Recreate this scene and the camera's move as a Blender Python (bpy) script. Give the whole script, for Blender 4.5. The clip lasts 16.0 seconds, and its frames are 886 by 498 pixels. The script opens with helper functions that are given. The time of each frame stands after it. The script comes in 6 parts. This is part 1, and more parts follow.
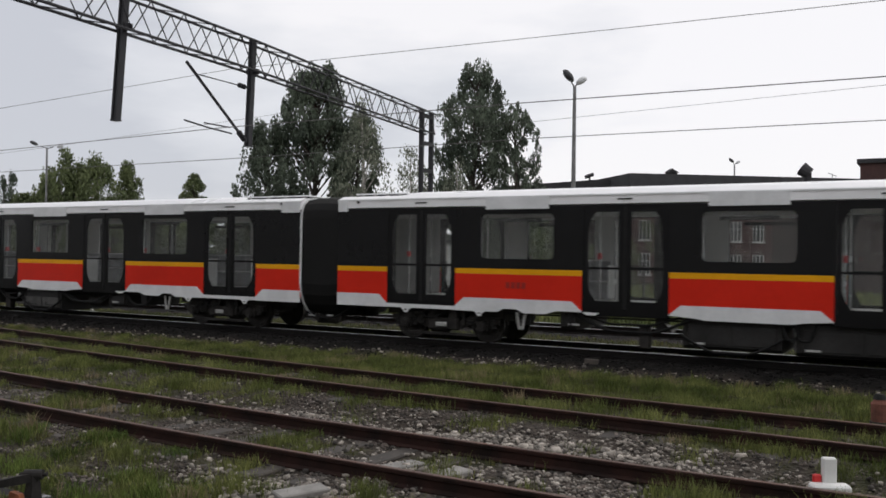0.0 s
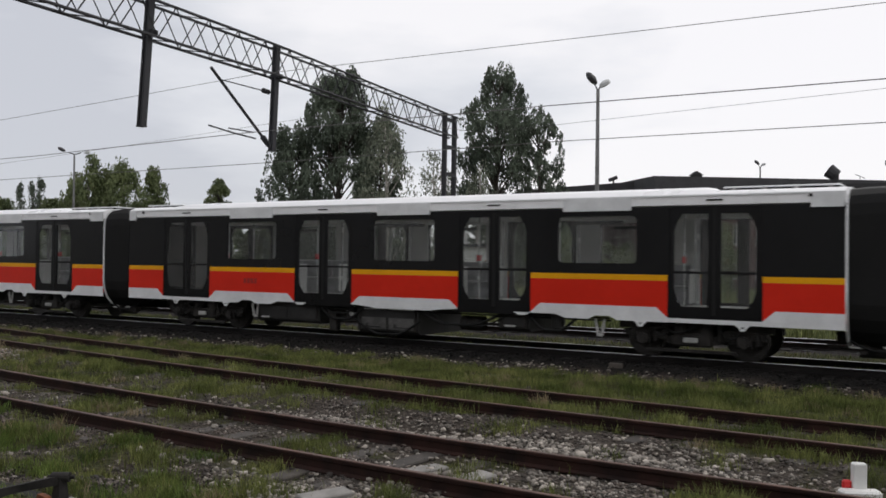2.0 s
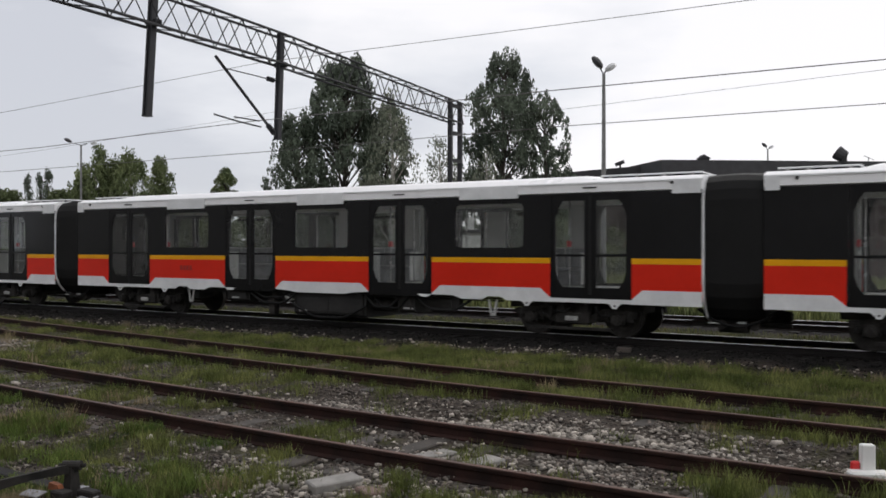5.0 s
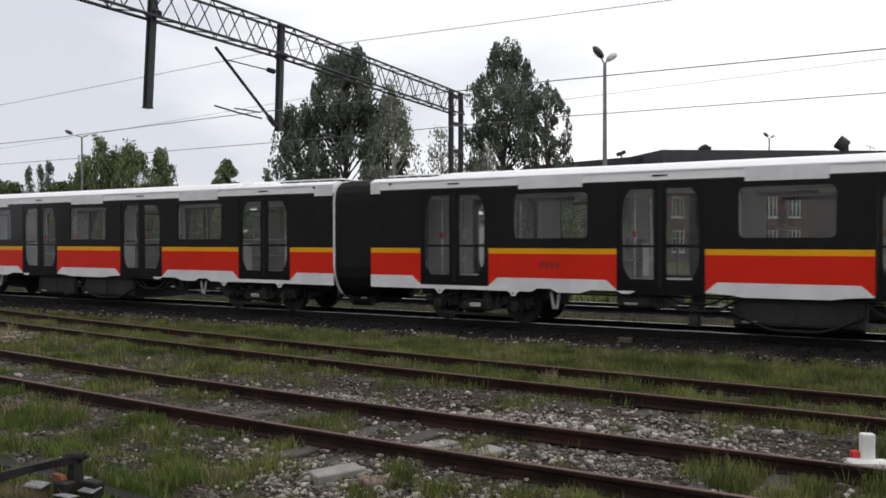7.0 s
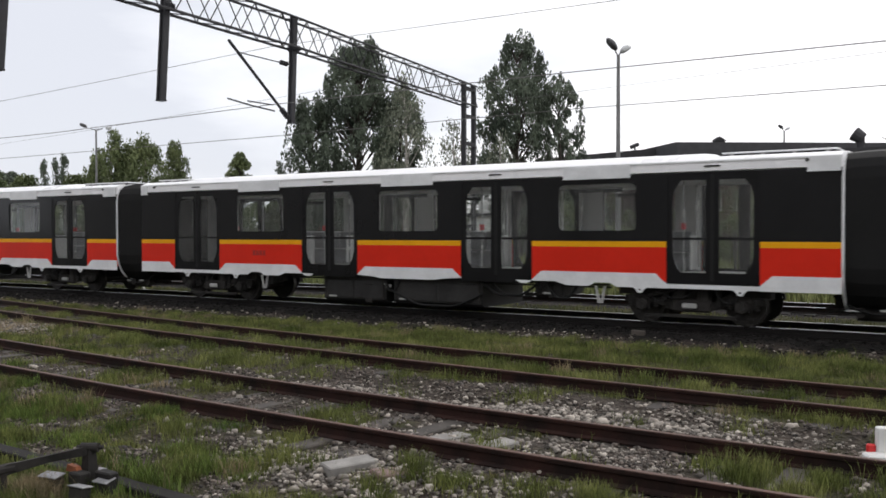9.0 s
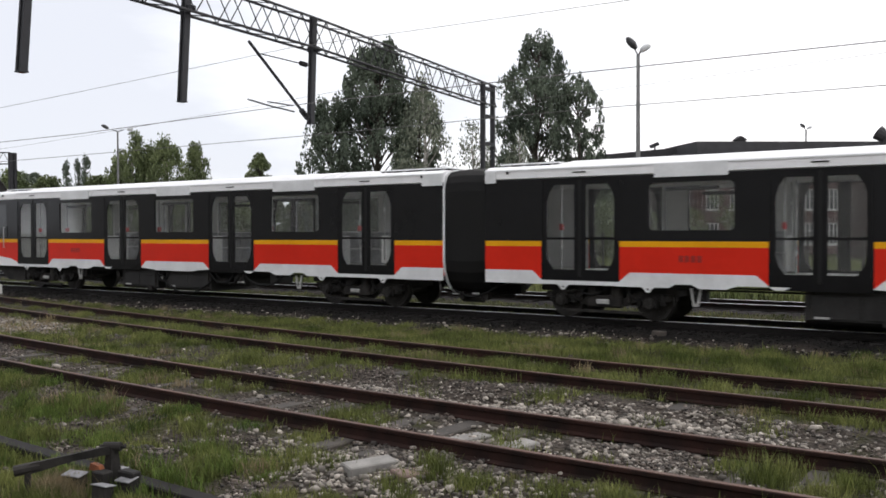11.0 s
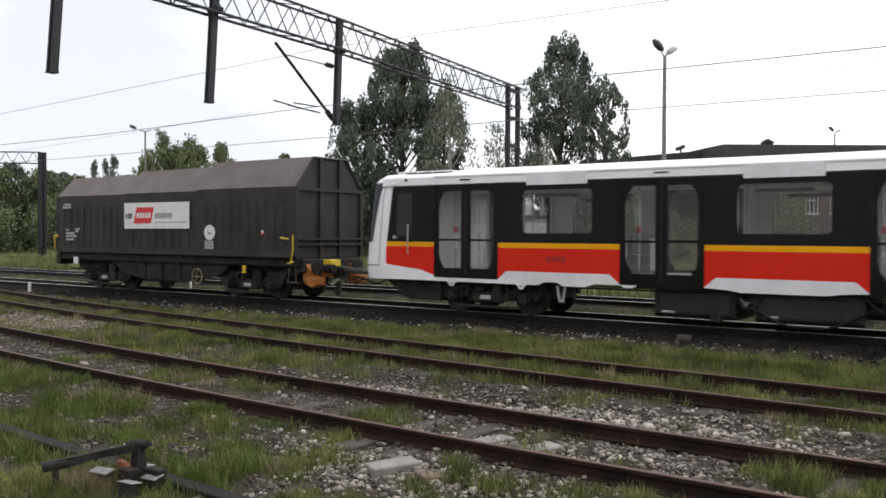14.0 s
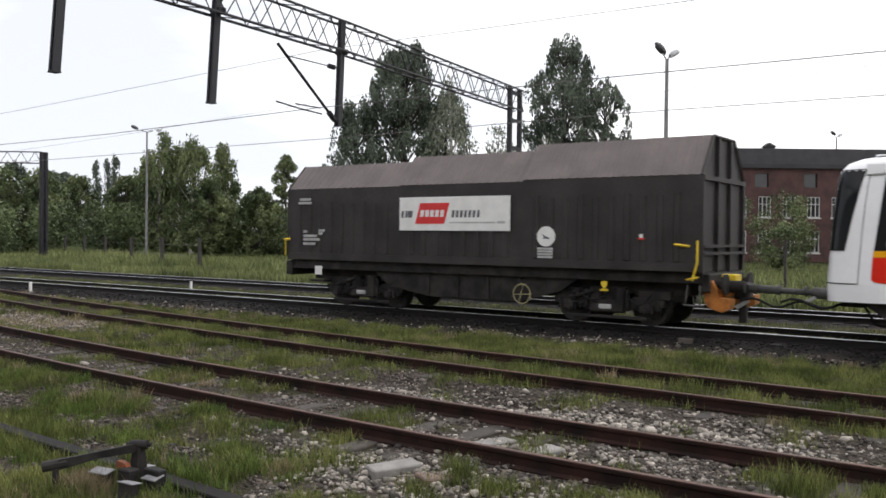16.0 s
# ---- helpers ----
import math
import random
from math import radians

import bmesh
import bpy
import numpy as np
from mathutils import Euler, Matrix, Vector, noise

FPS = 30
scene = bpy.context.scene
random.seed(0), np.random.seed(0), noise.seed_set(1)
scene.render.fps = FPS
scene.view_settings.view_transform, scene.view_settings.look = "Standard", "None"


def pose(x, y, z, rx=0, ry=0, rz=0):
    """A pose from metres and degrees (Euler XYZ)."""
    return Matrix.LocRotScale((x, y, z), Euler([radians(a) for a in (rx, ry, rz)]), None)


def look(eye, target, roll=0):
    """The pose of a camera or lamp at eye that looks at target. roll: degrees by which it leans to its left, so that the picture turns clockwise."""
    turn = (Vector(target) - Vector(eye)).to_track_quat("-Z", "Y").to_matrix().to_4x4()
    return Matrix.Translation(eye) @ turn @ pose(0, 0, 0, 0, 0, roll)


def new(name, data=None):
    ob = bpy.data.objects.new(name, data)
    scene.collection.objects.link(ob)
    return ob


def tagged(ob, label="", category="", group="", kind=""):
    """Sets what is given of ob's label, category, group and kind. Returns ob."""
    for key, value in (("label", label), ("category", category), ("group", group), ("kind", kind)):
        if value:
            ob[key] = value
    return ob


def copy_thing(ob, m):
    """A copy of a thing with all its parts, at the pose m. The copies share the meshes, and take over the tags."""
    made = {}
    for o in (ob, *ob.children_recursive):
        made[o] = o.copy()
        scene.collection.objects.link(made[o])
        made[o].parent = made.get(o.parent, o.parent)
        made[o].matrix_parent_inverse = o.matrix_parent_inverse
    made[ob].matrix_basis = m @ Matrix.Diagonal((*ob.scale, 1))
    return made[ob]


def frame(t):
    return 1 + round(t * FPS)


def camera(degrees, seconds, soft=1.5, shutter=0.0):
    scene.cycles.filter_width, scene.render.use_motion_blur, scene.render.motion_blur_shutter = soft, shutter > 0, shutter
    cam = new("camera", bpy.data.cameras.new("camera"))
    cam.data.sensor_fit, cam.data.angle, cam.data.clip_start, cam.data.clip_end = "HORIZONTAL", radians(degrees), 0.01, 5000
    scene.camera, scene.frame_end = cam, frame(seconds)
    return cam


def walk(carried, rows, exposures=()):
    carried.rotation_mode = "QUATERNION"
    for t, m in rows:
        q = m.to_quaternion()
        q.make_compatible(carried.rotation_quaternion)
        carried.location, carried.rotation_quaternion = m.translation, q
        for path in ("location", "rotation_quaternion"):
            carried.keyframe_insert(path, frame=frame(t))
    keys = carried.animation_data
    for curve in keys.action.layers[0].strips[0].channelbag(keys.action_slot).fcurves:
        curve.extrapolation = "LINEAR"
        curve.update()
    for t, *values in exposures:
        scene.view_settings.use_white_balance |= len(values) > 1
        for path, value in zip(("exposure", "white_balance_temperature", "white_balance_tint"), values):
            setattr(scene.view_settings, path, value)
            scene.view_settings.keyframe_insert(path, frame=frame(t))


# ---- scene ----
# ---------------------------------------------------------------- camera
cam = camera(53.27, 16.0, soft=1.65, shutter=0.25)
PATH = [
    (0, -0.002, -0.028, 1.987, 0.61, -0.86, 29.44), (0.5, -0.007, -0.021, 1.983, 0.68, -0.80, 29.85),
    (1, -0.008, -0.025, 1.987, 0.66, -0.87, 30.54), (1.5, -0.022, -0.015, 1.979, 0.78, -0.93, 30.91),
    (2, -0.011, -0.013, 1.983, 0.84, -0.71, 30.95), (2.5, -0.020, -0.011, 1.982, 0.64, -0.78, 31.09),
    (3, -0.018, -0.006, 1.977, 0.50, -0.78, 31.26), (3.5, -0.012, -0.010, 1.981, 0.33, -0.30, 31.31),
    (4, -0.006, -0.008, 1.979, 0.18, -0.21, 31.38), (6.5, 0.008, -0.012, 1.975, -0.42, 0.17, 31.48),
    (7, 0.013, -0.019, 1.980, -0.63, 0.11, 31.51), (7.5, 0.014, -0.014, 1.972, -0.80, 0.31, 31.55),
    (8, 0.016, -0.006, 1.976, -1.07, 0.39, 31.82), (8.5, 0.016, -0.009, 1.977, -1.16, 0.29, 32.05),
    (9, 0.000, 0.000, 1.971, -1.09, 0.10, 32.33), (11.5, -0.022, 0.004, 1.973, -1.15, 0.16, 33.90),
    (12, -0.025, 0.002, 1.975, -1.20, 0.10, 34.26), (12.5, -0.029, 0.009, 1.971, -1.16, -0.01, 34.53),
    (13, -0.029, 0.004, 1.972, -1.07, -0.27, 34.73), (13.5, -0.028, 0.001, 1.972, -1.01, -0.13, 34.87),
    (14, -0.034, -0.001, 1.973, -0.98, -0.27, 35.08), (14.5, -0.044, 0.000, 1.973, -0.86, -0.36, 35.32),
    (15, -0.054, 0.005, 1.969, -0.78, -0.44, 35.41), (15.5, -0.050, -0.001, 1.972, -0.79, -0.41, 35.36),
    (16, -0.059, 0.012, 1.966, -0.84, -0.59, 35.14)]
walk(cam, [(t, pose(x, y, z, 90 + p, r, w)) for t, x, y, z, p, r, w in PATH],
     exposures=[(0, -0.12), (4, -0.08), (7, 0.13), (9, 0.31), (12.5, 0.46), (16, 0.54)])

# ---------------------------------------------------------------- sky and sun
SUN_ELEVATION, SUN_TURN = 48, 20      # degrees; the sun stands behind cloud, over the train
world = bpy.data.worlds.new("overcast_sky")
scene.world = world
world.use_nodes = True


def sky_nodes():
    nt = world.node_tree
    nt.nodes.clear()
    out = nt.nodes.new("ShaderNodeOutputWorld")
    back = nt.nodes.new("ShaderNodeBackground")
    back.inputs["Strength"].default_value = 1.0
    sky = nt.nodes.new("ShaderNodeTexSky")
    sky.sky_type, sky.sun_disc = "NISHITA", False
    sky.sun_elevation, sky.sun_rotation = radians(SUN_ELEVATION), radians(SUN_TURN)
    dim = nt.nodes.new("ShaderNodeVectorMath")
    dim.operation = "SCALE"
    dim.inputs["Scale"].default_value = 0.12
    co = nt.nodes.new("ShaderNodeTexCoord")
    st = nt.nodes.new("ShaderNodeMapping")
    st.inputs["Scale"].default_value = (1.6, 1.6, 5.0)
    nz = nt.nodes.new("ShaderNodeTexNoise")
    nz.inputs["Scale"].default_value, nz.inputs["Detail"].default_value = 1.6, 6.0
    sep = nt.nodes.new("ShaderNodeSeparateXYZ")
    add = nt.nodes.new("ShaderNodeMath")
    add.operation = "MULTIPLY_ADD"
    add.inputs[1].default_value = 0.55
    ramp = nt.nodes.new("ShaderNodeValToRGB")
    ramp.color_ramp.elements[0].position, ramp.color_ramp.elements[0].color = 0.02, (0.665, 0.68, 0.74, 1)
    ramp.color_ramp.elements[1].position, ramp.color_ramp.elements[1].color = 0.34, (1.06, 1.04, 1.06, 1)
    mid = ramp.color_ramp.elements.new(0.17)
    mid.color = (0.845, 0.855, 0.90, 1)
    mix = nt.nodes.new("ShaderNodeMix")
    mix.data_type = "RGBA"
    mix.inputs["Factor"].default_value = 0.93
    li = nt.links.new
    li(co.outputs["Generated"], st.inputs["Vector"])
    li(st.outputs["Vector"], nz.inputs["Vector"])
    li(co.outputs["Generated"], sep.inputs["Vector"])
    li(sep.outputs["X"], add.inputs[0])
    li(nz.outputs["Fac"], add.inputs[2])
    li(add.outputs[0], ramp.inputs["Fac"])
    li(sky.outputs["Color"], dim.inputs[0])
    li(dim.outputs["Vector"], mix.inputs["A"])
    li(ramp.outputs["Color"], mix.inputs["B"])
    li(mix.outputs["Result"], back.inputs["Color"])
    li(back.outputs["Background"], out.inputs["Surface"])


sky_nodes()
sun = new("sun", bpy.data.lights.new("sun", "SUN"))
sun.data.energy, sun.data.angle, sun.data.color = 0.7, radians(30), (1.0, 0.97, 0.92)
sun.matrix_world = look((0, 0, 60), (0 - 60 * math.sin(radians(SUN_TURN)), -60 * math.cos(radians(SUN_TURN)), 60 - 60 * math.tan(radians(SUN_ELEVATION))))


# ---------------------------------------------------------------- materials
def mat(name, color, rough=0.6, metal=0.0, vary=0.15, scale=4.0, bump=0.0, fine=60.0, tint=None, coat=0.0, per_piece=0.0, spec=0.5, island=0.0):
    """A surface with mottling at two scales, optional second tint, relief and difference from piece to piece."""
    m = bpy.data.materials.new(name)
    m.use_nodes = True
    nt = m.node_tree
    b = nt.nodes["Principled BSDF"]
    li = nt.links.new
    co = nt.nodes.new("ShaderNodeTexCoord")
    n1 = nt.nodes.new("ShaderNodeTexNoise")
    n1.inputs["Scale"].default_value, n1.inputs["Detail"].default_value = scale, 5
    n2 = nt.nodes.new("ShaderNodeTexNoise")
    n2.inputs["Scale"].default_value, n2.inputs["Detail"].default_value = fine, 3
    li(co.outputs["Object"], n1.inputs["Vector"])
    li(co.outputs["Object"], n2.inputs["Vector"])
    r1 = nt.nodes.new("ShaderNodeValToRGB")
    r1.color_ramp.elements[0].position, r1.color_ramp.elements[1].position = 0.36, 0.66
    dark = [c * (1 - vary) for c in color]
    lite = list(tint) if tint else [min(1, c * (1 + vary)) for c in color]
    r1.color_ramp.elements[0].color, r1.color_ramp.elements[1].color = (*dark, 1), (*lite, 1)
    li(n1.outputs["Fac"], r1.inputs["Fac"])
    mul = nt.nodes.new("ShaderNodeMix")
    mul.data_type, mul.blend_type = "RGBA", "MULTIPLY"
    mul.inputs["Factor"].default_value = min(1.0, vary * 2)
    r2 = nt.nodes.new("ShaderNodeMapRange")
    r2.inputs["From Min"].default_value, r2.inputs["From Max"].default_value = 0.3, 0.7
    r2.inputs["To Min"].default_value, r2.inputs["To Max"].default_value = 0.7, 1.15
    li(n2.outputs["Fac"], r2.inputs["Value"])
    li(r1.outputs["Color"], mul.inputs["A"])
    li(r2.outputs["Result"], mul.inputs["B"])
    last = mul.outputs["Result"]
    for amount, node, socket in ((per_piece, "ShaderNodeObjectInfo", "Random"), (island, "ShaderNodeNewGeometry", "Random Per Island")):
        if amount:
            oi = nt.nodes.new(node)
            mr = nt.nodes.new("ShaderNodeMapRange")
            mr.inputs["To Min"].default_value, mr.inputs["To Max"].default_value = 1 - amount, 1 + amount
            mx = nt.nodes.new("ShaderNodeMix")
            mx.data_type, mx.blend_type = "RGBA", "MULTIPLY"
            mx.inputs["Factor"].default_value = 1
            li(oi.outputs[socket], mr.inputs["Value"])
            li(last, mx.inputs["A"])
            li(mr.outputs["Result"], mx.inputs["B"])
            last = mx.outputs["Result"]
    li(last, b.inputs["Base Color"])
    rr = nt.nodes.new("ShaderNodeMapRange")
    rr.inputs["To Min"].default_value, rr.inputs["To Max"].default_value = max(0.02, rough - 0.1), min(1, rough + 0.1)
    li(n1.outputs["Fac"], rr.inputs["Value"])
    li(rr.outputs["Result"], b.inputs["Roughness"])
    b.inputs["Metallic"].default_value = metal
    b.inputs["Specular IOR Level"].default_value = spec
    b.inputs["Coat Weight"].default_value = coat
    if bump:
        bp = nt.nodes.new("ShaderNodeBump")
        bp.inputs["Strength"].default_value, bp.inputs["Distance"].default_value = min(1, bump * 10), bump
        li(n2.outputs["Fac"], bp.inputs["Height"])
        li(bp.outputs["Normal"], b.inputs["Normal"])
    return m


def glass(name, tint, clear, haze, rough=0.02):
    """Tinted dusty pane: see-through, hazy and glossy in parts."""
    m = bpy.data.materials.new(name)
    m.use_nodes = True
    nt = m.node_tree
    nt.nodes.remove(nt.nodes["Principled BSDF"])
    out = nt.nodes["Material Output"]
    tr = nt.nodes.new("ShaderNodeBsdfTransparent")
    tr.inputs["Color"].default_value = (*[c * clear for c in tint], 1)
    film = nt.nodes.new("ShaderNodeBsdfDiffuse")
    film.inputs["Color"].default_value = (0.62, 0.62, 0.61, 1)
    co = nt.nodes.new("ShaderNodeTexCoord")
    nz = nt.nodes.new("ShaderNodeTexNoise")
    nz.inputs["Scale"].default_value, nz.inputs["Detail"].default_value = 1.7, 4
    mr = nt.nodes.new("ShaderNodeMapRange")
    mr.inputs["From Min"].default_value, mr.inputs["From Max"].default_value = 0.3, 0.7
    mr.inputs["To Min"].default_value, mr.inputs["To Max"].default_value = haze * 0.5, haze * 1.5
    gl = nt.nodes.new("ShaderNodeBsdfGlossy")
    gl.inputs["Roughness"].default_value = rough
    lw = nt.nodes.new("ShaderNodeLayerWeight")
    lw.inputs["Blend"].default_value = 0.5
    steep = nt.nodes.new("ShaderNodeMath")
    steep.operation = "POWER"
    steep.inputs[1].default_value = 4.5
    fr = nt.nodes.new("ShaderNodeMath")
    fr.operation = "MULTIPLY_ADD"
    fr.inputs[1].default_value, fr.inputs[2].default_value = 0.85, 0.035
    hz = nt.nodes.new("ShaderNodeMixShader")
    mx = nt.nodes.new("ShaderNodeMixShader")
    li = nt.links.new
    li(co.outputs["Object"], nz.inputs["Vector"])
    li(nz.outputs["Fac"], mr.inputs["Value"])
    li(mr.outputs["Result"], hz.inputs["Fac"])
    li(tr.outputs["BSDF"], hz.inputs[1])
    li(film.outputs["BSDF"], hz.inputs[2])
    li(lw.outputs["Facing"], steep.inputs[0])
    li(steep.outputs[0], fr.inputs[0])
    li(fr.outputs[0], mx.inputs["Fac"])
    li(hz.outputs["Shader"], mx.inputs[1])
    li(gl.outputs["BSDF"], mx.inputs[2])
    li(mx.outputs["Shader"], out.inputs["Surface"])
    return m


M_WHITE = mat("white_paint", (0.86, 0.86, 0.87), 0.3, vary=0.03, scale=1.2, fine=9)
M_SKIRT = mat("white_skirt_paint", (0.74, 0.75, 0.76), 0.4, vary=0.07, scale=2, fine=14)
M_RED = mat("red_paint", (0.66, 0.024, 0.010), 0.35, vary=0.05, scale=1.0, fine=9, spec=0.2)
M_YELLOW = mat("yellow_paint", (0.82, 0.38, 0.006), 0.4, vary=0.05, scale=1.0, fine=9, spec=0.2)
M_BLACK = mat("black_gloss_paint", (0.009, 0.009, 0.010), 0.14, vary=0.12, scale=0.8, fine=6, spec=0.28)
M_DOOR = mat("dark_door_paint", (0.009, 0.009, 0.010), 0.18, vary=0.12, scale=1.5, fine=10, spec=0.25)
M_RUBBER = mat("black_rubber", (0.009, 0.009, 0.009), 0.75, vary=0.25, scale=3, fine=30, spec=0.3)
M_BELLOWS = mat("black_bellows_fabric", (0.0075, 0.0075, 0.0075), 0.6, vary=0.3, scale=1.2, fine=20, spec=0.25)
M_UNDER = mat("dusty_dark_steel", (0.016, 0.0145, 0.0135), 0.75, metal=0.1, vary=0.4, scale=3, fine=25, bump=0.004, tint=(0.040, 0.036, 0.033), spec=0.35)
M_BOX = mat("grey_equipment_case", (0.026, 0.025, 0.0245), 0.6, vary=0.3, scale=2.0, fine=20, spec=0.3)
M_CASE = mat("dusty_pale_case_front", (0.085, 0.083, 0.080), 0.65, vary=0.3, scale=2.0, fine=16, spec=0.3)
M_WHEEL = mat("worn_wheel_steel", (0.045, 0.042, 0.04), 0.5, metal=0.6, vary=0.3, scale=5, fine=30)
M_ALU = mat("brushed_grip_metal", (0.55, 0.55, 0.55), 0.35, metal=0.8, vary=0.08)
M_POLE = mat("bright_steel_pole", (0.80, 0.80, 0.80), 0.25, metal=0.6, vary=0.05)
M_INNER = mat("pale_interior_panel", (0.72, 0.72, 0.71), 0.5, vary=0.06, scale=1.5)
M_INFLOOR = mat("grey_interior_floor", (0.42, 0.42, 0.41), 0.6, vary=0.15, scale=6)
M_SEAT = mat("grey_seat_shell", (0.30, 0.30, 0.32), 0.5, vary=0.15)
M_SEATRED = mat("red_plastic_knob", (0.6, 0.03, 0.04), 0.4, vary=0.1)
M_GLASS = glass("tinted_car_glass", (0.96, 0.97, 0.97), 0.94, 0.022)
M_WINDSCREEN = mat("dark_windscreen", (0.010, 0.011, 0.012), 0.12, vary=0.1, scale=1, spec=0.25)
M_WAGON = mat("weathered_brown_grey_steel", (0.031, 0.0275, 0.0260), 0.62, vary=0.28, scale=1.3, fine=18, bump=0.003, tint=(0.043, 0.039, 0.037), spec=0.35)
# hood roofs take a much paler brown than the hood sides
M_WAGONROOF = mat("pale_brown_roof_steel", (0.125, 0.104, 0.099), 0.6, vary=0.18, scale=1.6, fine=18, bump=0.003)
M_SIGNWHITE = mat("white_sign_enamel", (0.74, 0.74, 0.72), 0.4, vary=0.05)
M_SIGNRED = mat("red_sign_paint", (0.62, 0.03, 0.03), 0.4, vary=0.06)
M_SIGNGREY = mat("dark_sign_paint", (0.10, 0.10, 0.11), 0.5, vary=0.1)
M_NUMBER = mat("dark_red_number_paint", (0.32, 0.014, 0.009), 0.5, vary=0.1)
M_MARKGREY = mat("pale_stencil_paint", (0.42, 0.42, 0.41), 0.6, vary=0.2)
M_ORANGE = mat("orange_coupler_paint", (0.36, 0.125, 0.018), 0.6, vary=0.35, scale=5, fine=30)
M_SAFETY = mat("yellow_handle_paint", (0.72, 0.52, 0.03), 0.5, vary=0.15)
M_HANDWHEEL = mat("dull_yellow_grey_paint", (0.30, 0.27, 0.14), 0.6, vary=0.3)
M_RUSTY = mat("bright_rust", (0.26, 0.085, 0.035), 0.85, vary=0.3, scale=8, fine=40)
M_COVER = mat("galvanised_cover_plate", (0.27, 0.27, 0.28), 0.5, metal=0.4, vary=0.3, scale=9, fine=40)
M_CLAY = mat("dull_red_clay", (0.17, 0.065, 0.045), 0.85, vary=0.3, scale=6, fine=30)
# siding rail rust, its colour darkened further for the shade on the rail sides
M_RUSTSHADED = mat("rusty_shaded_rail_steel", (0.018, 0.009, 0.0072), 0.85, vary=0.35, scale=3, fine=45, tint=(0.036, 0.0150, 0.0115), bump=0.002, spec=0.25)
M_DARKRAIL = mat("dark_rail_steel", (0.010, 0.0085, 0.0078), 0.7, vary=0.3, scale=3, fine=45, spec=0.25)
M_RAILHEAD = mat("worn_rusty_rail_head", (0.095, 0.048, 0.034), 0.6, metal=0.15, vary=0.3, scale=2, fine=40)
M_RAILSHINE = mat("polished_rail_head", (0.72, 0.72, 0.73), 0.42, metal=1.0, vary=0.1, scale=2, fine=30)
M_SLEEPER = mat("weathered_sleeper", (0.055, 0.047, 0.04), 0.85, vary=0.35, scale=4, fine=40, bump=0.006, per_piece=0.3)
M_SLEEPERDARK = mat("dark_sleeper", (0.013, 0.0115, 0.0105), 0.8, vary=0.35, scale=4, fine=40, bump=0.006, per_piece=0.2, spec=0.25)
M_CONCRETE = mat("grey_concrete", (0.24, 0.23, 0.215), 0.85, vary=0.2, scale=5, fine=50, bump=0.004, per_piece=0.15)
M_STONE = mat("pale_ballast_stone", (0.096, 0.079, 0.067), 0.85, vary=0.25, scale=6, fine=50, island=0.9)
M_DARKSTONE = mat("dark_ballast_stone", (0.0145, 0.013, 0.012), 0.85, vary=0.3, scale=6, fine=50, island=0.7, spec=0.25)
M_GANTRY = mat("dark_grey_gantry_steel", (0.020, 0.020, 0.024), 0.6, metal=0.2, vary=0.2, scale=3, fine=20)
M_POST = mat("weathered_lamp_concrete", (0.20, 0.20, 0.20), 0.8, vary=0.2, scale=2, fine=20)
M_LAMPHEAD = mat("dark_lamp_housing", (0.05, 0.05, 0.055), 0.5, vary=0.1)
M_LAMPGLASS = mat("pale_lamp_bowl", (0.55, 0.56, 0.57), 0.25, vary=0.05)
M_WIRE = mat("dull_copper_wire", (0.14, 0.135, 0.13), 0.6, metal=0.3, vary=0.1)
M_BARK = mat("dark_bark", (0.06, 0.05, 0.042), 0.9, vary=0.35, scale=6, fine=30, bump=0.02)
M_BIRCHBARK = mat("pale_birch_bark", (0.38, 0.36, 0.33), 0.85, vary=0.4, scale=5, fine=14)
M_SOOTBRICK = mat("sooty_dark_brick", (0.045, 0.032, 0.029), 0.9, vary=0.3, scale=0.8, fine=10)
M_BRICK = mat("dull_red_brick", (0.075, 0.038, 0.034), 0.85, vary=0.3, scale=1.0, fine=12, bump=0.01)
M_ROOFDARK = mat("tarred_roof", (0.035, 0.035, 0.038), 0.8, vary=0.25, scale=1, fine=12)
M_WINFRAME = mat("old_white_window_paint", (0.52, 0.52, 0.50), 0.6, vary=0.15)
M_PANEDARK = mat("dark_window_pane", (0.03, 0.033, 0.036), 0.1, vary=0.2, scale=0.6)
M_PLASTER = mat("grey_plaster", (0.38, 0.38, 0.37), 0.85, vary=0.15, scale=0.6, fine=10)
M_FENCE = mat("weathered_fence_post", (0.045, 0.042, 0.038), 0.85, vary=0.3)
M_BLADE = mat("grass_blades", (0.072, 0.083, 0.023), 0.7, vary=0.3, scale=0.5, fine=4, tint=(0.150, 0.142, 0.055), island=0.5, spec=0.2)
M_MEADOW = mat("tall_meadow_grass", (0.125, 0.160, 0.045), 0.75, vary=0.3, scale=0.3, fine=3, tint=(0.225, 0.250, 0.090), island=0.5)
M_TUFT = mat("fresh_grass_tufts", (0.096, 0.134, 0.026), 0.7, vary=0.35, scale=1.1, fine=5, tint=(0.222, 0.238, 0.078), island=0.5, spec=0.2)
M_DRY = mat("dry_grass_blades", (0.24, 0.19, 0.11), 0.8, vary=0.25, scale=0.6, fine=4, island=0.4)


def leaf_mat(name, color, tint):
    m = mat(name, color, 0.6, vary=0.3, scale=0.25, fine=1.5, tint=tint, island=0.3)
    m.node_tree.nodes["Principled BSDF"].inputs["Specular IOR Level"].default_value = 0.35
    return m


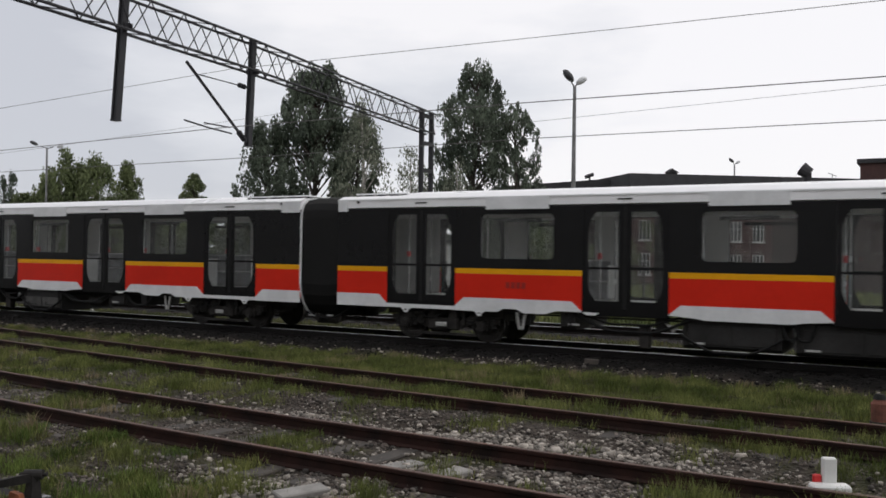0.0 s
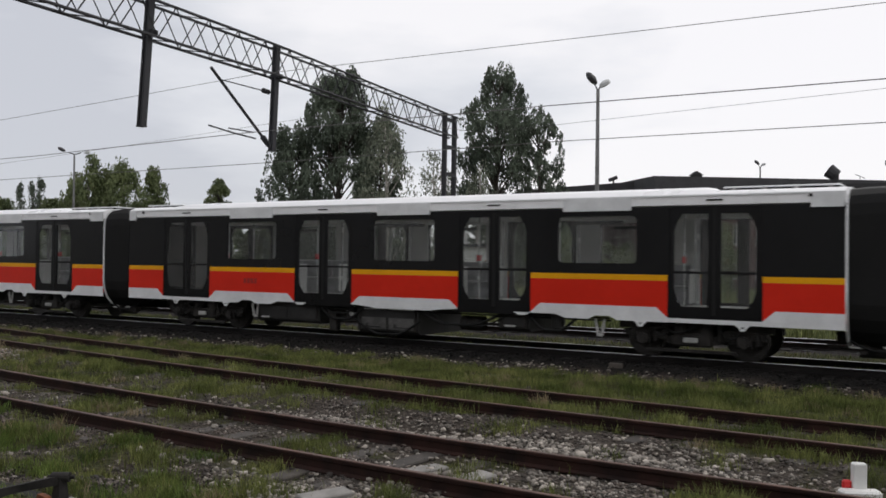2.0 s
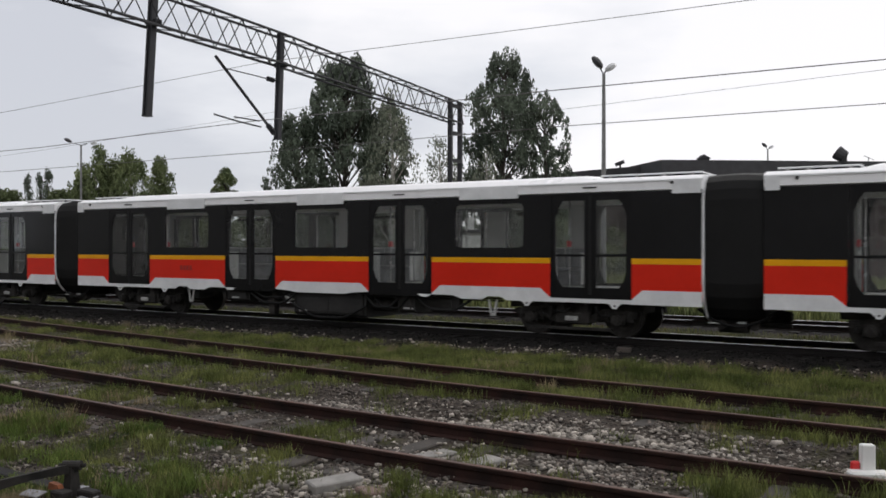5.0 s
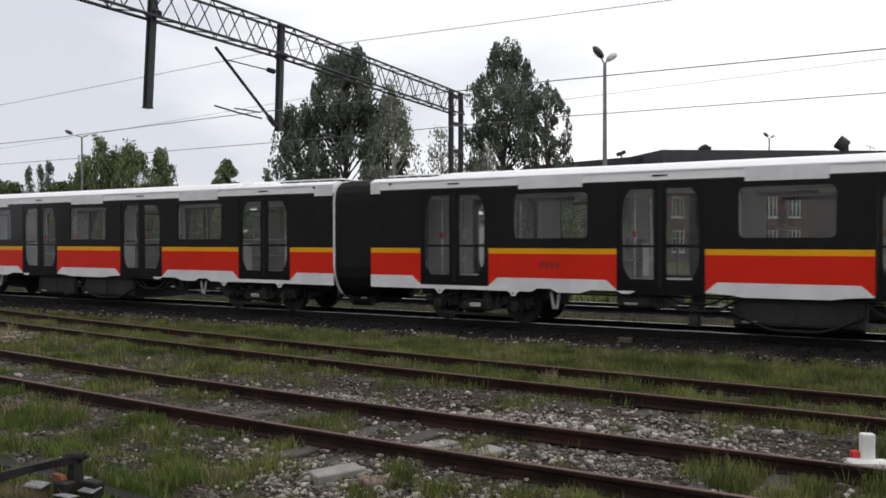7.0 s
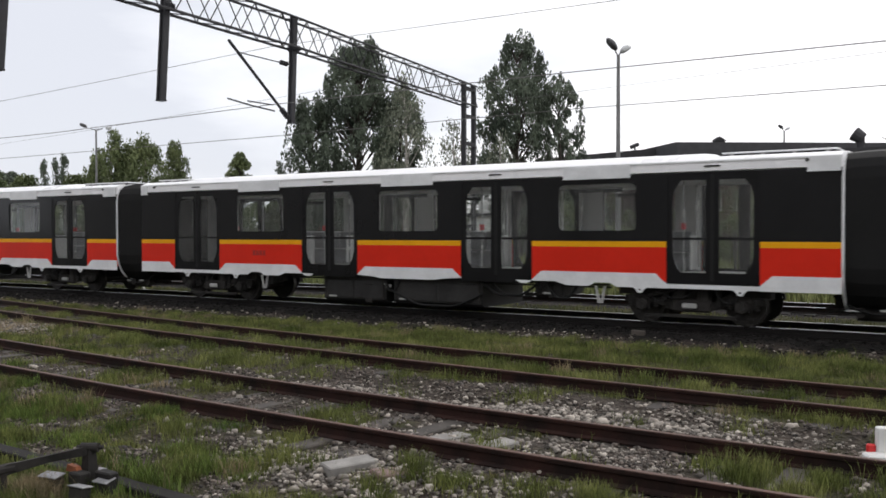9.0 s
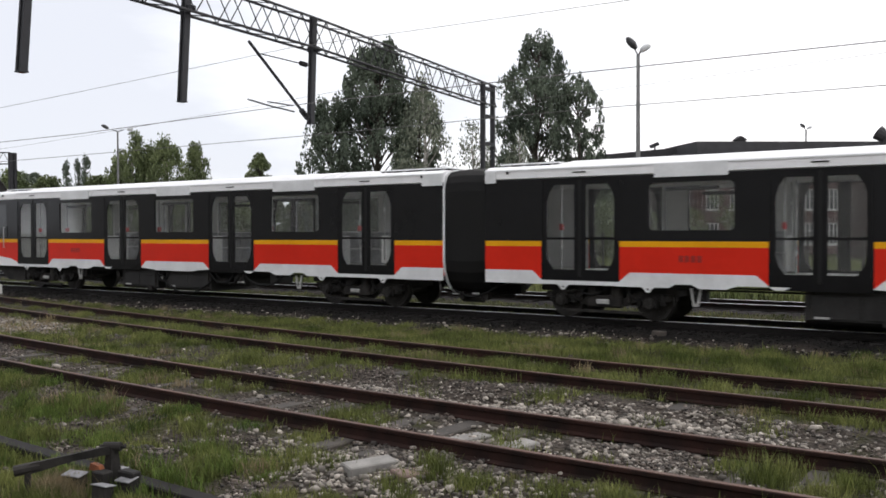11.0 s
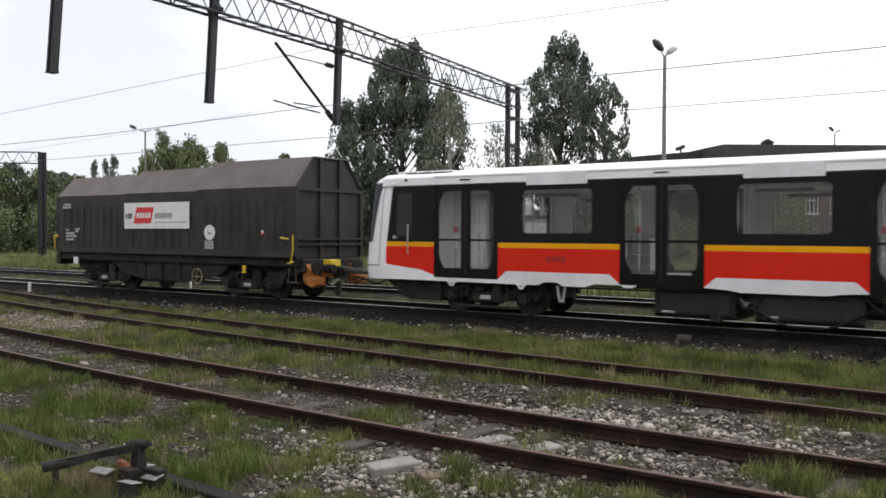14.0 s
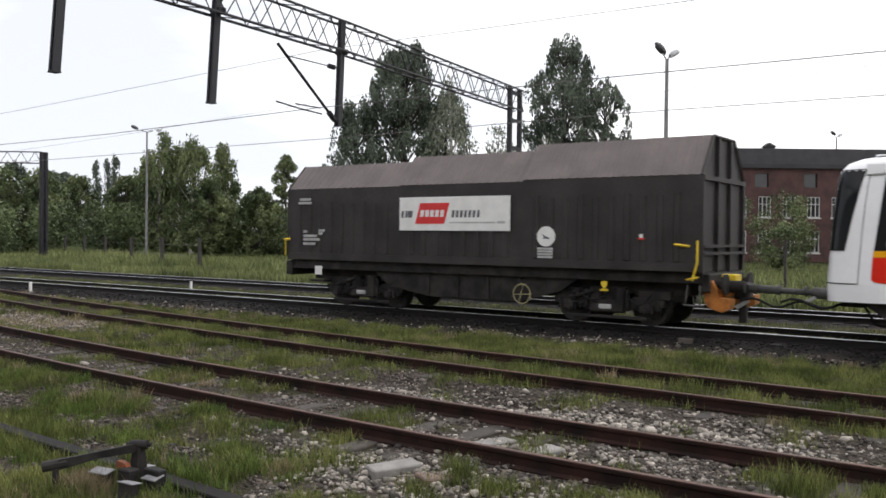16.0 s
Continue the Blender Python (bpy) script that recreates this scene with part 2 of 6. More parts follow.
M_POPLAR = leaf_mat("dark_poplar_leaves", (0.050, 0.072, 0.047), (0.140, 0.172, 0.122))
M_BIRCH = leaf_mat("grey_green_birch_leaves", (0.125, 0.145, 0.105), (0.24, 0.26, 0.19))
M_GREEN = leaf_mat("mid_green_leaves", (0.068, 0.102, 0.036), (0.190, 0.225, 0.095))
M_BUSH = leaf_mat("bush_leaves", (0.056, 0.086, 0.032), (0.135, 0.175, 0.072))


def ground_mat():
    """Soil, gravel and turf by the two masks stored on the ground sheet."""
    m = bpy.data.materials.new("soil_gravel_and_turf")
    m.use_nodes = True
    nt = m.node_tree
    b = nt.nodes["Principled BSDF"]
    b.inputs["Roughness"].default_value = 0.95
    b.inputs["Specular IOR Level"].default_value = 0.2
    li = nt.links.new
    co = nt.nodes.new("ShaderNodeTexCoord")

    def noise_ramp(scale, stops, detail=6):
        n = nt.nodes.new("ShaderNodeTexNoise")
        n.inputs["Scale"].default_value, n.inputs["Detail"].default_value = scale, detail
        li(co.outputs["Object"], n.inputs["Vector"])
        r = nt.nodes.new("ShaderNodeValToRGB")
        r.color_ramp.elements[0].position, r.color_ramp.elements[0].color = stops[0][0], (*stops[0][1], 1)
        r.color_ramp.elements[1].position, r.color_ramp.elements[1].color = stops[-1][0], (*stops[-1][1], 1)
        for p, c in stops[1:-1]:
            r.color_ramp.elements.new(p).color = (*c, 1)
        li(n.outputs["Fac"], r.inputs["Fac"])
        return r.outputs["Color"], n.outputs["Fac"]

    vor = nt.nodes.new("ShaderNodeTexVoronoi")
    vor.inputs["Scale"].default_value = 19
    li(co.outputs["Object"], vor.inputs["Vector"])
    peb = nt.nodes.new("ShaderNodeValToRGB")
    peb.color_ramp.elements[0].color, peb.color_ramp.elements[1].color = (0.012, 0.0095, 0.0078, 1), (0.088, 0.072, 0.060, 1)
    bw = nt.nodes.new("ShaderNodeRGBToBW")
    li(vor.outputs["Color"], bw.inputs["Color"])
    li(bw.outputs["Val"], peb.inputs["Fac"])
    soil, fine = noise_ramp(5, [(0.3, (0.017, 0.013, 0.010)), (0.5, (0.033, 0.027, 0.021)), (0.7, (0.060, 0.049, 0.039))])
    turf, _ = noise_ramp(2.2, [(0.3, (0.019, 0.021, 0.009)), (0.5, (0.039, 0.043, 0.015)), (0.72, (0.078, 0.074, 0.032))])
    dark_bed, _ = noise_ramp(3.0, [(0.3, (0.007, 0.0063, 0.0058)), (0.7, (0.017, 0.015, 0.0135))])

    def attr(name):
        a = nt.nodes.new("ShaderNodeAttribute")
        a.attribute_name = name
        return a.outputs["Fac"]

    def mixed(fac, a, c):
        x = nt.nodes.new("ShaderNodeMix")
        x.data_type = "RGBA"
        if hasattr(fac, "default_value"):
            li(fac, x.inputs["Factor"])
        else:
            x.inputs["Factor"].default_value = fac
        li(a, x.inputs["A"])
        li(c, x.inputs["B"])
        return x.outputs["Result"]

    base = mixed(attr("gravel"), soil, peb.outputs["Color"])
    base = mixed(attr("turf"), base, turf)
    base = mixed(attr("dark_bed"), base, dark_bed)
    li(base, b.inputs["Base Color"])
    bp = nt.nodes.new("ShaderNodeBump")
    bp.inputs["Strength"].default_value, bp.inputs["Distance"].default_value = 0.9, 0.04
    li(vor.outputs["Distance"], bp.inputs["Height"])
    li(bp.outputs["Normal"], b.inputs["Normal"])
    return m


M_GROUND = ground_mat()


# ---------------------------------------------------------------- mesh helpers
def mesh_of(name, bm, material):
    bmesh.ops.recalc_face_normals(bm, faces=bm.faces)
    me = bpy.data.meshes.new(name)
    bm.to_mesh(me)
    bm.free()
    me.materials.append(material)
    return me


def part(name, bm, material, parent=None, label=""):
    ob = new(name, mesh_of(name, bm, material))
    if parent is not None:
        ob.parent = parent
    if label:
        ob["label"] = label
    return ob


def thing(name, label, category, x=0, y=0, z=0, group="", kind=""):
    ob = new(name)
    ob.empty_display_size = 0.2
    ob.matrix_basis = pose(x, y, z)
    return tagged(ob, label, category, group, kind)


def box(bm, x0, x1, y0, y1, z0, z1, bevel=0.0):
    r = bmesh.ops.create_cube(bm, size=1)
    vs = r["verts"]
    for v in vs:
        v.co = Vector((x0 + (v.co.x + 0.5) * (x1 - x0), y0 + (v.co.y + 0.5) * (y1 - y0), z0 + (v.co.z + 0.5) * (z1 - z0)))
    if bevel:
        bmesh.ops.bevel(bm, geom=list({e for v in vs for e in v.link_edges}), offset=bevel, segments=1, affect="EDGES", profile=0.5)
    return bm


def new_box(*a, **k):
    return box(bmesh.new(), *a, **k)


def plate(bm, pts, y, thick):
    """A polygon in x and z, set at y and thick towards +y."""
    f = bm.faces.new([bm.verts.new((px, y, pz)) for px, pz in pts])
    r = bmesh.ops.extrude_face_region(bm, geom=[f])
    bmesh.ops.translate(bm, verts=[v for v in r["geom"] if isinstance(v, bmesh.types.BMVert)], vec=(0, thick, 0))
    return bm


def holed(bm, x0, x1, z0, z1, holes, y, thick):
    """A wall in x and z with rectangular openings (x0, x1, z0, z1) through it."""
    xs = sorted({min(max(u, x0), x1) for u in (x0, x1, *[h[0] for h in holes], *[h[1] for h in holes])})
    zs = sorted({min(max(u, z0), z1) for u in (z0, z1, *[h[2] for h in holes], *[h[3] for h in holes])})
    vs = {}

    def vert(i, j):
        if (i, j) not in vs:
            vs[i, j] = bm.verts.new((xs[i], y, zs[j]))
        return vs[i, j]

    faces = []
    for i in range(len(xs) - 1):
        for j in range(len(zs) - 1):
            cx, cz = (xs[i] + xs[i + 1]) / 2, (zs[j] + zs[j + 1]) / 2
            if not any(h[0] < cx < h[1] and h[2] < cz < h[3] for h in holes):
                faces.append(bm.faces.new([vert(i, j), vert(i + 1, j), vert(i + 1, j + 1), vert(i, j + 1)]))
    r = bmesh.ops.extrude_face_region(bm, geom=faces)
    bmesh.ops.translate(bm, verts=[v for v in r["geom"] if isinstance(v, bmesh.types.BMVert)], vec=(0, thick, 0))
    return bm


def rod(bm, a, b, r, sides=8, r2=None):
    """A round bar from a to b, tapering to r2."""
    a, b = Vector(a), Vector(b)
    d = b - a
    q = d.to_track_quat("Z", "Y").to_matrix().to_4x4()
    bmesh.ops.create_cone(bm, cap_ends=True, segments=sides, radius1=r, radius2=r if r2 is None else r2, depth=d.length, matrix=Matrix.Translation((a + b) / 2) @ q)
    return bm


def bar(bm, a, b, w):
    return rod(bm, a, b, w * 0.7, 4)


def chain(bm, pts, r, sides=6):
    """A round hose or wire through the points, as one skin."""
    ps = [Vector(p) for p in pts]
    rings = []
    for k, p in enumerate(ps):
        d = (ps[min(k + 1, len(ps) - 1)] - ps[max(k - 1, 0)]).normalized()
        q = d.to_track_quat("Z", "Y").to_matrix()
        rings.append([p + q @ Vector((r * math.cos(2 * math.pi * i / sides), r * math.sin(2 * math.pi * i / sides), 0)) for i in range(sides)])
    return loft(bm, rings)


def loft(bm, rings, closed=True, caps=True):
    """Skin through rings of equally many points."""
    rows = [[bm.verts.new(p) for p in ring] for ring in rings]
    n = len(rows[0])
    for a, b in zip(rows[:-1], rows[1:]):
        for i in range(n if closed else n - 1):
            bm.faces.new([a[i], a[(i + 1) % n], b[(i + 1) % n], b[i]])
    if caps:
        bm.faces.new(rows[0])
        bm.faces.new(rows[-1][::-1])
    return bm


def arrays(name, verts, faces, material, parent=None):
    """A joined mesh from numpy arrays of points and equal-sided faces."""
    me = bpy.data.meshes.new(name)
    nf, k = faces.shape
    me.vertices.add(len(verts))
    me.vertices.foreach_set("co", np.ascontiguousarray(verts, dtype=np.float32).ravel())
    me.loops.add(nf * k)
    me.loops.foreach_set("vertex_index", np.ascontiguousarray(faces, dtype=np.int32).ravel())
    me.polygons.add(nf)
    me.polygons.foreach_set("loop_start", np.arange(0, nf * k, k, dtype=np.int32))
    me.update(calc_edges=True)
    me.materials.append(material)
    ob = new(name, me)
    if parent is not None:
        ob.parent = parent
    return ob


# ---------------------------------------------------------------- ground and tracks
TRAIN_Y, BACK_Y = 19.58, 25.2      # centre lines of the train's track and of the one behind it
GAUGE = 0.735                      # half the distance of the rail centres


def bend(x, y0, a, c):
    """Centre line of a siding: a bow, straight on past its ends."""
    lo, hi = -34.0, 3.0
    xc = np.clip(x, lo, hi)
    return y0 - a * xc - c * xc ** 2 + (x - xc) * (-a - 2 * c * xc)


def near_line(x):
    return bend(x, 7.654, 0.0065, -0.00373)


def mid_line(x):
    return bend(x, 11.432, 0.0432, -0.00277)


def waves(x, y, seed, size):
    """Smooth random field of about unit spread."""
    rng = np.random.RandomState(seed)
    s = np.zeros_like(x, dtype=float)
    for k in range(14):
        ang, ph = rng.uniform(0, 2 * np.pi), rng.uniform(0, 2 * np.pi)
        f = 2 * np.pi / size * rng.uniform(0.5, 2.2)
        s += np.sin(f * (x * np.cos(ang) + y * np.sin(ang)) + ph)
    return s / 2.65


def blob(x, y, cx, cy, rx, ry):
    return np.exp(-(((x - cx) / rx) ** 2 + ((y - cy) / ry) ** 2))


def turf_at(x, y):
    """How grassy the ground is, 0 to 1."""
    a, c = y - near_line(x), y - mid_line(x)
    w = waves(x, y, 5, 0.9) * 0.75 + waves(x, y, 6, 3.2) * 0.6
    g = np.full_like(x, 0.62, dtype=float)
    g = np.where(a < -0.8, 0.68 + 0.12 * np.clip((-6.5 - x) / 3, -1, 1), g)
    g = np.where(np.abs(a) < 0.9, 0.28 + 0.4 * np.clip((x + 3.0) / 2, 0, 1), g)
    g = np.where((a > 0.9) & (c < -0.9), 0.30 + 0.4 * np.clip((-8.5 - x) / 3, -0.2, 1), g)
    g = np.where(np.abs(c) <= 0.9, 0.62, g)
    g = np.where((c > 0.85), 0.98, g)
    g = np.where(np.abs(c) <= 0.85, g + 0.12, g)
    g = g - 0.9 * blob(x, y, -4.6, 6.6, 1.7, 0.8) - 0.5 * blob(x, y, -5.5, 9.9, 3.2, 0.8)
    g = g - 0.9 * blob(x, y, -21.3, 11.7, 1.9, 0.55)
    g = g + 0.36 * w
    near_train = np.abs(y - TRAIN_Y)
    g = np.where((near_train < 2.7) & (y < TRAIN_Y - 0.6), g - np.clip((2.7 - near_train) / 0.6, 0, 1) * 1.2, g)
    g = np.where((y > TRAIN_Y - 0.6) & (y < BACK_Y - 1.7), 0.95 + 0.15 * w, g)
    g = np.where(np.abs(y - BACK_Y) < 1.7, g - 1.0, g)
    g = np.where(y > BACK_Y + 1.7, 0.9 + 0.1 * w, g)
    return np.clip(g, 0, 1)


# near-black along the near half of the train's bed and the whole back bed
def dark_bed_at(x, y):
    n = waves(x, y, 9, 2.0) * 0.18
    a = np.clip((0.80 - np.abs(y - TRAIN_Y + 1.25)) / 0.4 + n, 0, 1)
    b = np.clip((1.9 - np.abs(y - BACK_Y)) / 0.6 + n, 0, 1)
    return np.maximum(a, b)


def ground_height(x, y):
    a, c = np.abs(y - near_line(x)), np.abs(y - mid_line(x))
    rough = 0.016 * waves(x, y, 1, 0.7) + 0.018 * waves(x, y, 2, 2.4)
    lift = np.maximum(np.clip((1.75 - a) / 0.42, 0, 1), np.clip((1.75 - c) / 0.42, 0, 1))
    lift = np.maximum(lift, np.clip((1.8 - np.abs(y - TRAIN_Y)) / 0.5, 0, 1))
    lift = np.maximum(lift, np.clip((2.2 - np.abs(y - BACK_Y)) / 0.5, 0, 1))
    h = -0.25 + 0.088 * lift + rough * (1 - 0.5 * lift)
    return h - 0.05 * np.exp(-((np.abs(y - TRAIN_Y) - 3.0) / 0.8) ** 2)


def build_ground():
    xs = np.unique(np.concatenate([np.linspace(-2500, -120, 20), np.linspace(-120, -36, 60), np.arange(-36, 8, 0.16), np.linspace(8, 60, 40), np.linspace(60, 2500, 20)]))
    ys = np.unique(np.concatenate([np.linspace(-2500, -40, 16), np.linspace(-40, 3, 30), np.arange(3, 27, 0.16), np.linspace(27, 130, 80), np.linspace(130, 2500, 20)]))
    X, Y = np.meshgrid(xs, ys)
    Z = np.where((np.abs(X) < 140) & (np.abs(Y) < 140), ground_height(X, Y), -0.235)
    n, m = len(xs), len(ys)
    idx = np.arange(n * m).reshape(m, n)
    faces = np.stack([idx[:-1, :-1], idx[:-1, 1:], idx[1:, 1:], idx[1:, :-1]], -1).reshape(-1, 4)
    ob = arrays("ground", np.stack([X, Y, Z], -1).reshape(-1, 3), faces, M_GROUND)
    x, y = X.ravel(), Y.ravel()
    t = turf_at(x, y)
    grav = np.clip(0.9 - t * 0.9 + 0.2 * waves(x, y, 12, 1.0), 0, 1)
    for name, values in (("turf", np.clip((t - 0.3) * 1.6, 0, 0.92)), ("gravel", grav), ("dark_bed", dark_bed_at(x, y))):
        at = ob.data.attributes.new(name, "FLOAT", "POINT")
        at.data.foreach_set("value", values.astype(np.float32))
    tagged(ob, "overgrown railway yard ground of gravel, soil and grass", "ground", kind="structure")


build_ground()

RAIL_PROFILE = [(-0.0625, -0.155), (0.0625, -0.155), (0.0625, -0.142), (0.012, -0.122), (0.010, -0.042), (0.034, -0.032), (0.034, -0.006), (0.026, 0.0), (-0.026, 0.0), (-0.034, -0.006), (-0.034, -0.032), (-0.010, -0.042), (-0.012, -0.122), (-0.0625, -0.142)]


def rail_mesh(line, side, x0, x1, step, head):
    """One rail along the centre line, with a strip of worn head on it."""
    xs = np.arange(x0, x1 + step / 2, step)
    ys = line(xs)
    sl = np.gradient(ys, xs)
    nx, ny = -sl / np.sqrt(1 + sl ** 2), 1 / np.sqrt(1 + sl ** 2)
    rings, heads = [], []
    for x, y, ax, ay in zip(xs, ys, nx, ny):
        rings.append([(x + ax * (side * GAUGE + u), y + ay * (side * GAUGE + u), z) for u, z in RAIL_PROFILE])
        heads.append([(x + ax * (side * GAUGE + u), y + ay * (side * GAUGE + u), z) for u, z in ((-0.030, 0.0015), (0.030, 0.0015), (0.028, 0.006), (-0.028, 0.006))])
    return loft(bmesh.new(), rings), loft(bmesh.new(), heads)


def build_track(name, line, x0, x1, head, sleeper_mat, sleeper_top, label, s0, s1):
    tr = thing(name, label, "railway track", kind="structure")
    for side in (-1, 1):
        body, top = rail_mesh(line, side, x0, x1, 1.0, head)
        r = part("rail", body, M_DARKRAIL if sleeper_mat is M_SLEEPERDARK else M_RUSTSHADED, tr)
        part("rail_head", top, head, r)
    bm = new_box(-0.125, 0.125, -1.25, 1.25, -0.14, 0, bevel=0.015)
    me = mesh_of("sleeper", bm, sleeper_mat)
    rng = np.random.RandomState(len(name))
    for x in np.arange(s0, s1, 0.62):
        y = float(line(np.array([x]))[0])
        slope = float(line(np.array([x + 0.5]))[0]) - float(line(np.array([x - 0.5]))[0])
        ob = new("sleeper", me)
        ob.parent = tr
        ob.matrix_basis = pose(x + rng.uniform(-0.04, 0.04), y, sleeper_top + rng.uniform(-0.012, 0.012), 0, 0, math.degrees(math.atan(slope)) + rng.uniform(-1.5, 1.5))
    return tr


build_track("track_near", near_line, -52, 24, M_RAILHEAD, M_SLEEPER, -0.160, "disused siding with rusty rails and sunken sleepers", -30, 6)
build_track("track_middle", mid_line, -44, 24, M_RAILHEAD, M_SLEEPER, -0.165, "rusty overgrown siding track with buried sleepers", -32, 6)
build_track("track_main", lambda x: np.full_like(x, TRAIN_Y), -130, 70, M_RAILSHINE, M_SLEEPERDARK, -0.156, "used running track with polished rails on dark ballast", -60, 12)
build_track("track_back", lambda x: np.full_like(x, BACK_Y), -130, 70, M_RAILSHINE, M_SLEEPERDARK, -0.156, "second running track behind the train on dark ballast", -60, 8)


# ---------------------------------------------------------------- metro cars
CAR_L, PITCH, HALF = 20.046, 21.26, 1.37
END, BAY, PANEL = 1.500, 1.902, 3.146
BAYS = [END + i * (BAY + PANEL) for i in range(4)]
Z_SKIRT, Z_LIP, Z_STRIPE, Z_ROOF = 0.80, 0.93, 1.77, 3.20
ROOF_PROFILE = [(-1.345, 3.20), (-1.385, 3.22), (-1.38, 3.40), (-1.34, 3.45), (-1.16, 3.545), (-0.75, 3.625), (0, 3.66)]


def clear_panes(root):
    """Panes let daylight through without a shadow."""
    for o in root.children_recursive:
        if o.type == "MESH" and o.data.materials[0] == M_GLASS:
            o.visible_shadow = False


def both_sides(make):
    """Runs make(name, bm-builder ...) for the near side, then mirrors the piece to the far side."""
    near = make()
    far = near.copy()
    scene.collection.objects.link(far)
    far.scale = (1, -1, 1)
    for ch in near.children:
        c2 = ch.copy()
        scene.collection.objects.link(c2)
        c2.parent = far
    return near, far


def door_leaf(car, x0, x1, outer_left):
    """A sliding leaf with two panes, chamfered at the outer corners."""
    y = -HALF + 0.012
    z0, z1 = 0.93, 3.17
    ga, gb, gz0, gzm, gzn, gz1 = x0 + 0.085, x1 - 0.13, 1.12, 1.80, 1.85, 3.04
    if not outer_left:
        ga, gb = x0 + 0.13, x1 - 0.085
    cx, cz = 0.17, 0.36

    def make():
        leaf = part("door_leaf", holed(bmesh.new(), x0, x1, z0, z1, [(ga, gb, gz0, gzm), (ga, gb, gzn, gz1)], y, 0.045), M_DOOR, car)
        g, s = (ga, 1) if outer_left else (gb, -1)
        for zc, sz in ((gz1, -1), (gz0, 1)):
            part("corner_fillet", plate(bmesh.new(), [(g, zc), (g + s * cx, zc), (g + s * cx * 0.35, zc + sz * cz * 0.45), (g, zc + sz * cz)], y + 0.004, 0.03), M_DOOR, leaf)
        part("glass", new_box(ga - 0.02, gb + 0.02, y + 0.018, y + 0.026, gz0 - 0.02, gzm + 0.02), M_GLASS, leaf)
        part("glass", new_box(ga - 0.02, gb + 0.02, y + 0.018, y + 0.026, gzn - 0.02, gz1 + 0.02), M_GLASS, leaf)
        part("seal", new_box(x1 - 0.035 if outer_left else x0 - 0.005, x1 + 0.005 if outer_left else x0 + 0.035, y - 0.008, y + 0.03, z0 + 0.03, z1 - 0.02), M_RUBBER, leaf)
        return leaf

    both_sides(make)


def skirt_outline(x0, x1, first, last, bogie_cut):
    """The white lower edge under one coloured field."""
    top, low = 1.09, 0.885
    pts = [(x0, low if not first else top)]
    if not first:
        pts += [(x0 + 0.24, top)]
    if not last:
        pts += [(x1 - 0.24, top), (x1, low)]
    else:
        pts += [(x1, top)]
    z = Z_SKIRT
    if bogie_cut == "mid":
        pts += [(x1, 0.87), (x1 - 0.5, 0.84), (x1 - 0.75, z), (x0 + 0.75, z), (x0 + 0.5, 0.84), (x0, 0.87)]
    elif bogie_cut == "arch_low":      # arch nearer to the low-x end
        pts += [(x1, 0.86), (x1 - 0.6, 0.86), (x1 - 0.85, 0.78), (x0 + 1.75, 0.78), (x0 + 1.6, 0.86), (x0 + 1.25, 0.86), (x0 + 1.1, 0.78), (x0, 0.78)]
    elif bogie_cut == "arch_high":
        pts += [(x1, 0.78), (x1 - 1.1, 0.78), (x1 - 1.25, 0.86), (x1 - 1.6, 0.86), (x1 - 1.75, 0.78), (x0 + 0.85, 0.78), (x0 + 0.6, 0.86), (x0, 0.86)]
    else:
        pts += [(x1, z - 0.02), (x0, z - 0.02)]
    return pts


def wheelset(car, x, r=0.42):
    bm = bmesh.new()
    rod(bm, (0, -0.8, 0), (0, 0.8, 0), 0.075, 10)
    for s in (-1, 1):
        rod(bm, (0, s * 0.67, 0), (0, s * 0.80, 0), r, 28)
        rod(bm, (0, s * 0.64, 0), (0, s * 0.672, 0), r + 0.028, 28)
        rod(bm, (0, s * 0.80, 0), (0, s * 0.83, 0), r * 0.78, 24)
        rod(bm, (0, s * 0.83, 0), (0, s * 0.87, 0), 0.13, 12)
        for k in range(6):
            a = k * math.pi / 3
            rod(bm, (0.22 * math.cos(a), s * 0.82, 0.22 * math.sin(a)), (0.22 * math.cos(a), s * 0.842, 0.22 * math.sin(a)), 0.03, 6)
    w = part("wheelset", bm, M_WHEEL, car)
    w.matrix_basis = pose(x, 0, r + 0.002)
    return w


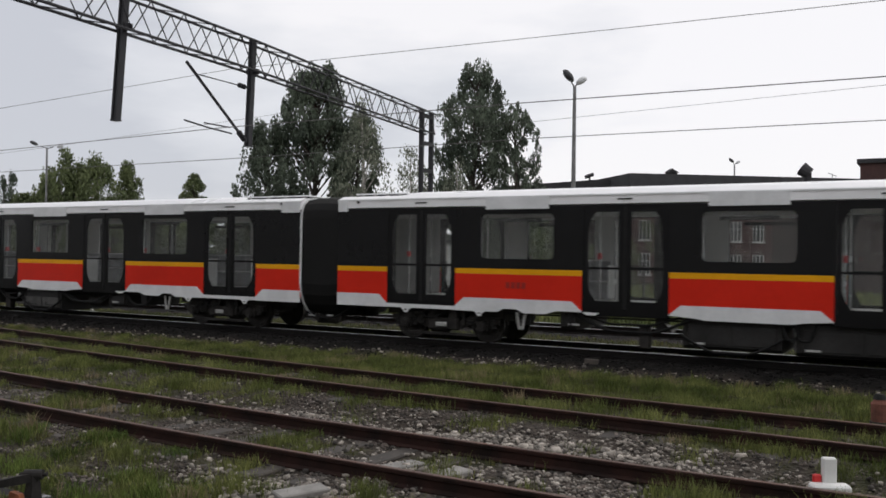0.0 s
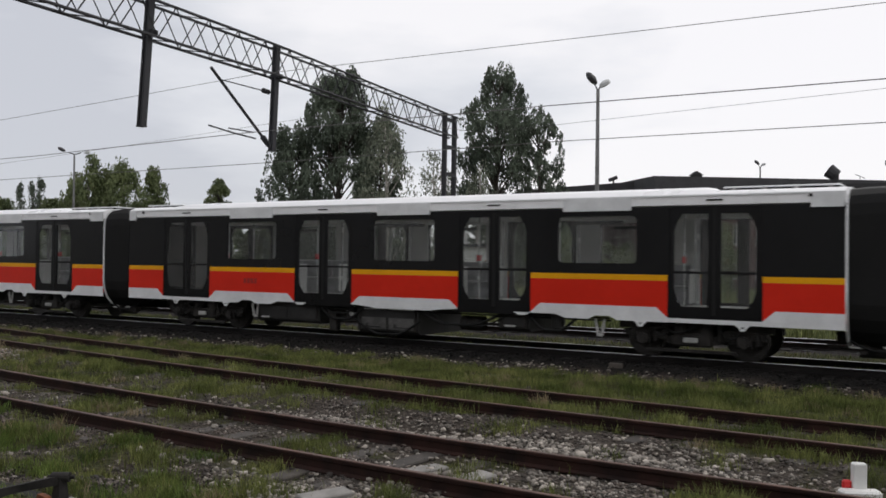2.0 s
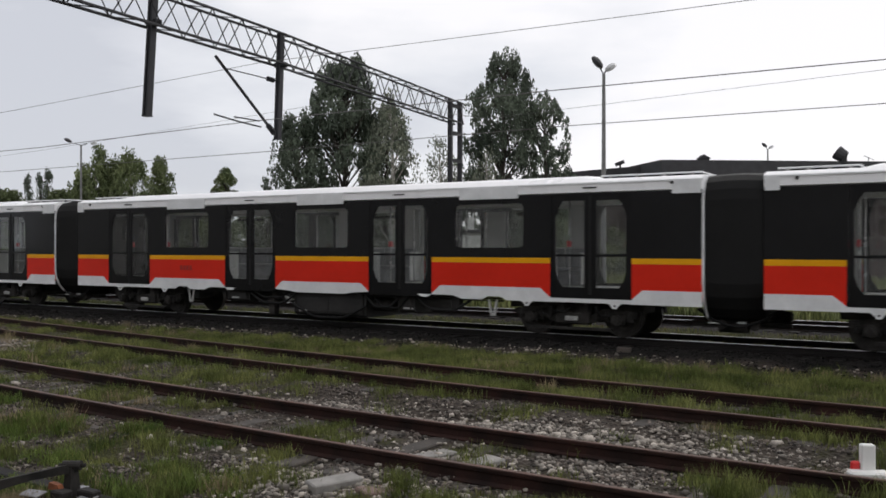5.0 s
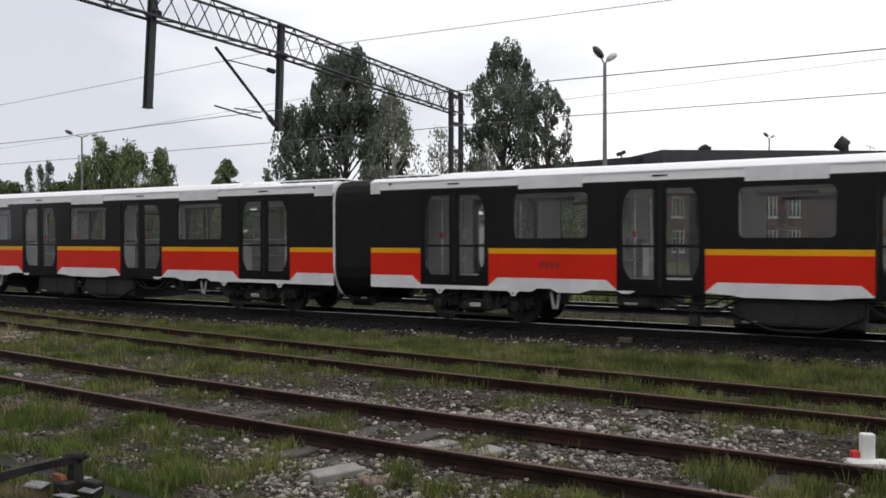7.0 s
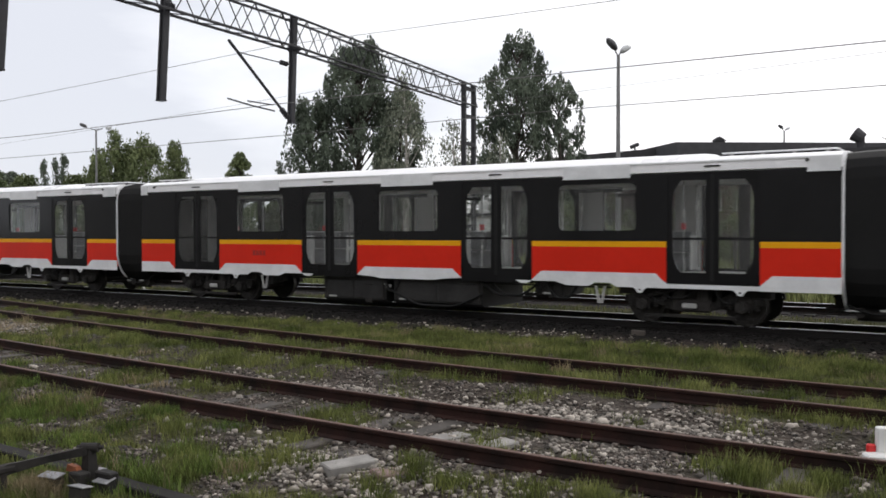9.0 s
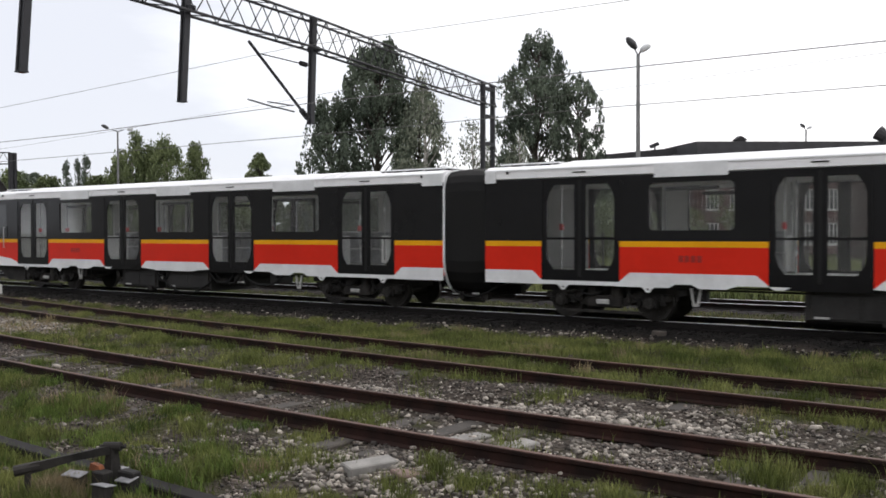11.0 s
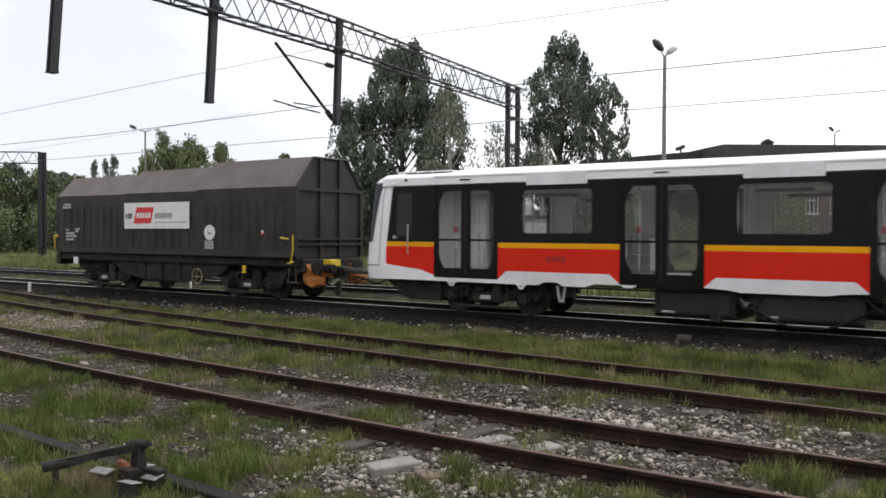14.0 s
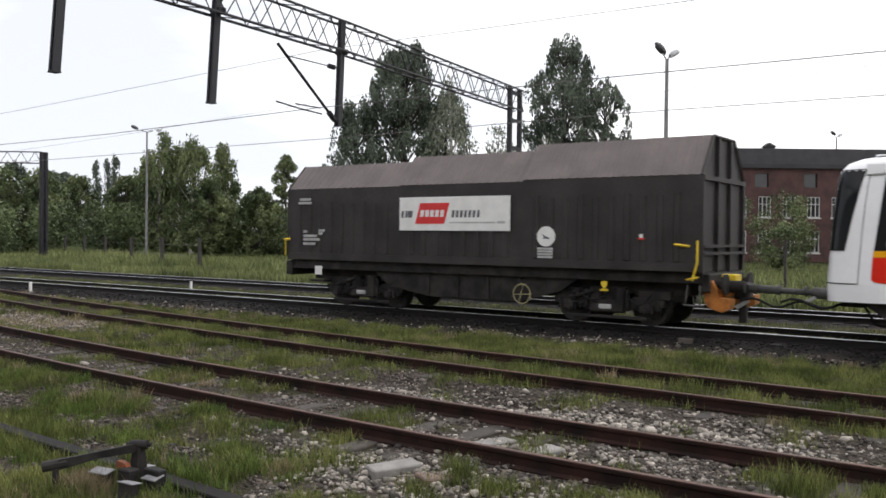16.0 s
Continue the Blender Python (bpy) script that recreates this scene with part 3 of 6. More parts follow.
def bogie(car, xc, half_base):
    """A two-axle bogie frame with its boxes, springs, dampers and shoe beam."""
    bm = bmesh.new()
    for s in (-1, 1):
        y0, y1 = sorted((s * 0.93, s * 1.08))
        loft(bm, [[(xc + u, y, z) for u, z in ((-half_base - 0.42, 0.46), (-half_base - 0.42, 0.60), (-half_base + 0.3, 0.66), (-0.45, 0.50), (0.45, 0.50), (half_base - 0.3, 0.66), (half_base + 0.42, 0.60), (half_base + 0.42, 0.46), (half_base - 0.25, 0.46), (0.5, 0.33), (-0.5, 0.33), (-half_base + 0.25, 0.46))] for y in (y0, y1)])
        for u in (-half_base, half_base):
            box(bm, xc + u - 0.16, xc + u + 0.16, *sorted((s * 0.9, s * 1.14)), 0.29, 0.55, bevel=0.03)
            for d in (-0.25, 0.25):
                rod(bm, (xc + u + d, s * 1.02, 0.36), (xc + u + d, s * 1.02, 0.60), 0.07, 8)
        rod(bm, (xc - 0.28, s * 1.0, 0.5), (xc - 0.28, s * 1.0, 0.86), 0.17, 12)
        rod(bm, (xc + 0.28, s * 1.0, 0.5), (xc + 0.28, s * 1.0, 0.86), 0.17, 12)
        rod(bm, (xc - 0.9, s * 1.16, 0.60), (xc - 0.25, s * 1.16, 0.78), 0.045, 8)
        box(bm, xc - 0.95, xc + 0.95, *sorted((s * 1.16, s * 1.24)), 0.17, 0.23)
        box(bm, xc - 0.42, xc + 0.42, *sorted((s * 0.95, s * 1.16)), 0.28, 0.56, bevel=0.04)
        rod(bm, (xc - half_base * 0.55, s * 1.12, 0.42), (xc - half_base * 0.55, s * 1.12, 0.80), 0.05, 8)
        rod(bm, (xc + half_base * 0.55, s * 1.12, 0.42), (xc + half_base * 0.55, s * 1.12, 0.80), 0.05, 8)
        box(bm, xc - half_base - 0.55, xc - half_base + 0.2, *sorted((s * 0.9, s * 1.05)), 0.62, 0.80)
        box(bm, xc + half_base - 0.2, xc + half_base + 0.55, *sorted((s * 0.9, s * 1.05)), 0.62, 0.80)
    box(bm, xc - 0.4, xc + 0.4, -0.95, 0.95, 0.40, 0.86)
    box(bm, xc - half_base - 0.3, xc + half_base + 0.3, -0.55, 0.55, 0.5, 0.86)
    b = part("bogie_frame", bm, M_UNDER, car)
    bm = bmesh.new()
    box(bm, xc - 0.17, xc + 0.13, -1.2, -1.08, 0.36, 0.47, bevel=0.02)
    part("pale_fitting", bm, M_MARKGREY, b, "pale grey junction box on the bogie")
    bm = bmesh.new()
    chain(bm, [(xc - 0.7 + 0.14 * k, -1.22, 0.76 - 0.20 * math.sin(k * math.pi / 6)) for k in range(7)], 0.018)
    chain(bm, [(xc + 0.5 + 0.1 * k, -1.2, 0.74 - 0.26 * math.sin(k * math.pi / 6)) for k in range(7)], 0.018)
    ring = [(xc - 0.62 + 0.15 * math.cos(k * math.pi / 8), -1.23, 0.64 + 0.15 * math.sin(k * math.pi / 8)) for k in range(17)]
    chain(bm, ring, 0.014)
    part("brake_hose", bm, M_RUBBER, b)
    for u in (-half_base, half_base):
        bm = rod(rod(bmesh.new(), (xc + u, -1.14, 0.42), (xc + u, -1.20, 0.42), 0.12, 14), (xc + u, -1.20, 0.42), (xc + u, -1.225, 0.42), 0.07, 12)
        for k in range(6):
            q = k * math.pi / 3
            rod(bm, (xc + u + 0.095 * math.cos(q), -1.20, 0.42 + 0.095 * math.sin(q)), (xc + u + 0.095 * math.cos(q), -1.212, 0.42 + 0.095 * math.sin(q)), 0.014, 6)
        part("axle_cover", bm, M_WHEEL, b)
        for d in (-0.25, 0.25):
            bm = bmesh.new()
            for k in range(5):
                rod(bm, (xc + u + d, -1.02, 0.37 + 0.045 * k), (xc + u + d, -1.02, 0.39 + 0.045 * k), 0.088, 10)
            part("spring", bm, M_BOX, b)
    return b


def equipment(car, variant):
    """Cases, hoses and brackets under the floor; they differ from car to car."""
    # start, end, bottom, top, and whether the front is one of the pale two-panel kind
    plans = {0: [(6.0, 6.35, 0.45, 0.84, False), (8.7, 10.65, 0.20, 0.80, False), (10.9, 13.3, 0.18, 0.80, False)],
             1: [(5.1, 7.3, 0.30, 0.84, False), (8.55, 10.4, 0.16, 0.74, True), (12.6, 13.4, 0.40, 0.84, False)],
             2: [(6.5, 7.35, 0.46, 0.84, False), (8.98, 11.4, 0.18, 0.78, False), (12.4, 12.9, 0.36, 0.84, False)],
             3: [(7.2, 9.25, 0.16, 0.82, False), (9.5, 12.1, 0.16, 0.80, False), (13.5, 13.8, 0.45, 0.84, False)],
             4: [(7.3, 9.05, 0.20, 0.84, False), (9.45, 11.5, 0.20, 0.80, False), (12.5, 12.9, 0.40, 0.84, False)]}[variant]
    for x0, x1, z0, z1, pale in plans:
        sec = [(-1.20, z0 + 0.07), (-1.20, z1), (0.9, z1), (0.9, z0 + 0.07), (0.8, z0), (-1.10, z0)]
        case = part("equipment_case", loft(bmesh.new(), [[(x, y, z) for y, z in sec] for x in (x0, x1)]), M_BOX, car, "dark dusty equipment case")
        n = 2 if x1 - x0 > 1.5 else 1
        w = (x1 - x0 - 0.12) / n
        for k in range(n):
            a, b = x0 + 0.06 + k * w + 0.03, x0 + 0.06 + (k + 1) * w - 0.03
            if pale:
                part("case_lid", new_box(a, b, -1.225, -1.198, z0 + 0.10, z0 + 0.40, bevel=0.012), M_CASE, case, "dusty pale case lid")
                part("case_ledge", new_box(a + 0.02, b - 0.02, -1.235, -1.20, z1 + 0.02, z1 + 0.045), M_MARKGREY, case)
                part("case_latch", box(new_box(a + 0.15, a + 0.62, -1.24, -1.224, z0 + 0.15, z0 + 0.18), a + 0.18, a + 0.24, -1.245, -1.224, z0 + 0.18, z0 + 0.25), M_BOX, case)
            else:
                part("case_lid", new_box(a, b, -1.222, -1.198, z0 + 0.10, z1 - 0.10, bevel=0.012), M_BOX, case)
        if not pale:
            part("type_plate", new_box(x0 + 0.18, x0 + 0.46, -1.232, -1.221, z0 + 0.10, z0 + 0.145, bevel=0.004), M_MARKGREY, case)
        for u in (x0 + 0.1, x1 - 0.1):
            part("case_strap", new_box(u - 0.025, u + 0.025, -1.235, -1.2, z0 + 0.08, 0.84), M_UNDER, case)
    for z, y in ((0.80, -1.12), (0.74, -1.02)):
        part("air_pipe", rod(bmesh.new(), (4.6, y, z), (15.3, y, z), 0.022, 6), M_BOX, car)
    tank = part("air_tank", rod(bmesh.new(), (11.45, -0.85, 0.52), (12.05, -0.85, 0.52), 0.17, 16), M_UNDER, car)
    for u in (11.58, 11.92):
        part("tank_strap", rod(bmesh.new(), (u - 0.02, -0.85, 0.52), (u + 0.02, -0.85, 0.52), 0.178, 16), M_BOX, tank)
    for x in (5.0, 8.1, 13.9):
        part("hanger_box", new_box(x, x + 0.26, -1.14, -0.95, 0.50, 0.84, bevel=0.02), M_BOX, car)
    g = plans[1][0] - 0.5
    part("hanging_bracket", box(new_box(g - 0.42, g - 0.20, -1.22, -1.0, 0.14, 0.62, bevel=0.02), g - 0.46, g - 0.16, -1.24, -0.98, 0.60, 0.64), M_UNDER, car, "dark hanging bracket")
    part("gusset_plate", plate(bmesh.new(), [(g + 0.12, 0.70), (g + 0.42, 0.62), (g + 0.30, 0.50), (g + 0.22, 0.60)], -1.20, 0.02), M_MARKGREY, car, "pale triangular gusset plate")
    for x0, x1, z, dip, r in ((plans[0][1], plans[1][0] + 0.2, 0.80, 0.34, 0.034), (plans[0][1] + 0.1, plans[1][0], 0.84, 0.22, 0.024), (plans[1][0] - 0.05, plans[1][1] + 0.05, 0.50, 0.36, 0.030), (plans[1][1], plans[2][0] + 0.1, 0.78, 0.30, 0.034), (plans[1][1] + 0.2, plans[2][0] + 0.4, 0.84, 0.38, 0.022), (plans[2][1], 14.6, 0.80, 0.34, 0.034)):
        if x1 - x0 > 0.25:
            part("cable_loop", chain(bmesh.new(), [(x0 + (x1 - x0) * k / 12, -1.25, z - dip * math.sin(k * math.pi / 12) ** 0.8 + 0.02 * math.sin(k * 1.3)) for k in range(13)], r), M_RUBBER, car)
    for x in (5.05, CAR_L - 4.93):
        bm = plate(plate(plate(bmesh.new(), [(x - 0.13, 0.78), (x - 0.08, 0.78), (x - 0.02, 0.44), (x - 0.06, 0.40)], -1.25, 0.04),
                         [(x + 0.13, 0.78), (x + 0.08, 0.78), (x + 0.02, 0.44), (x + 0.06, 0.40)], -1.25, 0.04),
                   [(x - 0.06, 0.40), (x + 0.06, 0.40), (x + 0.03, 0.46), (x - 0.03, 0.46)], -1.255, 0.05)
        part("step_bracket", bm, M_MARKGREY, car, "pale V-shaped step bracket")


def roof_mesh(x0, x1):
    prof = ROOF_PROFILE + [(-y, z) for y, z in ROOF_PROFILE[-2::-1]]
    inner = [(1.30, 3.20), (1.30, 3.24), (-1.30, 3.24), (-1.30, 3.20)]
    # the roof is lower over both ends, where the flat units lie
    steps = [(x0, 3.52), (1.75, 3.52), (2.05, 3.70), (CAR_L - 2.75, 3.70), (CAR_L - 2.45, 3.52), (x1, 3.52)]
    return loft(bmesh.new(), [[(x, y, min(z, top)) for y, z in prof + inner] for x, top in steps])


def inner_fittings(car, x0):
    part("interior_floor", new_box(x0, CAR_L - 0.1, -1.26, 1.26, 1.0, 1.05), M_INFLOOR, car)
    part("interior_ceiling", new_box(x0, CAR_L - 0.1, -1.26, 1.26, 3.08, 3.12), M_INNER, car)
    part("underframe", new_box(x0 + 0.3, CAR_L - 0.4, -1.15, 1.15, 0.84, 0.93), M_UNDER, car)
    for i in range(3):
        a, b = BAYS[i] + BAY + 0.2, BAYS[i + 1] - 0.2
        for s in (-1, 1):
            bm = bmesh.new()
            n = 5
            for k in range(n):
                u = a + (b - a) * k / n
                box(bm, u + 0.02, u + (b - a) / n - 0.02, *sorted((s * 0.78, s * 1.22)), 1.42, 1.48, bevel=0.015)
                box(bm, u + 0.02, u + (b - a) / n - 0.02, *sorted((s * 1.17, s * 1.23)), 1.5, 1.98, bevel=0.015)
            box(bm, a, b, *sorted((s * 0.95, s * 1.2)), 1.05, 1.42)
            part("seat_bench", bm, M_SEAT, car)
            for u in (a - 0.08, b + 0.08):
                pan = part("draught_screen", new_box(u - 0.015, u + 0.015, *sorted((s * 0.72, s * 1.24)), 1.10, 1.88), M_INNER, car)
                part("screen_edge", rod(bmesh.new(), (u, s * 1.20, 1.88), (u, s * 1.20, 3.08), 0.022, 8), M_POLE, pan, "bright steel edge bar")
    for i in range(4):
        for u in (BAYS[i] + 0.12, BAYS[i] + BAY - 0.12):
            for s in (-0.55, 0.55):
                pole = part("grab_pole", rod(bmesh.new(), (u, s, 1.05), (u, s, 3.08), 0.022, 8), M_POLE, car)
                if s < 0:
                    part("stop_button", new_box(u - 0.04, u + 0.04, s - 0.05, s + 0.05, 2.02, 2.16), M_SEATRED, pole)


def metro_car(label, end_car=False):
    car = thing("metro_car", label, "rail car", group="cars of the metro train")
    xr = END if end_car else 0.0
    holes = [(b, b + BAY, 0.5, 3.17) for b in BAYS]
    wins = []
    for i in range(3):
        c = BAYS[i] + BAY + PANEL / 2
        wins.append((c - 0.90, c + 0.90, 2.00, 3.02))
    y = -HALF
    # upper wall, black
    both_sides(lambda: part("side_wall", holed(bmesh.new(), xr, CAR_L, Z_STRIPE, Z_ROOF, [(a, b, Z_STRIPE - 1, z) for a, b, _, z in holes] + wins, y, 0.06), M_BLACK, car, "glossy black upper side wall"))
    both_sides(lambda: part("inner_lining", holed(bmesh.new(), xr + 0.02, CAR_L - 0.02, 1.05, 3.10, [(a - 0.02, b + 0.02, 0.5, 3.06) for a, b, _, z in holes] + [(a - 0.02, b + 0.02, z0, z1 - 0.02) for a, b, z0, z1 in wins], y + 0.09, 0.02), M_INNER, car))
    for a, b, z0, z1 in wins:
        def window(a=a, b=b, z0=z0, z1=z1):
            w = part("window", new_box(a - 0.02, b + 0.02, y + 0.03, y + 0.04, z0 - 0.02, z1 + 0.02), M_GLASS, car, "tinted side window")
            for px, pz, sx, sz in ((a, z0, 1, 1), (b, z0, -1, 1), (a, z1, 1, -1), (b, z1, -1, -1)):
                part("window_corner", plate(bmesh.new(), [(px, pz), (px + sx * 0.10, pz), (px + sx * 0.03, pz + sz * 0.03), (px, pz + sz * 0.10)], y + 0.004, 0.02), M_BLACK, w)
            part("hopper_rail", new_box(a + 0.32, b - 0.32, y + 0.045, y + 0.06, z1 - 0.18, z1 - 0.10), M_RUBBER, w)
            return w
        both_sides(window)
    # coloured fields between the doors
    edges = [(0.0, BAYS[0])] + [(BAYS[i] + BAY, BAYS[i + 1]) for i in range(3)] + [(BAYS[3] + BAY, CAR_L)]
    cuts = ["end", "arch_low", "mid", "arch_high", "end"]
    for i, (a, b) in enumerate(edges):
        if end_car and i == 0:
            continue
        both_sides(lambda: part("red_panel", new_box(a, b, y, y + 0.05, 0.9, Z_STRIPE - 0.126), M_RED, car, "bright red lower side panel"))
        both_sides(lambda: part("yellow_stripe", new_box(a, b, y - 0.001, y + 0.05, Z_STRIPE - 0.124, Z_STRIPE - 0.002), M_YELLOW, car, "yellow stripe"))
        both_sides(lambda: part("skirt", plate(bmesh.new(), skirt_outline(a, b, i == 0, i == 4, cuts[i]), y - 0.006, 0.03), M_SKIRT, car, "pale grey-white skirt"))
    for x in (2.05, 4.05, CAR_L - 3.98, CAR_L - 1.88):
        def lug(x=x):
            body = part("jacking_lug", plate(bmesh.new(), [(x - 0.17, 0.80), (x + 0.17, 0.80), (x + 0.08, 0.73), (x + 0.045, 0.67), (x - 0.045, 0.67), (x - 0.08, 0.73)], y - 0.004, 0.025), M_SKIRT, car)
            part("lug_hole", rod(bmesh.new(), (x, y - 0.010, 0.735), (x, y - 0.002, 0.735), 0.024, 10), M_UNDER, body)
            return body
        both_sides(lug)
    # doors
    for b in BAYS:
        both_sides(lambda: part("door_sill", new_box(b, b + BAY, y + 0.002, y + 0.08, 0.80, 0.925), M_DOOR, car))
        both_sides(lambda: part("door_surround", holed(bmesh.new(), b, b + BAY, 0.925, 3.17, [(b + 0.035, b + BAY - 0.035, 0.93, 3.165)], y + 0.001, 0.06), M_DOOR, car))
        if b in (BAYS[0], BAYS[3]):
            both_sides(lambda: part("sill_skirt", new_box(b - 0.02, b + BAY + 0.02, y - 0.007, y + 0.02, 0.785, 0.875), M_SKIRT, car))
        else:
            u = b if b == BAYS[1] else b + BAY - 0.42
            both_sides(lambda: part("sill_skirt", plate(bmesh.new(), [(u, 0.865), (u + 0.42, 0.865), (u + 0.30, 0.80), (u + 0.12, 0.80)], y - 0.007, 0.025), M_SKIRT, car))
        mid = b + BAY / 2
        door_leaf(car, b + 0.04, mid - 0.004, True)
        door_leaf(car, mid + 0.004, b + BAY - 0.04, False)
    # roof
    part("roof", roof_mesh(-0.16 if end_car else 0.0, CAR_L), M_WHITE, car, "white roof with rounded shoulders")
    for i in range(3):
        c = BAYS[i] + BAY + PANEL / 2
        both_sides(lambda: part("cant_panel", plate(bmesh.new(), [(c - 0.78, 3.13), (c + 0.78, 3.13), (c + 0.78, 3.40), (c - 0.78, 3.40)], y - 0.035, 0.05), M_SKIRT, car, "pale grey ventilation panel"))
    both_sides(lambda: part("cant_panel", new_box(CAR_L - 0.62, CAR_L - 0.02, y - 0.035, y + 0.02, 3.13, 3.42), M_SKIRT, car))
    if not end_car:
        both_sides(lambda: part("cant_panel", new_box(0.02, 0.30, y - 0.035, y + 0.02, 3.13, 3.42), M_SKIRT, car))
    both_sides(lambda: part("gutter", new_box(xr, CAR_L, y - 0.028, y + 0.0, 3.395, 3.425), M_SKIRT, car))
    for b in BAYS:
        both_sides(lambda: part("door_lamp", new_box(b + BAY / 2 - 0.16, b + BAY / 2 + 0.16, y - 0.03, y - 0.01, 3.30, 3.33), M_RUBBER, car))
    for x0, x1 in ((CAR_L - 2.40, CAR_L - 0.15), (-0.1 if end_car else 0.15, 1.70)):
        # the black core paints in the shadow line below the pale lid
        fair = part("roof_unit", new_box(x0 + 0.04, x1 - 0.04, -0.78, 0.78, 3.515, 3.585), M_RUBBER, car, "low roof unit, black where its lid's shadow gap lies")
        part("roof_unit_lid", new_box(x0, x1, -0.84, 0.84, 3.588, 3.622, bevel=0.012), M_SKIRT, fair)
        for k in range(4):
            u = x0 + 0.2 + (x1 - x0 - 0.4) * k / 3
            part("lid_support", new_box(u - 0.03, u + 0.03, -0.83, -0.79, 3.53, 3.59), M_MARKGREY, fair)
    for x in (0.62, CAR_L - 0.62):
        both_sides(lambda: part("roof_fitting", rod(bmesh.new(), (x, y - 0.045, 3.36), (x, y + 0.01, 3.36), 0.035, 10), M_BOX, car))
    # ends
    if not end_car:
        part("end_wall", holed(bmesh.new(), -1.31, 1.31, 0.84, 3.2, [(-0.8, 0.8, 1.05, 3.0)], 0, 0.06), M_BLACK, car).matrix_basis = pose(0.07, 0, 0, 0, 0, 90)
    part("end_wall", holed(bmesh.new(), -1.31, 1.31, 0.84, 3.2, [(-0.8, 0.8, 1.05, 3.0)], 0, 0.06), M_BLACK, car).matrix_basis = pose(CAR_L - 0.01, 0, 0, 0, 0, 90)
    inner_fittings(car, xr + 0.05 if end_car else 0.1)
    # number on the side, too faint to read
    bm = bmesh.new()
    for k in range(4):
        u = BAYS[0] + BAY + PANEL * 0.42 + k * 0.13
        box(bm, u, u + 0.095, y - 0.004, y + 0.004, 1.33, 1.47)
    part("number_marks", bm, M_NUMBER, car, "faint dark number marks")
    for xc in (2.95, CAR_L - 2.95):
        bogie(car, xc, 1.05)
        for s in (-1, 1):
            wheelset(car, xc + s * 1.05)
    return car


def hoop(x, out=0.0):
    """Rounded outline of the gangway at x, grown by out."""
    half = [(-0.80, 0.50), (-1.02, 0.60), (-1.18, 0.78), (-1.29, 1.02), (-1.335, 1.30), (-1.335, 2.95), (-1.31, 3.16), (-1.22, 3.33), (-1.06, 3.45), (-0.80, 3.50)]
    ring = half + [(-y, z) for y, z in half[::-1]]
    return [(x, y + out * (1 if y > 0 else -1), z + out * (1 if z > 2 else -1)) for y, z in ring]


def gangway(car):
    """Finely pleated bellows, their pale hoop and the coupler between this car's front and the next one's rear."""
    gap = PITCH - CAR_L
    n = 46
    rings = [hoop(CAR_L + 0.045 + (gap - 0.06) * k / n, (0.0 if k % 2 else 0.013) + 0.03 * math.sin(math.pi * k / n)) for k in range(n + 1)]
    g = part("gangway_bellows", loft(bmesh.new(), rings), M_BELLOWS, car, "black finely pleated gangway bellows")
    a, b = CAR_L - 0.005, CAR_L + 0.042
    frame_bm = loft(bmesh.new(), [hoop(a, -0.03), hoop(a, 0.040), hoop(b, 0.040), hoop(b, -0.03), hoop(a, -0.03)], caps=False)
    bmesh.ops.remove_doubles(frame_bm, verts=frame_bm.verts, dist=0.0001)
    part("gangway_hoop", frame_bm, M_SKIRT, g, "pale rounded end hoop")
    bm = bmesh.new()
    box(bm, CAR_L - 0.3, CAR_L + gap + 0.3, -0.16, 0.16, 0.42, 0.66, bevel=0.03)
    rod(bm, (CAR_L - 0.4, -0.6, 0.40), (CAR_L + gap + 0.4, -0.6, 0.40), 0.05, 8)
    rod(bm, (CAR_L + 0.2, -0.75, 0.36), (CAR_L + 0.8, -0.75, 0.36), 0.13, 12)
    for u in (0.28, 0.95):
        rod(bm, (CAR_L + u, -0.95, 0.40), (CAR_L + u, -0.75, 0.40), 0.10, 10)
        box(bm, CAR_L + u - 0.05, CAR_L + u + 0.05, -0.9, -0.8, 0.40, 0.80)
    part("coupler", bm, M_UNDER, g)
    bm = new_box(CAR_L + 0.02, CAR_L + 0.30, -1.0, -0.94, 0.42, 0.455, bevel=0.006)
    box(bm, CAR_L + 0.62, CAR_L + 0.78, -1.0, -0.94, 0.44, 0.48, bevel=0.006)
    part("pale_fitting", bm, M_MARKGREY, g)
    bm = bmesh.new()
    for yy, dip in ((-1.0, 0.34), (-0.85, 0.26), (-0.5, 0.28)):
        chain(bm, [(CAR_L - 0.2 + (gap + 0.4) * k / 10, yy, 0.72 - dip * math.sin(k * math.pi / 10)) for k in range(11)], 0.026)
    part("jumper_cable", bm, M_RUBBER, g)


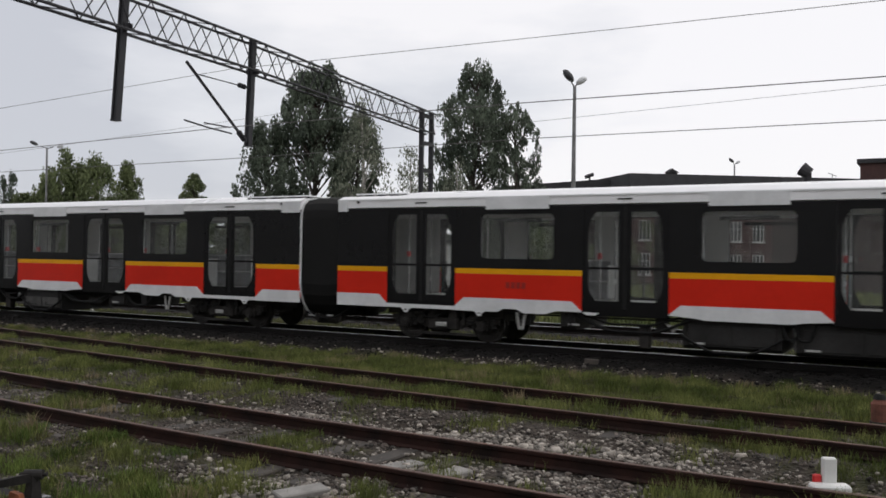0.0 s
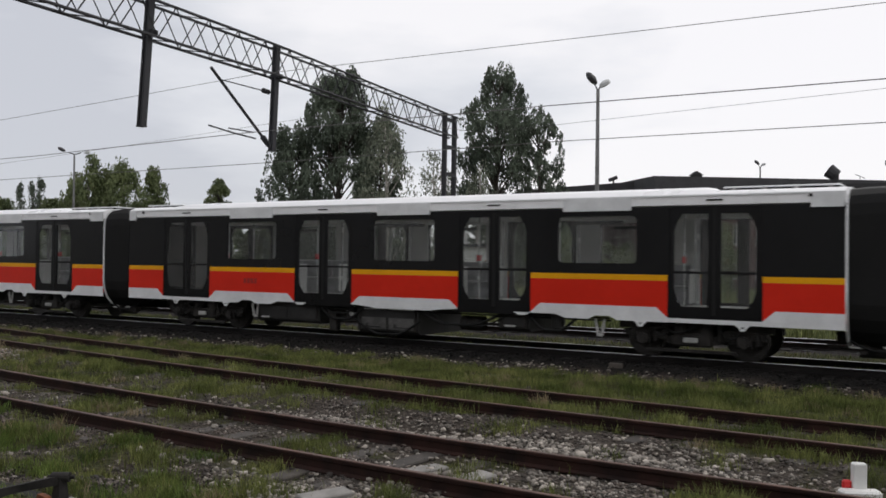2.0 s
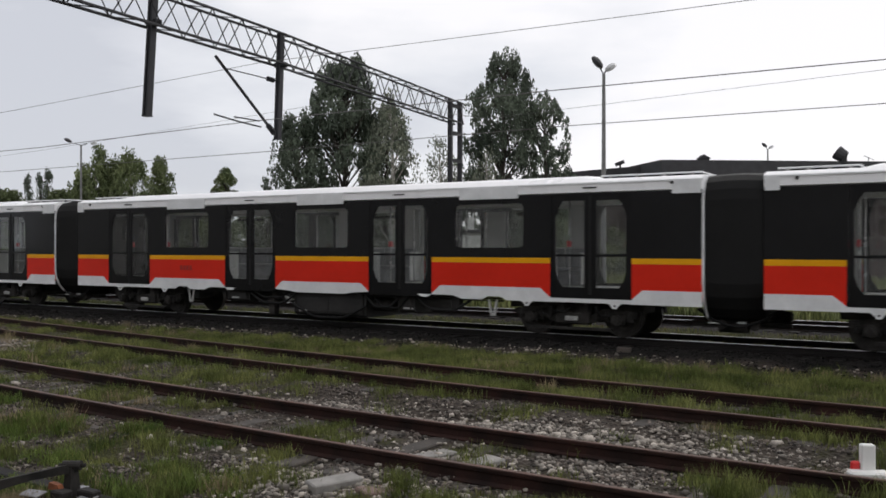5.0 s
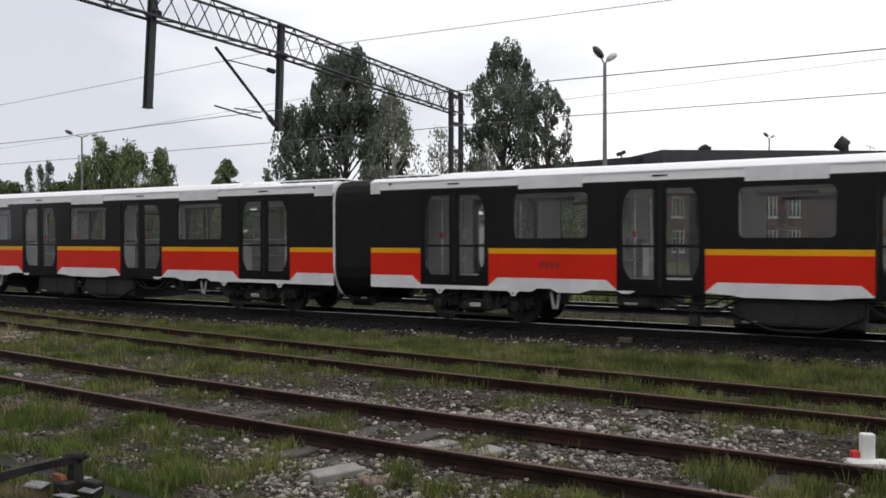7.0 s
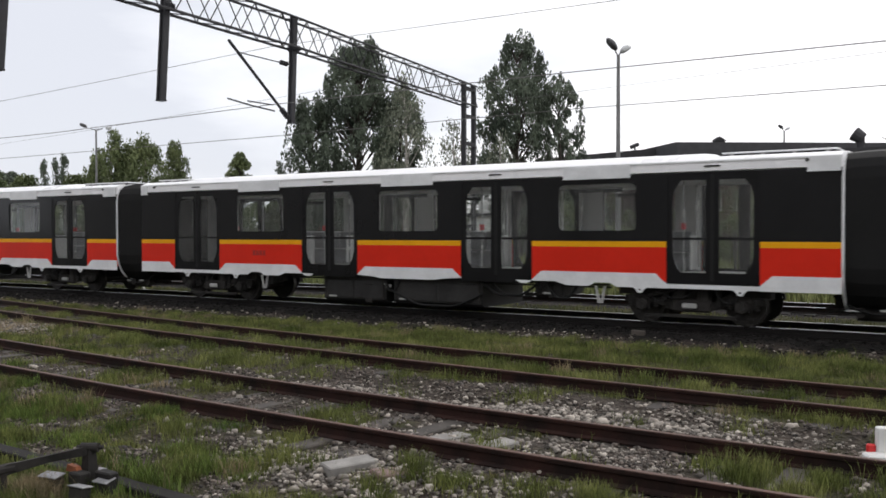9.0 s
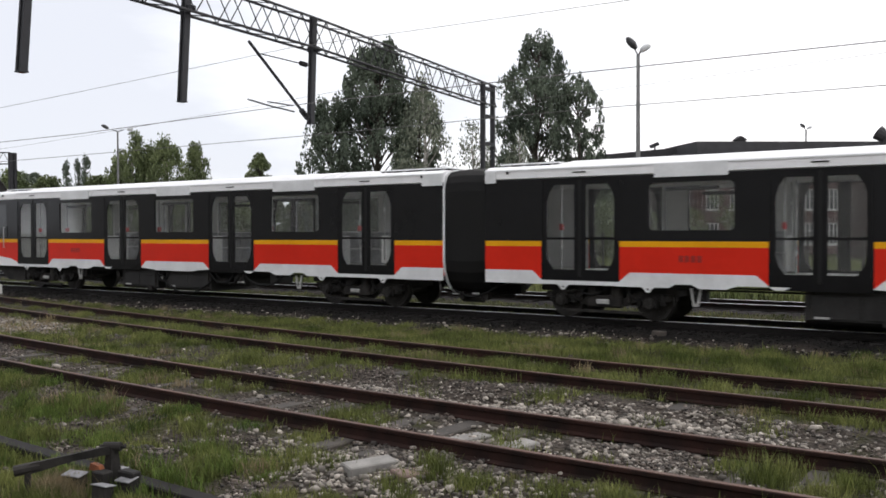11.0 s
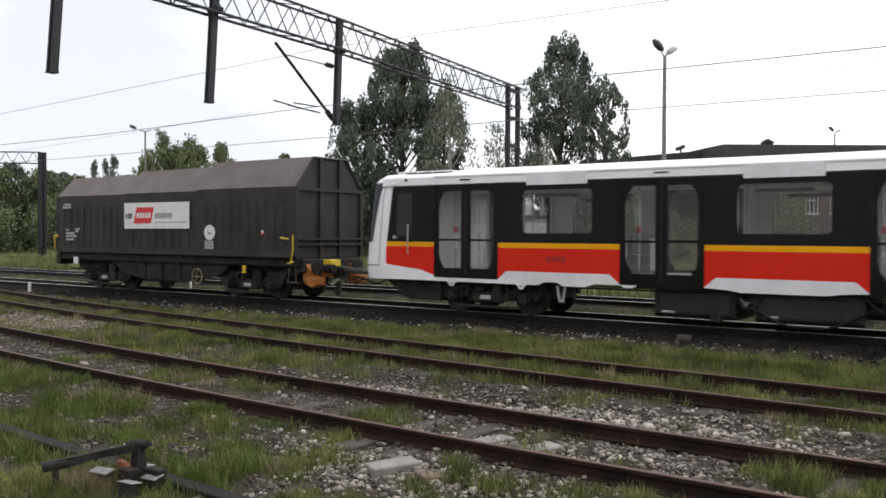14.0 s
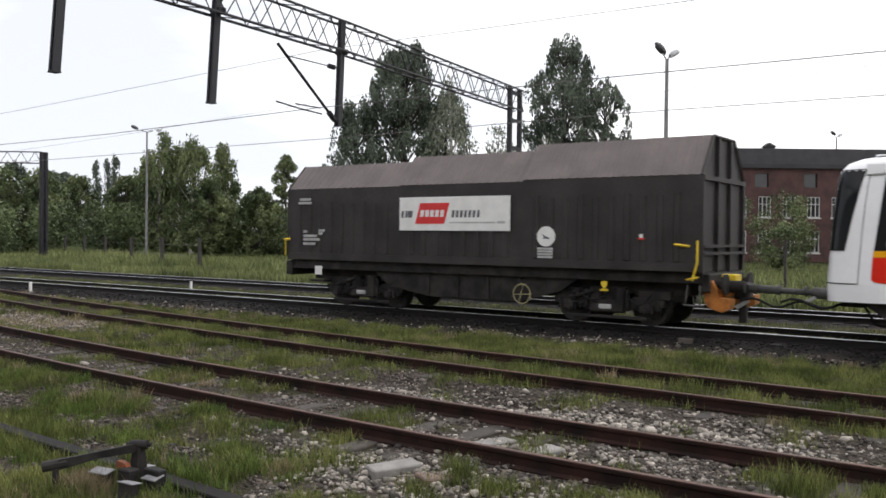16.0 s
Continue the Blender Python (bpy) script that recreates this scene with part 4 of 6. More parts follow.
def cab_nose(car):
    """The sloping white driving end of the last car."""
    levels = [(0.78, -0.93, 1.33), (1.02, -0.94, 1.355), (1.20, -0.93, 1.364), (1.75, -0.895, 1.364), (2.4, -0.845, 1.36), (3.0, -0.78, 1.345), (3.3, -0.73, 1.30), (3.45, -0.62, 1.18), (3.55, -0.42, 0.95), (3.625, -0.10, 0.62)]

    def contour(xf, w, push=0.0, x_back=0.30):
        pts = []
        for s in (-1, 1):
            side = [(x_back, s * (w + push)), (xf + 0.66, s * (w + push))]
            for k in range(1, 6):
                a = k * math.pi / 12
                side.append((xf + 0.66 - 0.60 * math.sin(a) - push * math.sin(a), s * (w - 0.30 + 0.30 * math.cos(a) + push * math.cos(a))))
            side += [(xf + 0.02 - push, s * (w - 0.42)), (xf - push, s * w * 0.35)]
            pts += side if s < 0 else side[::-1]
        return pts

    n = len(contour(-0.8, 1.3))
    shell = bmesh.new()
    loft(shell, [[(x, y, z) for x, y in contour(xf, w)] for z, xf, w in levels], closed=False, caps=False)
    nose = part("cab_front", shell, M_WHITE, car, "white sloping cab front")
    for f in nose.data.polygons:
        f.use_smooth = True
    def screen(z0, z1, reach0, reach1):
        """A band round the front that reaches back along the sides by reach0 below and reach1 above."""
        rows = []
        for k in range(9):
            z = z0 + (z1 - z0) * k / 8
            xf = float(np.interp(z, [q[0] for q in levels], [q[1] for q in levels]))
            w = float(np.interp(z, [q[0] for q in levels], [q[2] for q in levels]))
            reach = min(0.65, reach0 + (reach1 - reach0) * k / 8)
            a0 = math.asin(min(1.0, (0.66 - reach) / 0.60))
            arc = []
            for i in range(7):
                a = a0 + (radians(75) - a0) * i / 6
                arc.append((xf + 0.66 - 0.60 * math.sin(a) - 0.012 * math.sin(a), w - 0.30 + 0.30 * math.cos(a) + 0.012))
            arc += [(xf + 0.008, w - 0.42), (xf - 0.012, w * 0.35)]
            rows.append([(x, -y, z) for x, y in arc] + [(x, y, z) for x, y in arc[::-1]])
        return loft(bmesh.new(), rows, closed=False, caps=False)

    ws = part("windscreen", screen(1.76, 3.32, 0.36, 0.56), M_WINDSCREEN, nose, "dark wrap-around windscreen")
    for f in ws.data.polygons:
        f.use_smooth = True
    for sd in (-1, 1):
        rings = []
        for z in np.linspace(1.14, 3.28, 9):
            xf = float(np.interp(z, [q[0] for q in levels], [q[1] for q in levels])) + 0.63
            w = float(np.interp(z, [q[0] for q in levels], [q[2] for q in levels]))
            rings.append([(xf, sd * (w - 0.01), z), (xf + 0.014, sd * (w - 0.01), z), (xf + 0.014, sd * (w + 0.004), z), (xf, sd * (w + 0.004), z)])
        part("side_seam", loft(bmesh.new(), rings), M_BOX, nose)
    part("lower_seam", screen(1.125, 1.145, 0.64, 0.64), M_BOX, nose)
    y = -HALF

    def quarter():
        w = part("cab_side_panel", plate(bmesh.new(), [(0.10, 0.79), (END, 0.79), (END, 3.20), (0.10, 3.20)], y, 0.05), M_WHITE, car)
        part("cab_side_window", plate(bmesh.new(), [(-0.02, Z_STRIPE), (END, Z_STRIPE), (END, 3.20), (0.22, 3.20), (0.16, 3.14)], y - 0.006, 0.03), M_BLACK, w, "black cab side glazing")
        part("yellow_stripe", plate(bmesh.new(), [(-0.04, 1.648), (END, 1.648), (END, Z_STRIPE - 0.002), (-0.025, Z_STRIPE - 0.002)], y - 0.006, 0.03), M_YELLOW, w)
        part("red_panel", plate(bmesh.new(), [(-0.04, 1.646), (-0.06, 1.24), (-0.03, 1.19), (0.05, 1.17), (1.10, 1.06), (END, 0.93), (END, 1.646)], y - 0.006, 0.03), M_RED, w)
        part("cab_pane", plate(bmesh.new(), [(0.30, 1.92), (0.80, 1.92), (0.80, 3.02), (0.40, 3.02), (0.34, 2.96)], y - 0.010, 0.012), M_PANEDARK, w, "dark glossy cab side pane")
        part("grab_rail", rod(rod(rod(bmesh.new(), (0.72, y - 0.08, 1.45), (0.72, y - 0.08, 2.22), 0.016), (0.72, y - 0.08, 1.47), (0.72, y, 1.47), 0.014), (0.72, y - 0.08, 2.2), (0.72, y, 2.2), 0.014), M_ALU, w, "vertical metal grab rail")
        part("door_handle", box(new_box(0.20, 0.26, y - 0.03, y, 1.84, 1.93), 0.20, 0.36, y - 0.045, y - 0.025, 1.86, 1.885), M_ALU, w)
        part("cab_lamp", new_box(0.14, 0.28, y - 0.06, y, 3.20, 3.30, bevel=0.02), M_SKIRT, w)
        return w

    both_sides(quarter)
    part("cab_bulkhead", new_box(END - 0.06, END - 0.02, -1.28, 1.28, 1.05, 3.1), M_INNER, car)
    part("cab_underframe", loft(bmesh.new(), [[(-0.30, y, 0.80), (1.55, y, 0.80), (1.55, y, 0.26), (0.55, y, 0.26), (0.25, y, 0.40)] for y in (-1.12, 1.12)]), M_UNDER, car, "dark sloping underframe below the cab")
    part("cab_floor", new_box(-0.5, END, -1.25, 1.25, 0.80, 0.86), M_UNDER, car)
    part("coupler_head", box(new_box(-1.05, -0.4, -0.2, 0.2, 0.72, 1.0, bevel=0.04), -0.8, -0.3, -0.35, 0.35, 0.62, 0.78, bevel=0.03), M_UNDER, car, "grey coupler head under the cab")
    bm = bmesh.new()
    chain(bm, [(-1.9 + 0.2 * k, -0.55, 0.66 + 0.09 * math.sin(k * 1.15) - 0.03 * k * (k > 8)) for k in range(13)], 0.03)
    part("air_hose", bm, M_RUBBER, car, "black hanging air hose")


CARS = [metro_car("white, black, red and yellow metro car with four double doors")]
gangway(CARS[0])
for k in range(1, 4):
    CARS.append(copy_thing(CARS[0], pose(0, 0, 0)))
LAST = metro_car("white-nosed end car of the metro train in red and black", end_car=True)
gangway(LAST)
cab_nose(LAST)
CARS.append(LAST)
for k, c in enumerate(CARS):
    equipment(c, k)
    clear_panes(c)
    c.matrix_basis = pose(-13.18 - k * PITCH, TRAIN_Y, 0)
for ch in [c for c in CARS[0].children if c.name.startswith("gangway")]:
    for sub in list(ch.children):
        bpy.data.objects.remove(sub)
    bpy.data.objects.remove(ch)


# ---------------------------------------------------------------- covered wagon
def wagon():
    """A coil wagon with three telescoping steel hoods; x runs from its rear end to its front end."""
    w = thing("covered_wagon", "dark brown-grey telescopic-hood freight wagon with a white sign", "freight wagon")
    hoods = [(-5.99, -1.96, 3.24, 3.92, 1.37), (-1.99, 1.76, 3.26, 4.04, 1.40), (1.72, 5.97, 3.30, 4.18, 1.43)]
    for i, (a, b, ze, zr, hw) in enumerate(hoods):
        ridge = 0.72

        def section(x, out=0.0):
            return [(x, -hw - out, 1.27), (x, -hw - out, ze), (x, -ridge, zr + out), (x, ridge, zr + out), (x, hw + out, ze), (x, hw + out, 1.27)]
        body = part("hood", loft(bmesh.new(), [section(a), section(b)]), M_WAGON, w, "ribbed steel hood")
        # ribs pressed into the sides
        for s in (-1, 1):
            n = int((b - a) / 0.42)
            for k in range(n):
                u = a + 0.3 + (b - a - 0.5) * k / n
                zt = ze - 0.42 if k % 3 else ze - 0.36
                y0 = s * hw
                part("rib", loft(bmesh.new(), [[(u + dx, y0 + s * dy, z) for dx, dy in ((0, -0.005), (0.04, 0.045), (0.13, 0.045), (0.17, -0.005))] for z in (1.48, zt)]), M_WAGON, body)
            part("side_sill", new_box(a + 0.01, b - 0.01, *sorted((s * (hw - 0.005), s * (hw + 0.05))), 1.27, 1.45), M_WAGON, body)
        for s in (-1, 1):
            n = int((b - a) / 0.22)
            d = Vector((0, s * (ridge - hw), zr - ze)).normalized()
            nrm = Vector((0, s * d.z, abs(d.y)))
            e, r = Vector((0, s * hw, ze)), Vector((0, s * ridge, zr))
            sheet = [e + nrm * 0.004, r + nrm * 0.004, r + nrm * 0.012, e + nrm * 0.012]
            part("roof_slope", loft(bmesh.new(), [[(x, p.y, p.z) for p in sheet] for x in (a, b)]), M_WAGONROOF, body, "pale brown ribbed roof slope")
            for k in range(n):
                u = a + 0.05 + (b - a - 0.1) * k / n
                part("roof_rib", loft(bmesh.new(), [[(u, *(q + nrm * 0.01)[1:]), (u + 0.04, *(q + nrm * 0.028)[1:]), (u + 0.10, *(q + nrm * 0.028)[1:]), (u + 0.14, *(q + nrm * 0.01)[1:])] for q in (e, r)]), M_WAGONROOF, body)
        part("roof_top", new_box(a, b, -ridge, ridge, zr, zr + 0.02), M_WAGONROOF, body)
    # end wall frames
    for s, (a, hw, ze, zr) in ((-1, (-5.99, 1.37, 3.24, 3.92)), (1, (5.97, 1.43, 3.30, 4.18))):
        bm = bmesh.new()
        x0, x1 = sorted((a, a + s * 0.08))
        for y in (-hw + 0.04, -0.42, 0.42, hw - 0.04):
            zt = ze if abs(y) > 0.72 else zr
            box(bm, x0, x1, y - 0.05, y + 0.05, 1.25, zt - 0.02)
        box(bm, x0, x1 + (0.02 if s > 0 else 0), -hw, hw, ze - 0.10, ze)
        for z in (1.62, 1.78):
            box(bm, x0, x1 + (0.03 if s > 0 else 0), -hw, hw, z, z + 0.06)
        for q in (-1, 1):
            bar(bm, (a + s * 0.04, q * hw, ze), (a + s * 0.04, q * 0.72, zr), 0.05)
        bar(bm, (a + s * 0.04, -0.72, zr), (a + s * 0.04, 0.72, zr), 0.05)
        part("end_frame", bm, M_WAGON, w, "end wall with vertical posts and cross rails")
    # underframe
    bm = bmesh.new()
    box(bm, -6.0, 6.0, -1.30, 1.30, 1.02, 1.26)
    box(bm, -5.4, 5.6, -0.9, 0.9, 0.72, 1.03)
    for s in (-1, 1):
        loft(bm, [[(x, y, z) for x, z in ((-3.1, 1.05), (3.1, 1.05), (2.6, 0.70), (1.5, 0.42), (-1.2, 0.42), (-2.4, 0.62))] for y in sorted((s * 1.12, s * 1.2))])
        for x in (-1.2, -0.3, 0.6, 1.5):
            box(bm, x, x + 0.08, *sorted((s * 1.1, s * 1.25)), 0.44, 1.04)
    box(bm, -6.15, -5.9, -1.35, 1.35, 0.82, 1.22, bevel=0.02)
    box(bm, 5.9, 6.12, -1.25, 1.25, 0.84, 1.22, bevel=0.02)
    part("underframe", bm, M_UNDER, w, "dark steel underframe")
    for xc in (-3.45, 3.75):
        bogie(w, xc, 0.92)
        for s in (-1, 1):
            wheelset(w, xc + s * 0.92, 0.44)
    for sx in (-1, 1):
        for sy in (-0.87, 0.87):
            bm = rod(rod(bmesh.new(), (sx * 6.0, sy, 1.0), (sx * 6.32, sy, 1.0), 0.10, 12), (sx * 6.32, sy, 1.0), (sx * 6.38, sy, 1.0), 0.22, 18)
            part("buffer", bm, M_UNDER, w)
    # coupling gear in orange
    for sy in (-1.12, 0.74):
        part("coupler_guard", plate(bmesh.new(), [(5.96, 1.10), (6.10, 1.12), (6.24, 0.88), (6.28, 0.72), (6.52, 0.70), (6.50, 0.50), (6.36, 0.42), (6.05, 0.52), (5.98, 0.66)], sy, 0.38), M_ORANGE, w, "rusty orange coupling bracket")
    part("coupler_plate", new_box(6.1, 6.42, -0.42, 0.02, 0.98, 1.20, bevel=0.02), M_SAFETY, w)
    part("coupler_bracket", new_box(6.05, 6.34, -0.62, 0.45, 0.70, 0.97, bevel=0.03), M_ORANGE, w)
    bm = new_box(6.30, 6.62, -0.24, 0.24, 0.66, 1.02, bevel=0.05)
    rod(bm, (6.36, -0.55, 0.95), (6.66, -0.55, 0.95), 0.13, 14)
    rod(bm, (6.50, -0.2, 0.70), (6.50, -0.2, 0.30), 0.06, 8)
    box(bm, 6.46, 6.62, -0.30, -0.16, 0.16, 0.62, bevel=0.02)
    part("coupler_head", bm, M_UNDER, w, "dark screw coupling head")
    bm = rod(rod(rod(bmesh.new(), (6.55, 0, 0.90), (8.45, 0, 0.84), 0.065, 12), (6.60, 0, 0.90), (7.25, 0, 0.88), 0.09, 14), (7.9, 0, 0.86), (8.35, 0, 0.84), 0.12, 14)
    for x in (6.7, 7.2, 7.75):
        rod(bm, (x, 0, 0.885), (x + 0.06, 0, 0.885), 0.115, 14)
    part("drawbar", bm, M_CASE, w, "grey adapter drawbar to the metro car")
    for hook in ([(6.40, 0.52), (6.46, 0.46), (6.72, 0.62), (6.68, 0.68)], [(7.80, 0.70), (7.86, 0.66), (8.06, 0.76), (8.02, 0.82)]):
        part("drawbar_hook", plate(bmesh.new(), hook, -0.42, 0.03), M_MARKGREY, w)
    part("brake_hose", chain(bmesh.new(), [(6.6 + 0.12 * k, -0.5, 0.66 + 0.07 * math.sin(k * 0.8) - 0.04 * math.sin(k * math.pi / 14)) for k in range(15)], 0.028), M_RUBBER, w)
    bm = bar(bar(bar(bmesh.new(), (5.72, -1.40, 0.98), (5.66, -1.40, 0.56), 0.025), (5.98, -1.40, 0.98), (5.98, -1.40, 0.56), 0.025), (5.62, -1.40, 0.56), (6.06, -1.40, 0.56), 0.03)
    part("corner_step", bm, M_CASE, w, "grey shunter's step")
    # sign: plain shapes in its colours
    y = -1.462
    sign = part("sign_board", new_box(-1.94, 1.39, y, y + 0.02, 2.10, 2.95, bevel=0.005), M_SIGNWHITE, w, "white sign board with red and grey shapes")
    part("red_field", plate(bmesh.new(), [(-1.43, 2.27), (-0.52, 2.27), (-0.36, 2.80), (-1.27, 2.80)], y - 0.004, 0.003), M_SIGNRED, sign)
    bm = bmesh.new()
    for k in range(5):
        plate(bm, [(-1.27 + k * 0.155, 2.45), (-1.16 + k * 0.155, 2.45), (-1.14 + k * 0.155, 2.62), (-1.25 + k * 0.155, 2.62)], y - 0.008, 0.003)
    part("pale_marks", bm, M_SIGNWHITE, sign)
    for x in (-1.88, -1.76, -1.67, -1.60, *[-0.30 + k * 0.125 for k in range(7)]):
        part("grey_mark", plate(bmesh.new(), [(x, 2.43), (x + 0.075, 2.43), (x + 0.095, 2.605), (x + 0.02, 2.605)], y - 0.004, 0.003), M_SIGNGREY, sign)
    bm = plate(plate(bmesh.new(), [(-0.35, 2.285), (0.98, 2.285), (0.98, 2.325), (-0.35, 2.325)], y - 0.004, 0.003), [(1.03, 2.28), (1.26, 2.28), (1.26, 2.34), (1.03, 2.34)], y - 0.004, 0.003)
    part("fine_print_bar", bm, M_MARKGREY, sign)
    y = -1.492
    disc = part("round_plate", rod(bmesh.new(), (2.38, y, 1.98), (2.38, y + 0.03, 1.98), 0.235, 28), M_SIGNWHITE, w, "round white plate with a dark mark")
    part("dark_mark", plate(bmesh.new(), [(2.26, 2.05), (2.32, 2.01), (2.48, 1.95), (2.46, 1.92), (2.30, 1.93), (2.33, 1.97)], y - 0.004, 0.003), M_SIGNGREY, disc)
    for k in range(4):
        part("stencil_bar", new_box(2.16, 2.56, y, y + 0.01, 1.48 + k * 0.065, 1.53 + k * 0.065), M_MARKGREY, w)
    y = -1.43
    for x, z, dx in ((-5.55, 2.92, 0.42), (-5.6, 2.82, 0.5), (-5.4, 2.02, 0.14), (-5.4, 1.90, 0.5), (-5.4, 1.80, 0.62), (-5.4, 1.68, 0.45), (-4.82, 2.05, 0.22), (-4.82, 1.97, 0.14)):
        part("stencil_bar", new_box(x, x + dx, y, y + 0.02, z, z + 0.07), M_MARKGREY, w, "pale stencilled data bar")
    part("warning_patch", new_box(4.66, 4.74, -1.488, -1.47, 1.97, 2.05), M_SIGNWHITE, w)
    part("warning_patch", new_box(4.62, 4.78, -1.484, -1.47, 1.93, 1.968), M_SIGNRED, w)
    # yellow fittings
    bm = bar(bar(bar(bmesh.new(), (5.95, -1.50, 1.93), (5.95, -1.50, 1.45), 0.035), (5.95, -1.50, 1.45), (5.84, -1.50, 1.08), 0.035), (5.72, -1.50, 1.10), (5.98, -1.50, 1.16), 0.03)
    part("handrail", bm, M_SAFETY, w, "yellow bent handrail")
    part("lever", bar(bmesh.new(), (5.45, -1.50, 1.84), (5.78, -1.50, 1.80), 0.04), M_SAFETY, w)
    ring = bmesh.new()
    pts = [(1.70 + 0.23 * math.cos(a * math.pi / 10), -1.40, 0.62 + 0.23 * math.sin(a * math.pi / 10)) for a in range(21)]
    chain(ring, pts, 0.016)
    bar(ring, (1.47, -1.40, 0.60), (1.93, -1.40, 0.62), 0.014)
    bar(ring, (1.62, -1.40, 0.40), (1.74, -1.40, 0.84), 0.014)
    part("handwheel", ring, M_HANDWHEEL, w, "dull yellow-grey brake handwheel")
    part("valve", plate(plate(bmesh.new(), [(3.72, 0.96), (3.76, 1.00), (3.84, 1.00), (3.88, 0.96), (3.83, 0.84), (3.77, 0.84)], -1.38, 0.03), [(3.70, 0.78), (3.90, 0.78), (3.87, 0.83), (3.73, 0.83)], -1.38, 0.03), M_SAFETY, w)
    bm = bar(bar(bmesh.new(), (-6.08, -1.45, 1.85), (-6.08, -1.45, 1.38), 0.03), (-6.12, -1.45, 1.82), (-5.9, -1.45, 1.84), 0.05)
    part("handrail", bm, M_SAFETY, w)
    part("tail_plate", new_box(-4.95, -4.70, -1.42, -1.39, 0.86, 1.10), M_SIGNWHITE, w)
    part("step", new_box(-5.1, -4.6, -1.45, -1.1, 0.66, 0.72), M_UNDER, w)
    return w


WAGON_OFF = -94.33
WAGON = wagon()
WAGON.matrix_basis = pose(-13.18 + WAGON_OFF, TRAIN_Y, 0)


# ---------------------------------------------------------------- gantry and wires
BEAM_A, BEAM_B = Vector((-16.0, -0.6, 0)), Vector((-20.65, 34.83, 0))     # foot line of the beam, from over the camera's side to the far post


def beam_point(y, z, off=0.0):
    """A point on the beam's line at y, moved off across it."""
    d = (BEAM_B - BEAM_A).normalized()
    p = BEAM_A + d * ((y - BEAM_A.y) / d.y)
    dip = 0.018 * max(0.0, 21.0 - y) * min(1.0, max(0.0, (z - 7.3) / 0.3))
    return (p.x + d.y * off, p.y - d.x * off, z - dip)


def lattice(bm, pa, pb, width, depth, step, z_top):
    """A square truss beam between two foot points."""
    y0, y1 = pa, pb
    n = int(abs(y1 - y0) / step)
    for o in (-width / 2, width / 2):
        for z in (z_top, z_top - depth):
            rod(bm, beam_point(y0, z, o), beam_point(21.0, z, o), 0.042, 6)
            rod(bm, beam_point(21.0, z, o), beam_point(y1, z, o), 0.042, 6)
    for k in range(n):
        a, b = y0 + (y1 - y0) * k / n, y0 + (y1 - y0) * (k + 1) / n
        m = (a + b) / 2
        for o in (-width / 2, width / 2):
            bar(bm, beam_point(a, z_top - depth, o), beam_point(m, z_top, o), 0.030)
            bar(bm, beam_point(m, z_top, o), beam_point(b, z_top - depth, o), 0.030)
        for z in (z_top, z_top - depth):
            bar(bm, beam_point(a, z, -width / 2), beam_point(m, z, width / 2), 0.022)
            bar(bm, beam_point(m, z, width / 2), beam_point(b, z, -width / 2), 0.022)
    return bm


def portal_post(parent, y, z_top, foot=-0.3):
    post = part("portal_post", bmesh.new(), M_GANTRY, parent)
    bm = bmesh.new()
    for dy in (-0.56, 0.56):
        a, b = beam_point(y + dy, foot), beam_point(y + dy, z_top)
        box(bm, a[0] - 0.10, a[0] + 0.10, a[1] - 0.07, a[1] + 0.07, foot, z_top)
    for z in np.arange(1.0, z_top, 1.25):
        a = beam_point(y, z)
        box(bm, a[0] - 0.05, a[0] + 0.05, a[1] - 0.56, a[1] + 0.56, z - 0.08, z + 0.08)
    bm.to_mesh(post.data)
    bm.free()
    return post


def hanging_mast(parent, y, z_top, z_low, lean):
    bm = bmesh.new()
    for o in (-0.055, 0.055):
        a, b = beam_point(y, z_top, o), beam_point(y - lean, z_low, o)
        loft(bm, [[(p[0] - 0.03, p[1] - 0.085, p[2]), (p[0] + 0.03, p[1] - 0.085, p[2]), (p[0] + 0.03, p[1] + 0.085, p[2]), (p[0] - 0.03, p[1] + 0.085, p[2])] for p in (a, b)])
    a, b = beam_point(y, z_top), beam_point(y - lean, z_low)
    loft(bm, [[(p[0] - 0.03, p[1] - 0.06, p[2]), (p[0] + 0.03, p[1] - 0.06, p[2]), (p[0] + 0.03, p[1] + 0.06, p[2]), (p[0] - 0.03, p[1] + 0.06, p[2])] for p in (a, b)])
    box(bm, b[0] - 0.10, b[0] + 0.10, b[1] - 0.10, b[1] + 0.10, z_low - 0.03, z_low)
    m = part("hanging_mast", bm, M_GANTRY, parent, "dark steel mast hanging from the beam")
    c = beam_point(y, 7.70)
    part("mast_clamp", new_box(c[0] - 0.2, c[0] + 0.2, c[1] - 0.11, c[1] + 0.11, 7.66, 7.82, bevel=0.02), M_GANTRY, m)
    return m


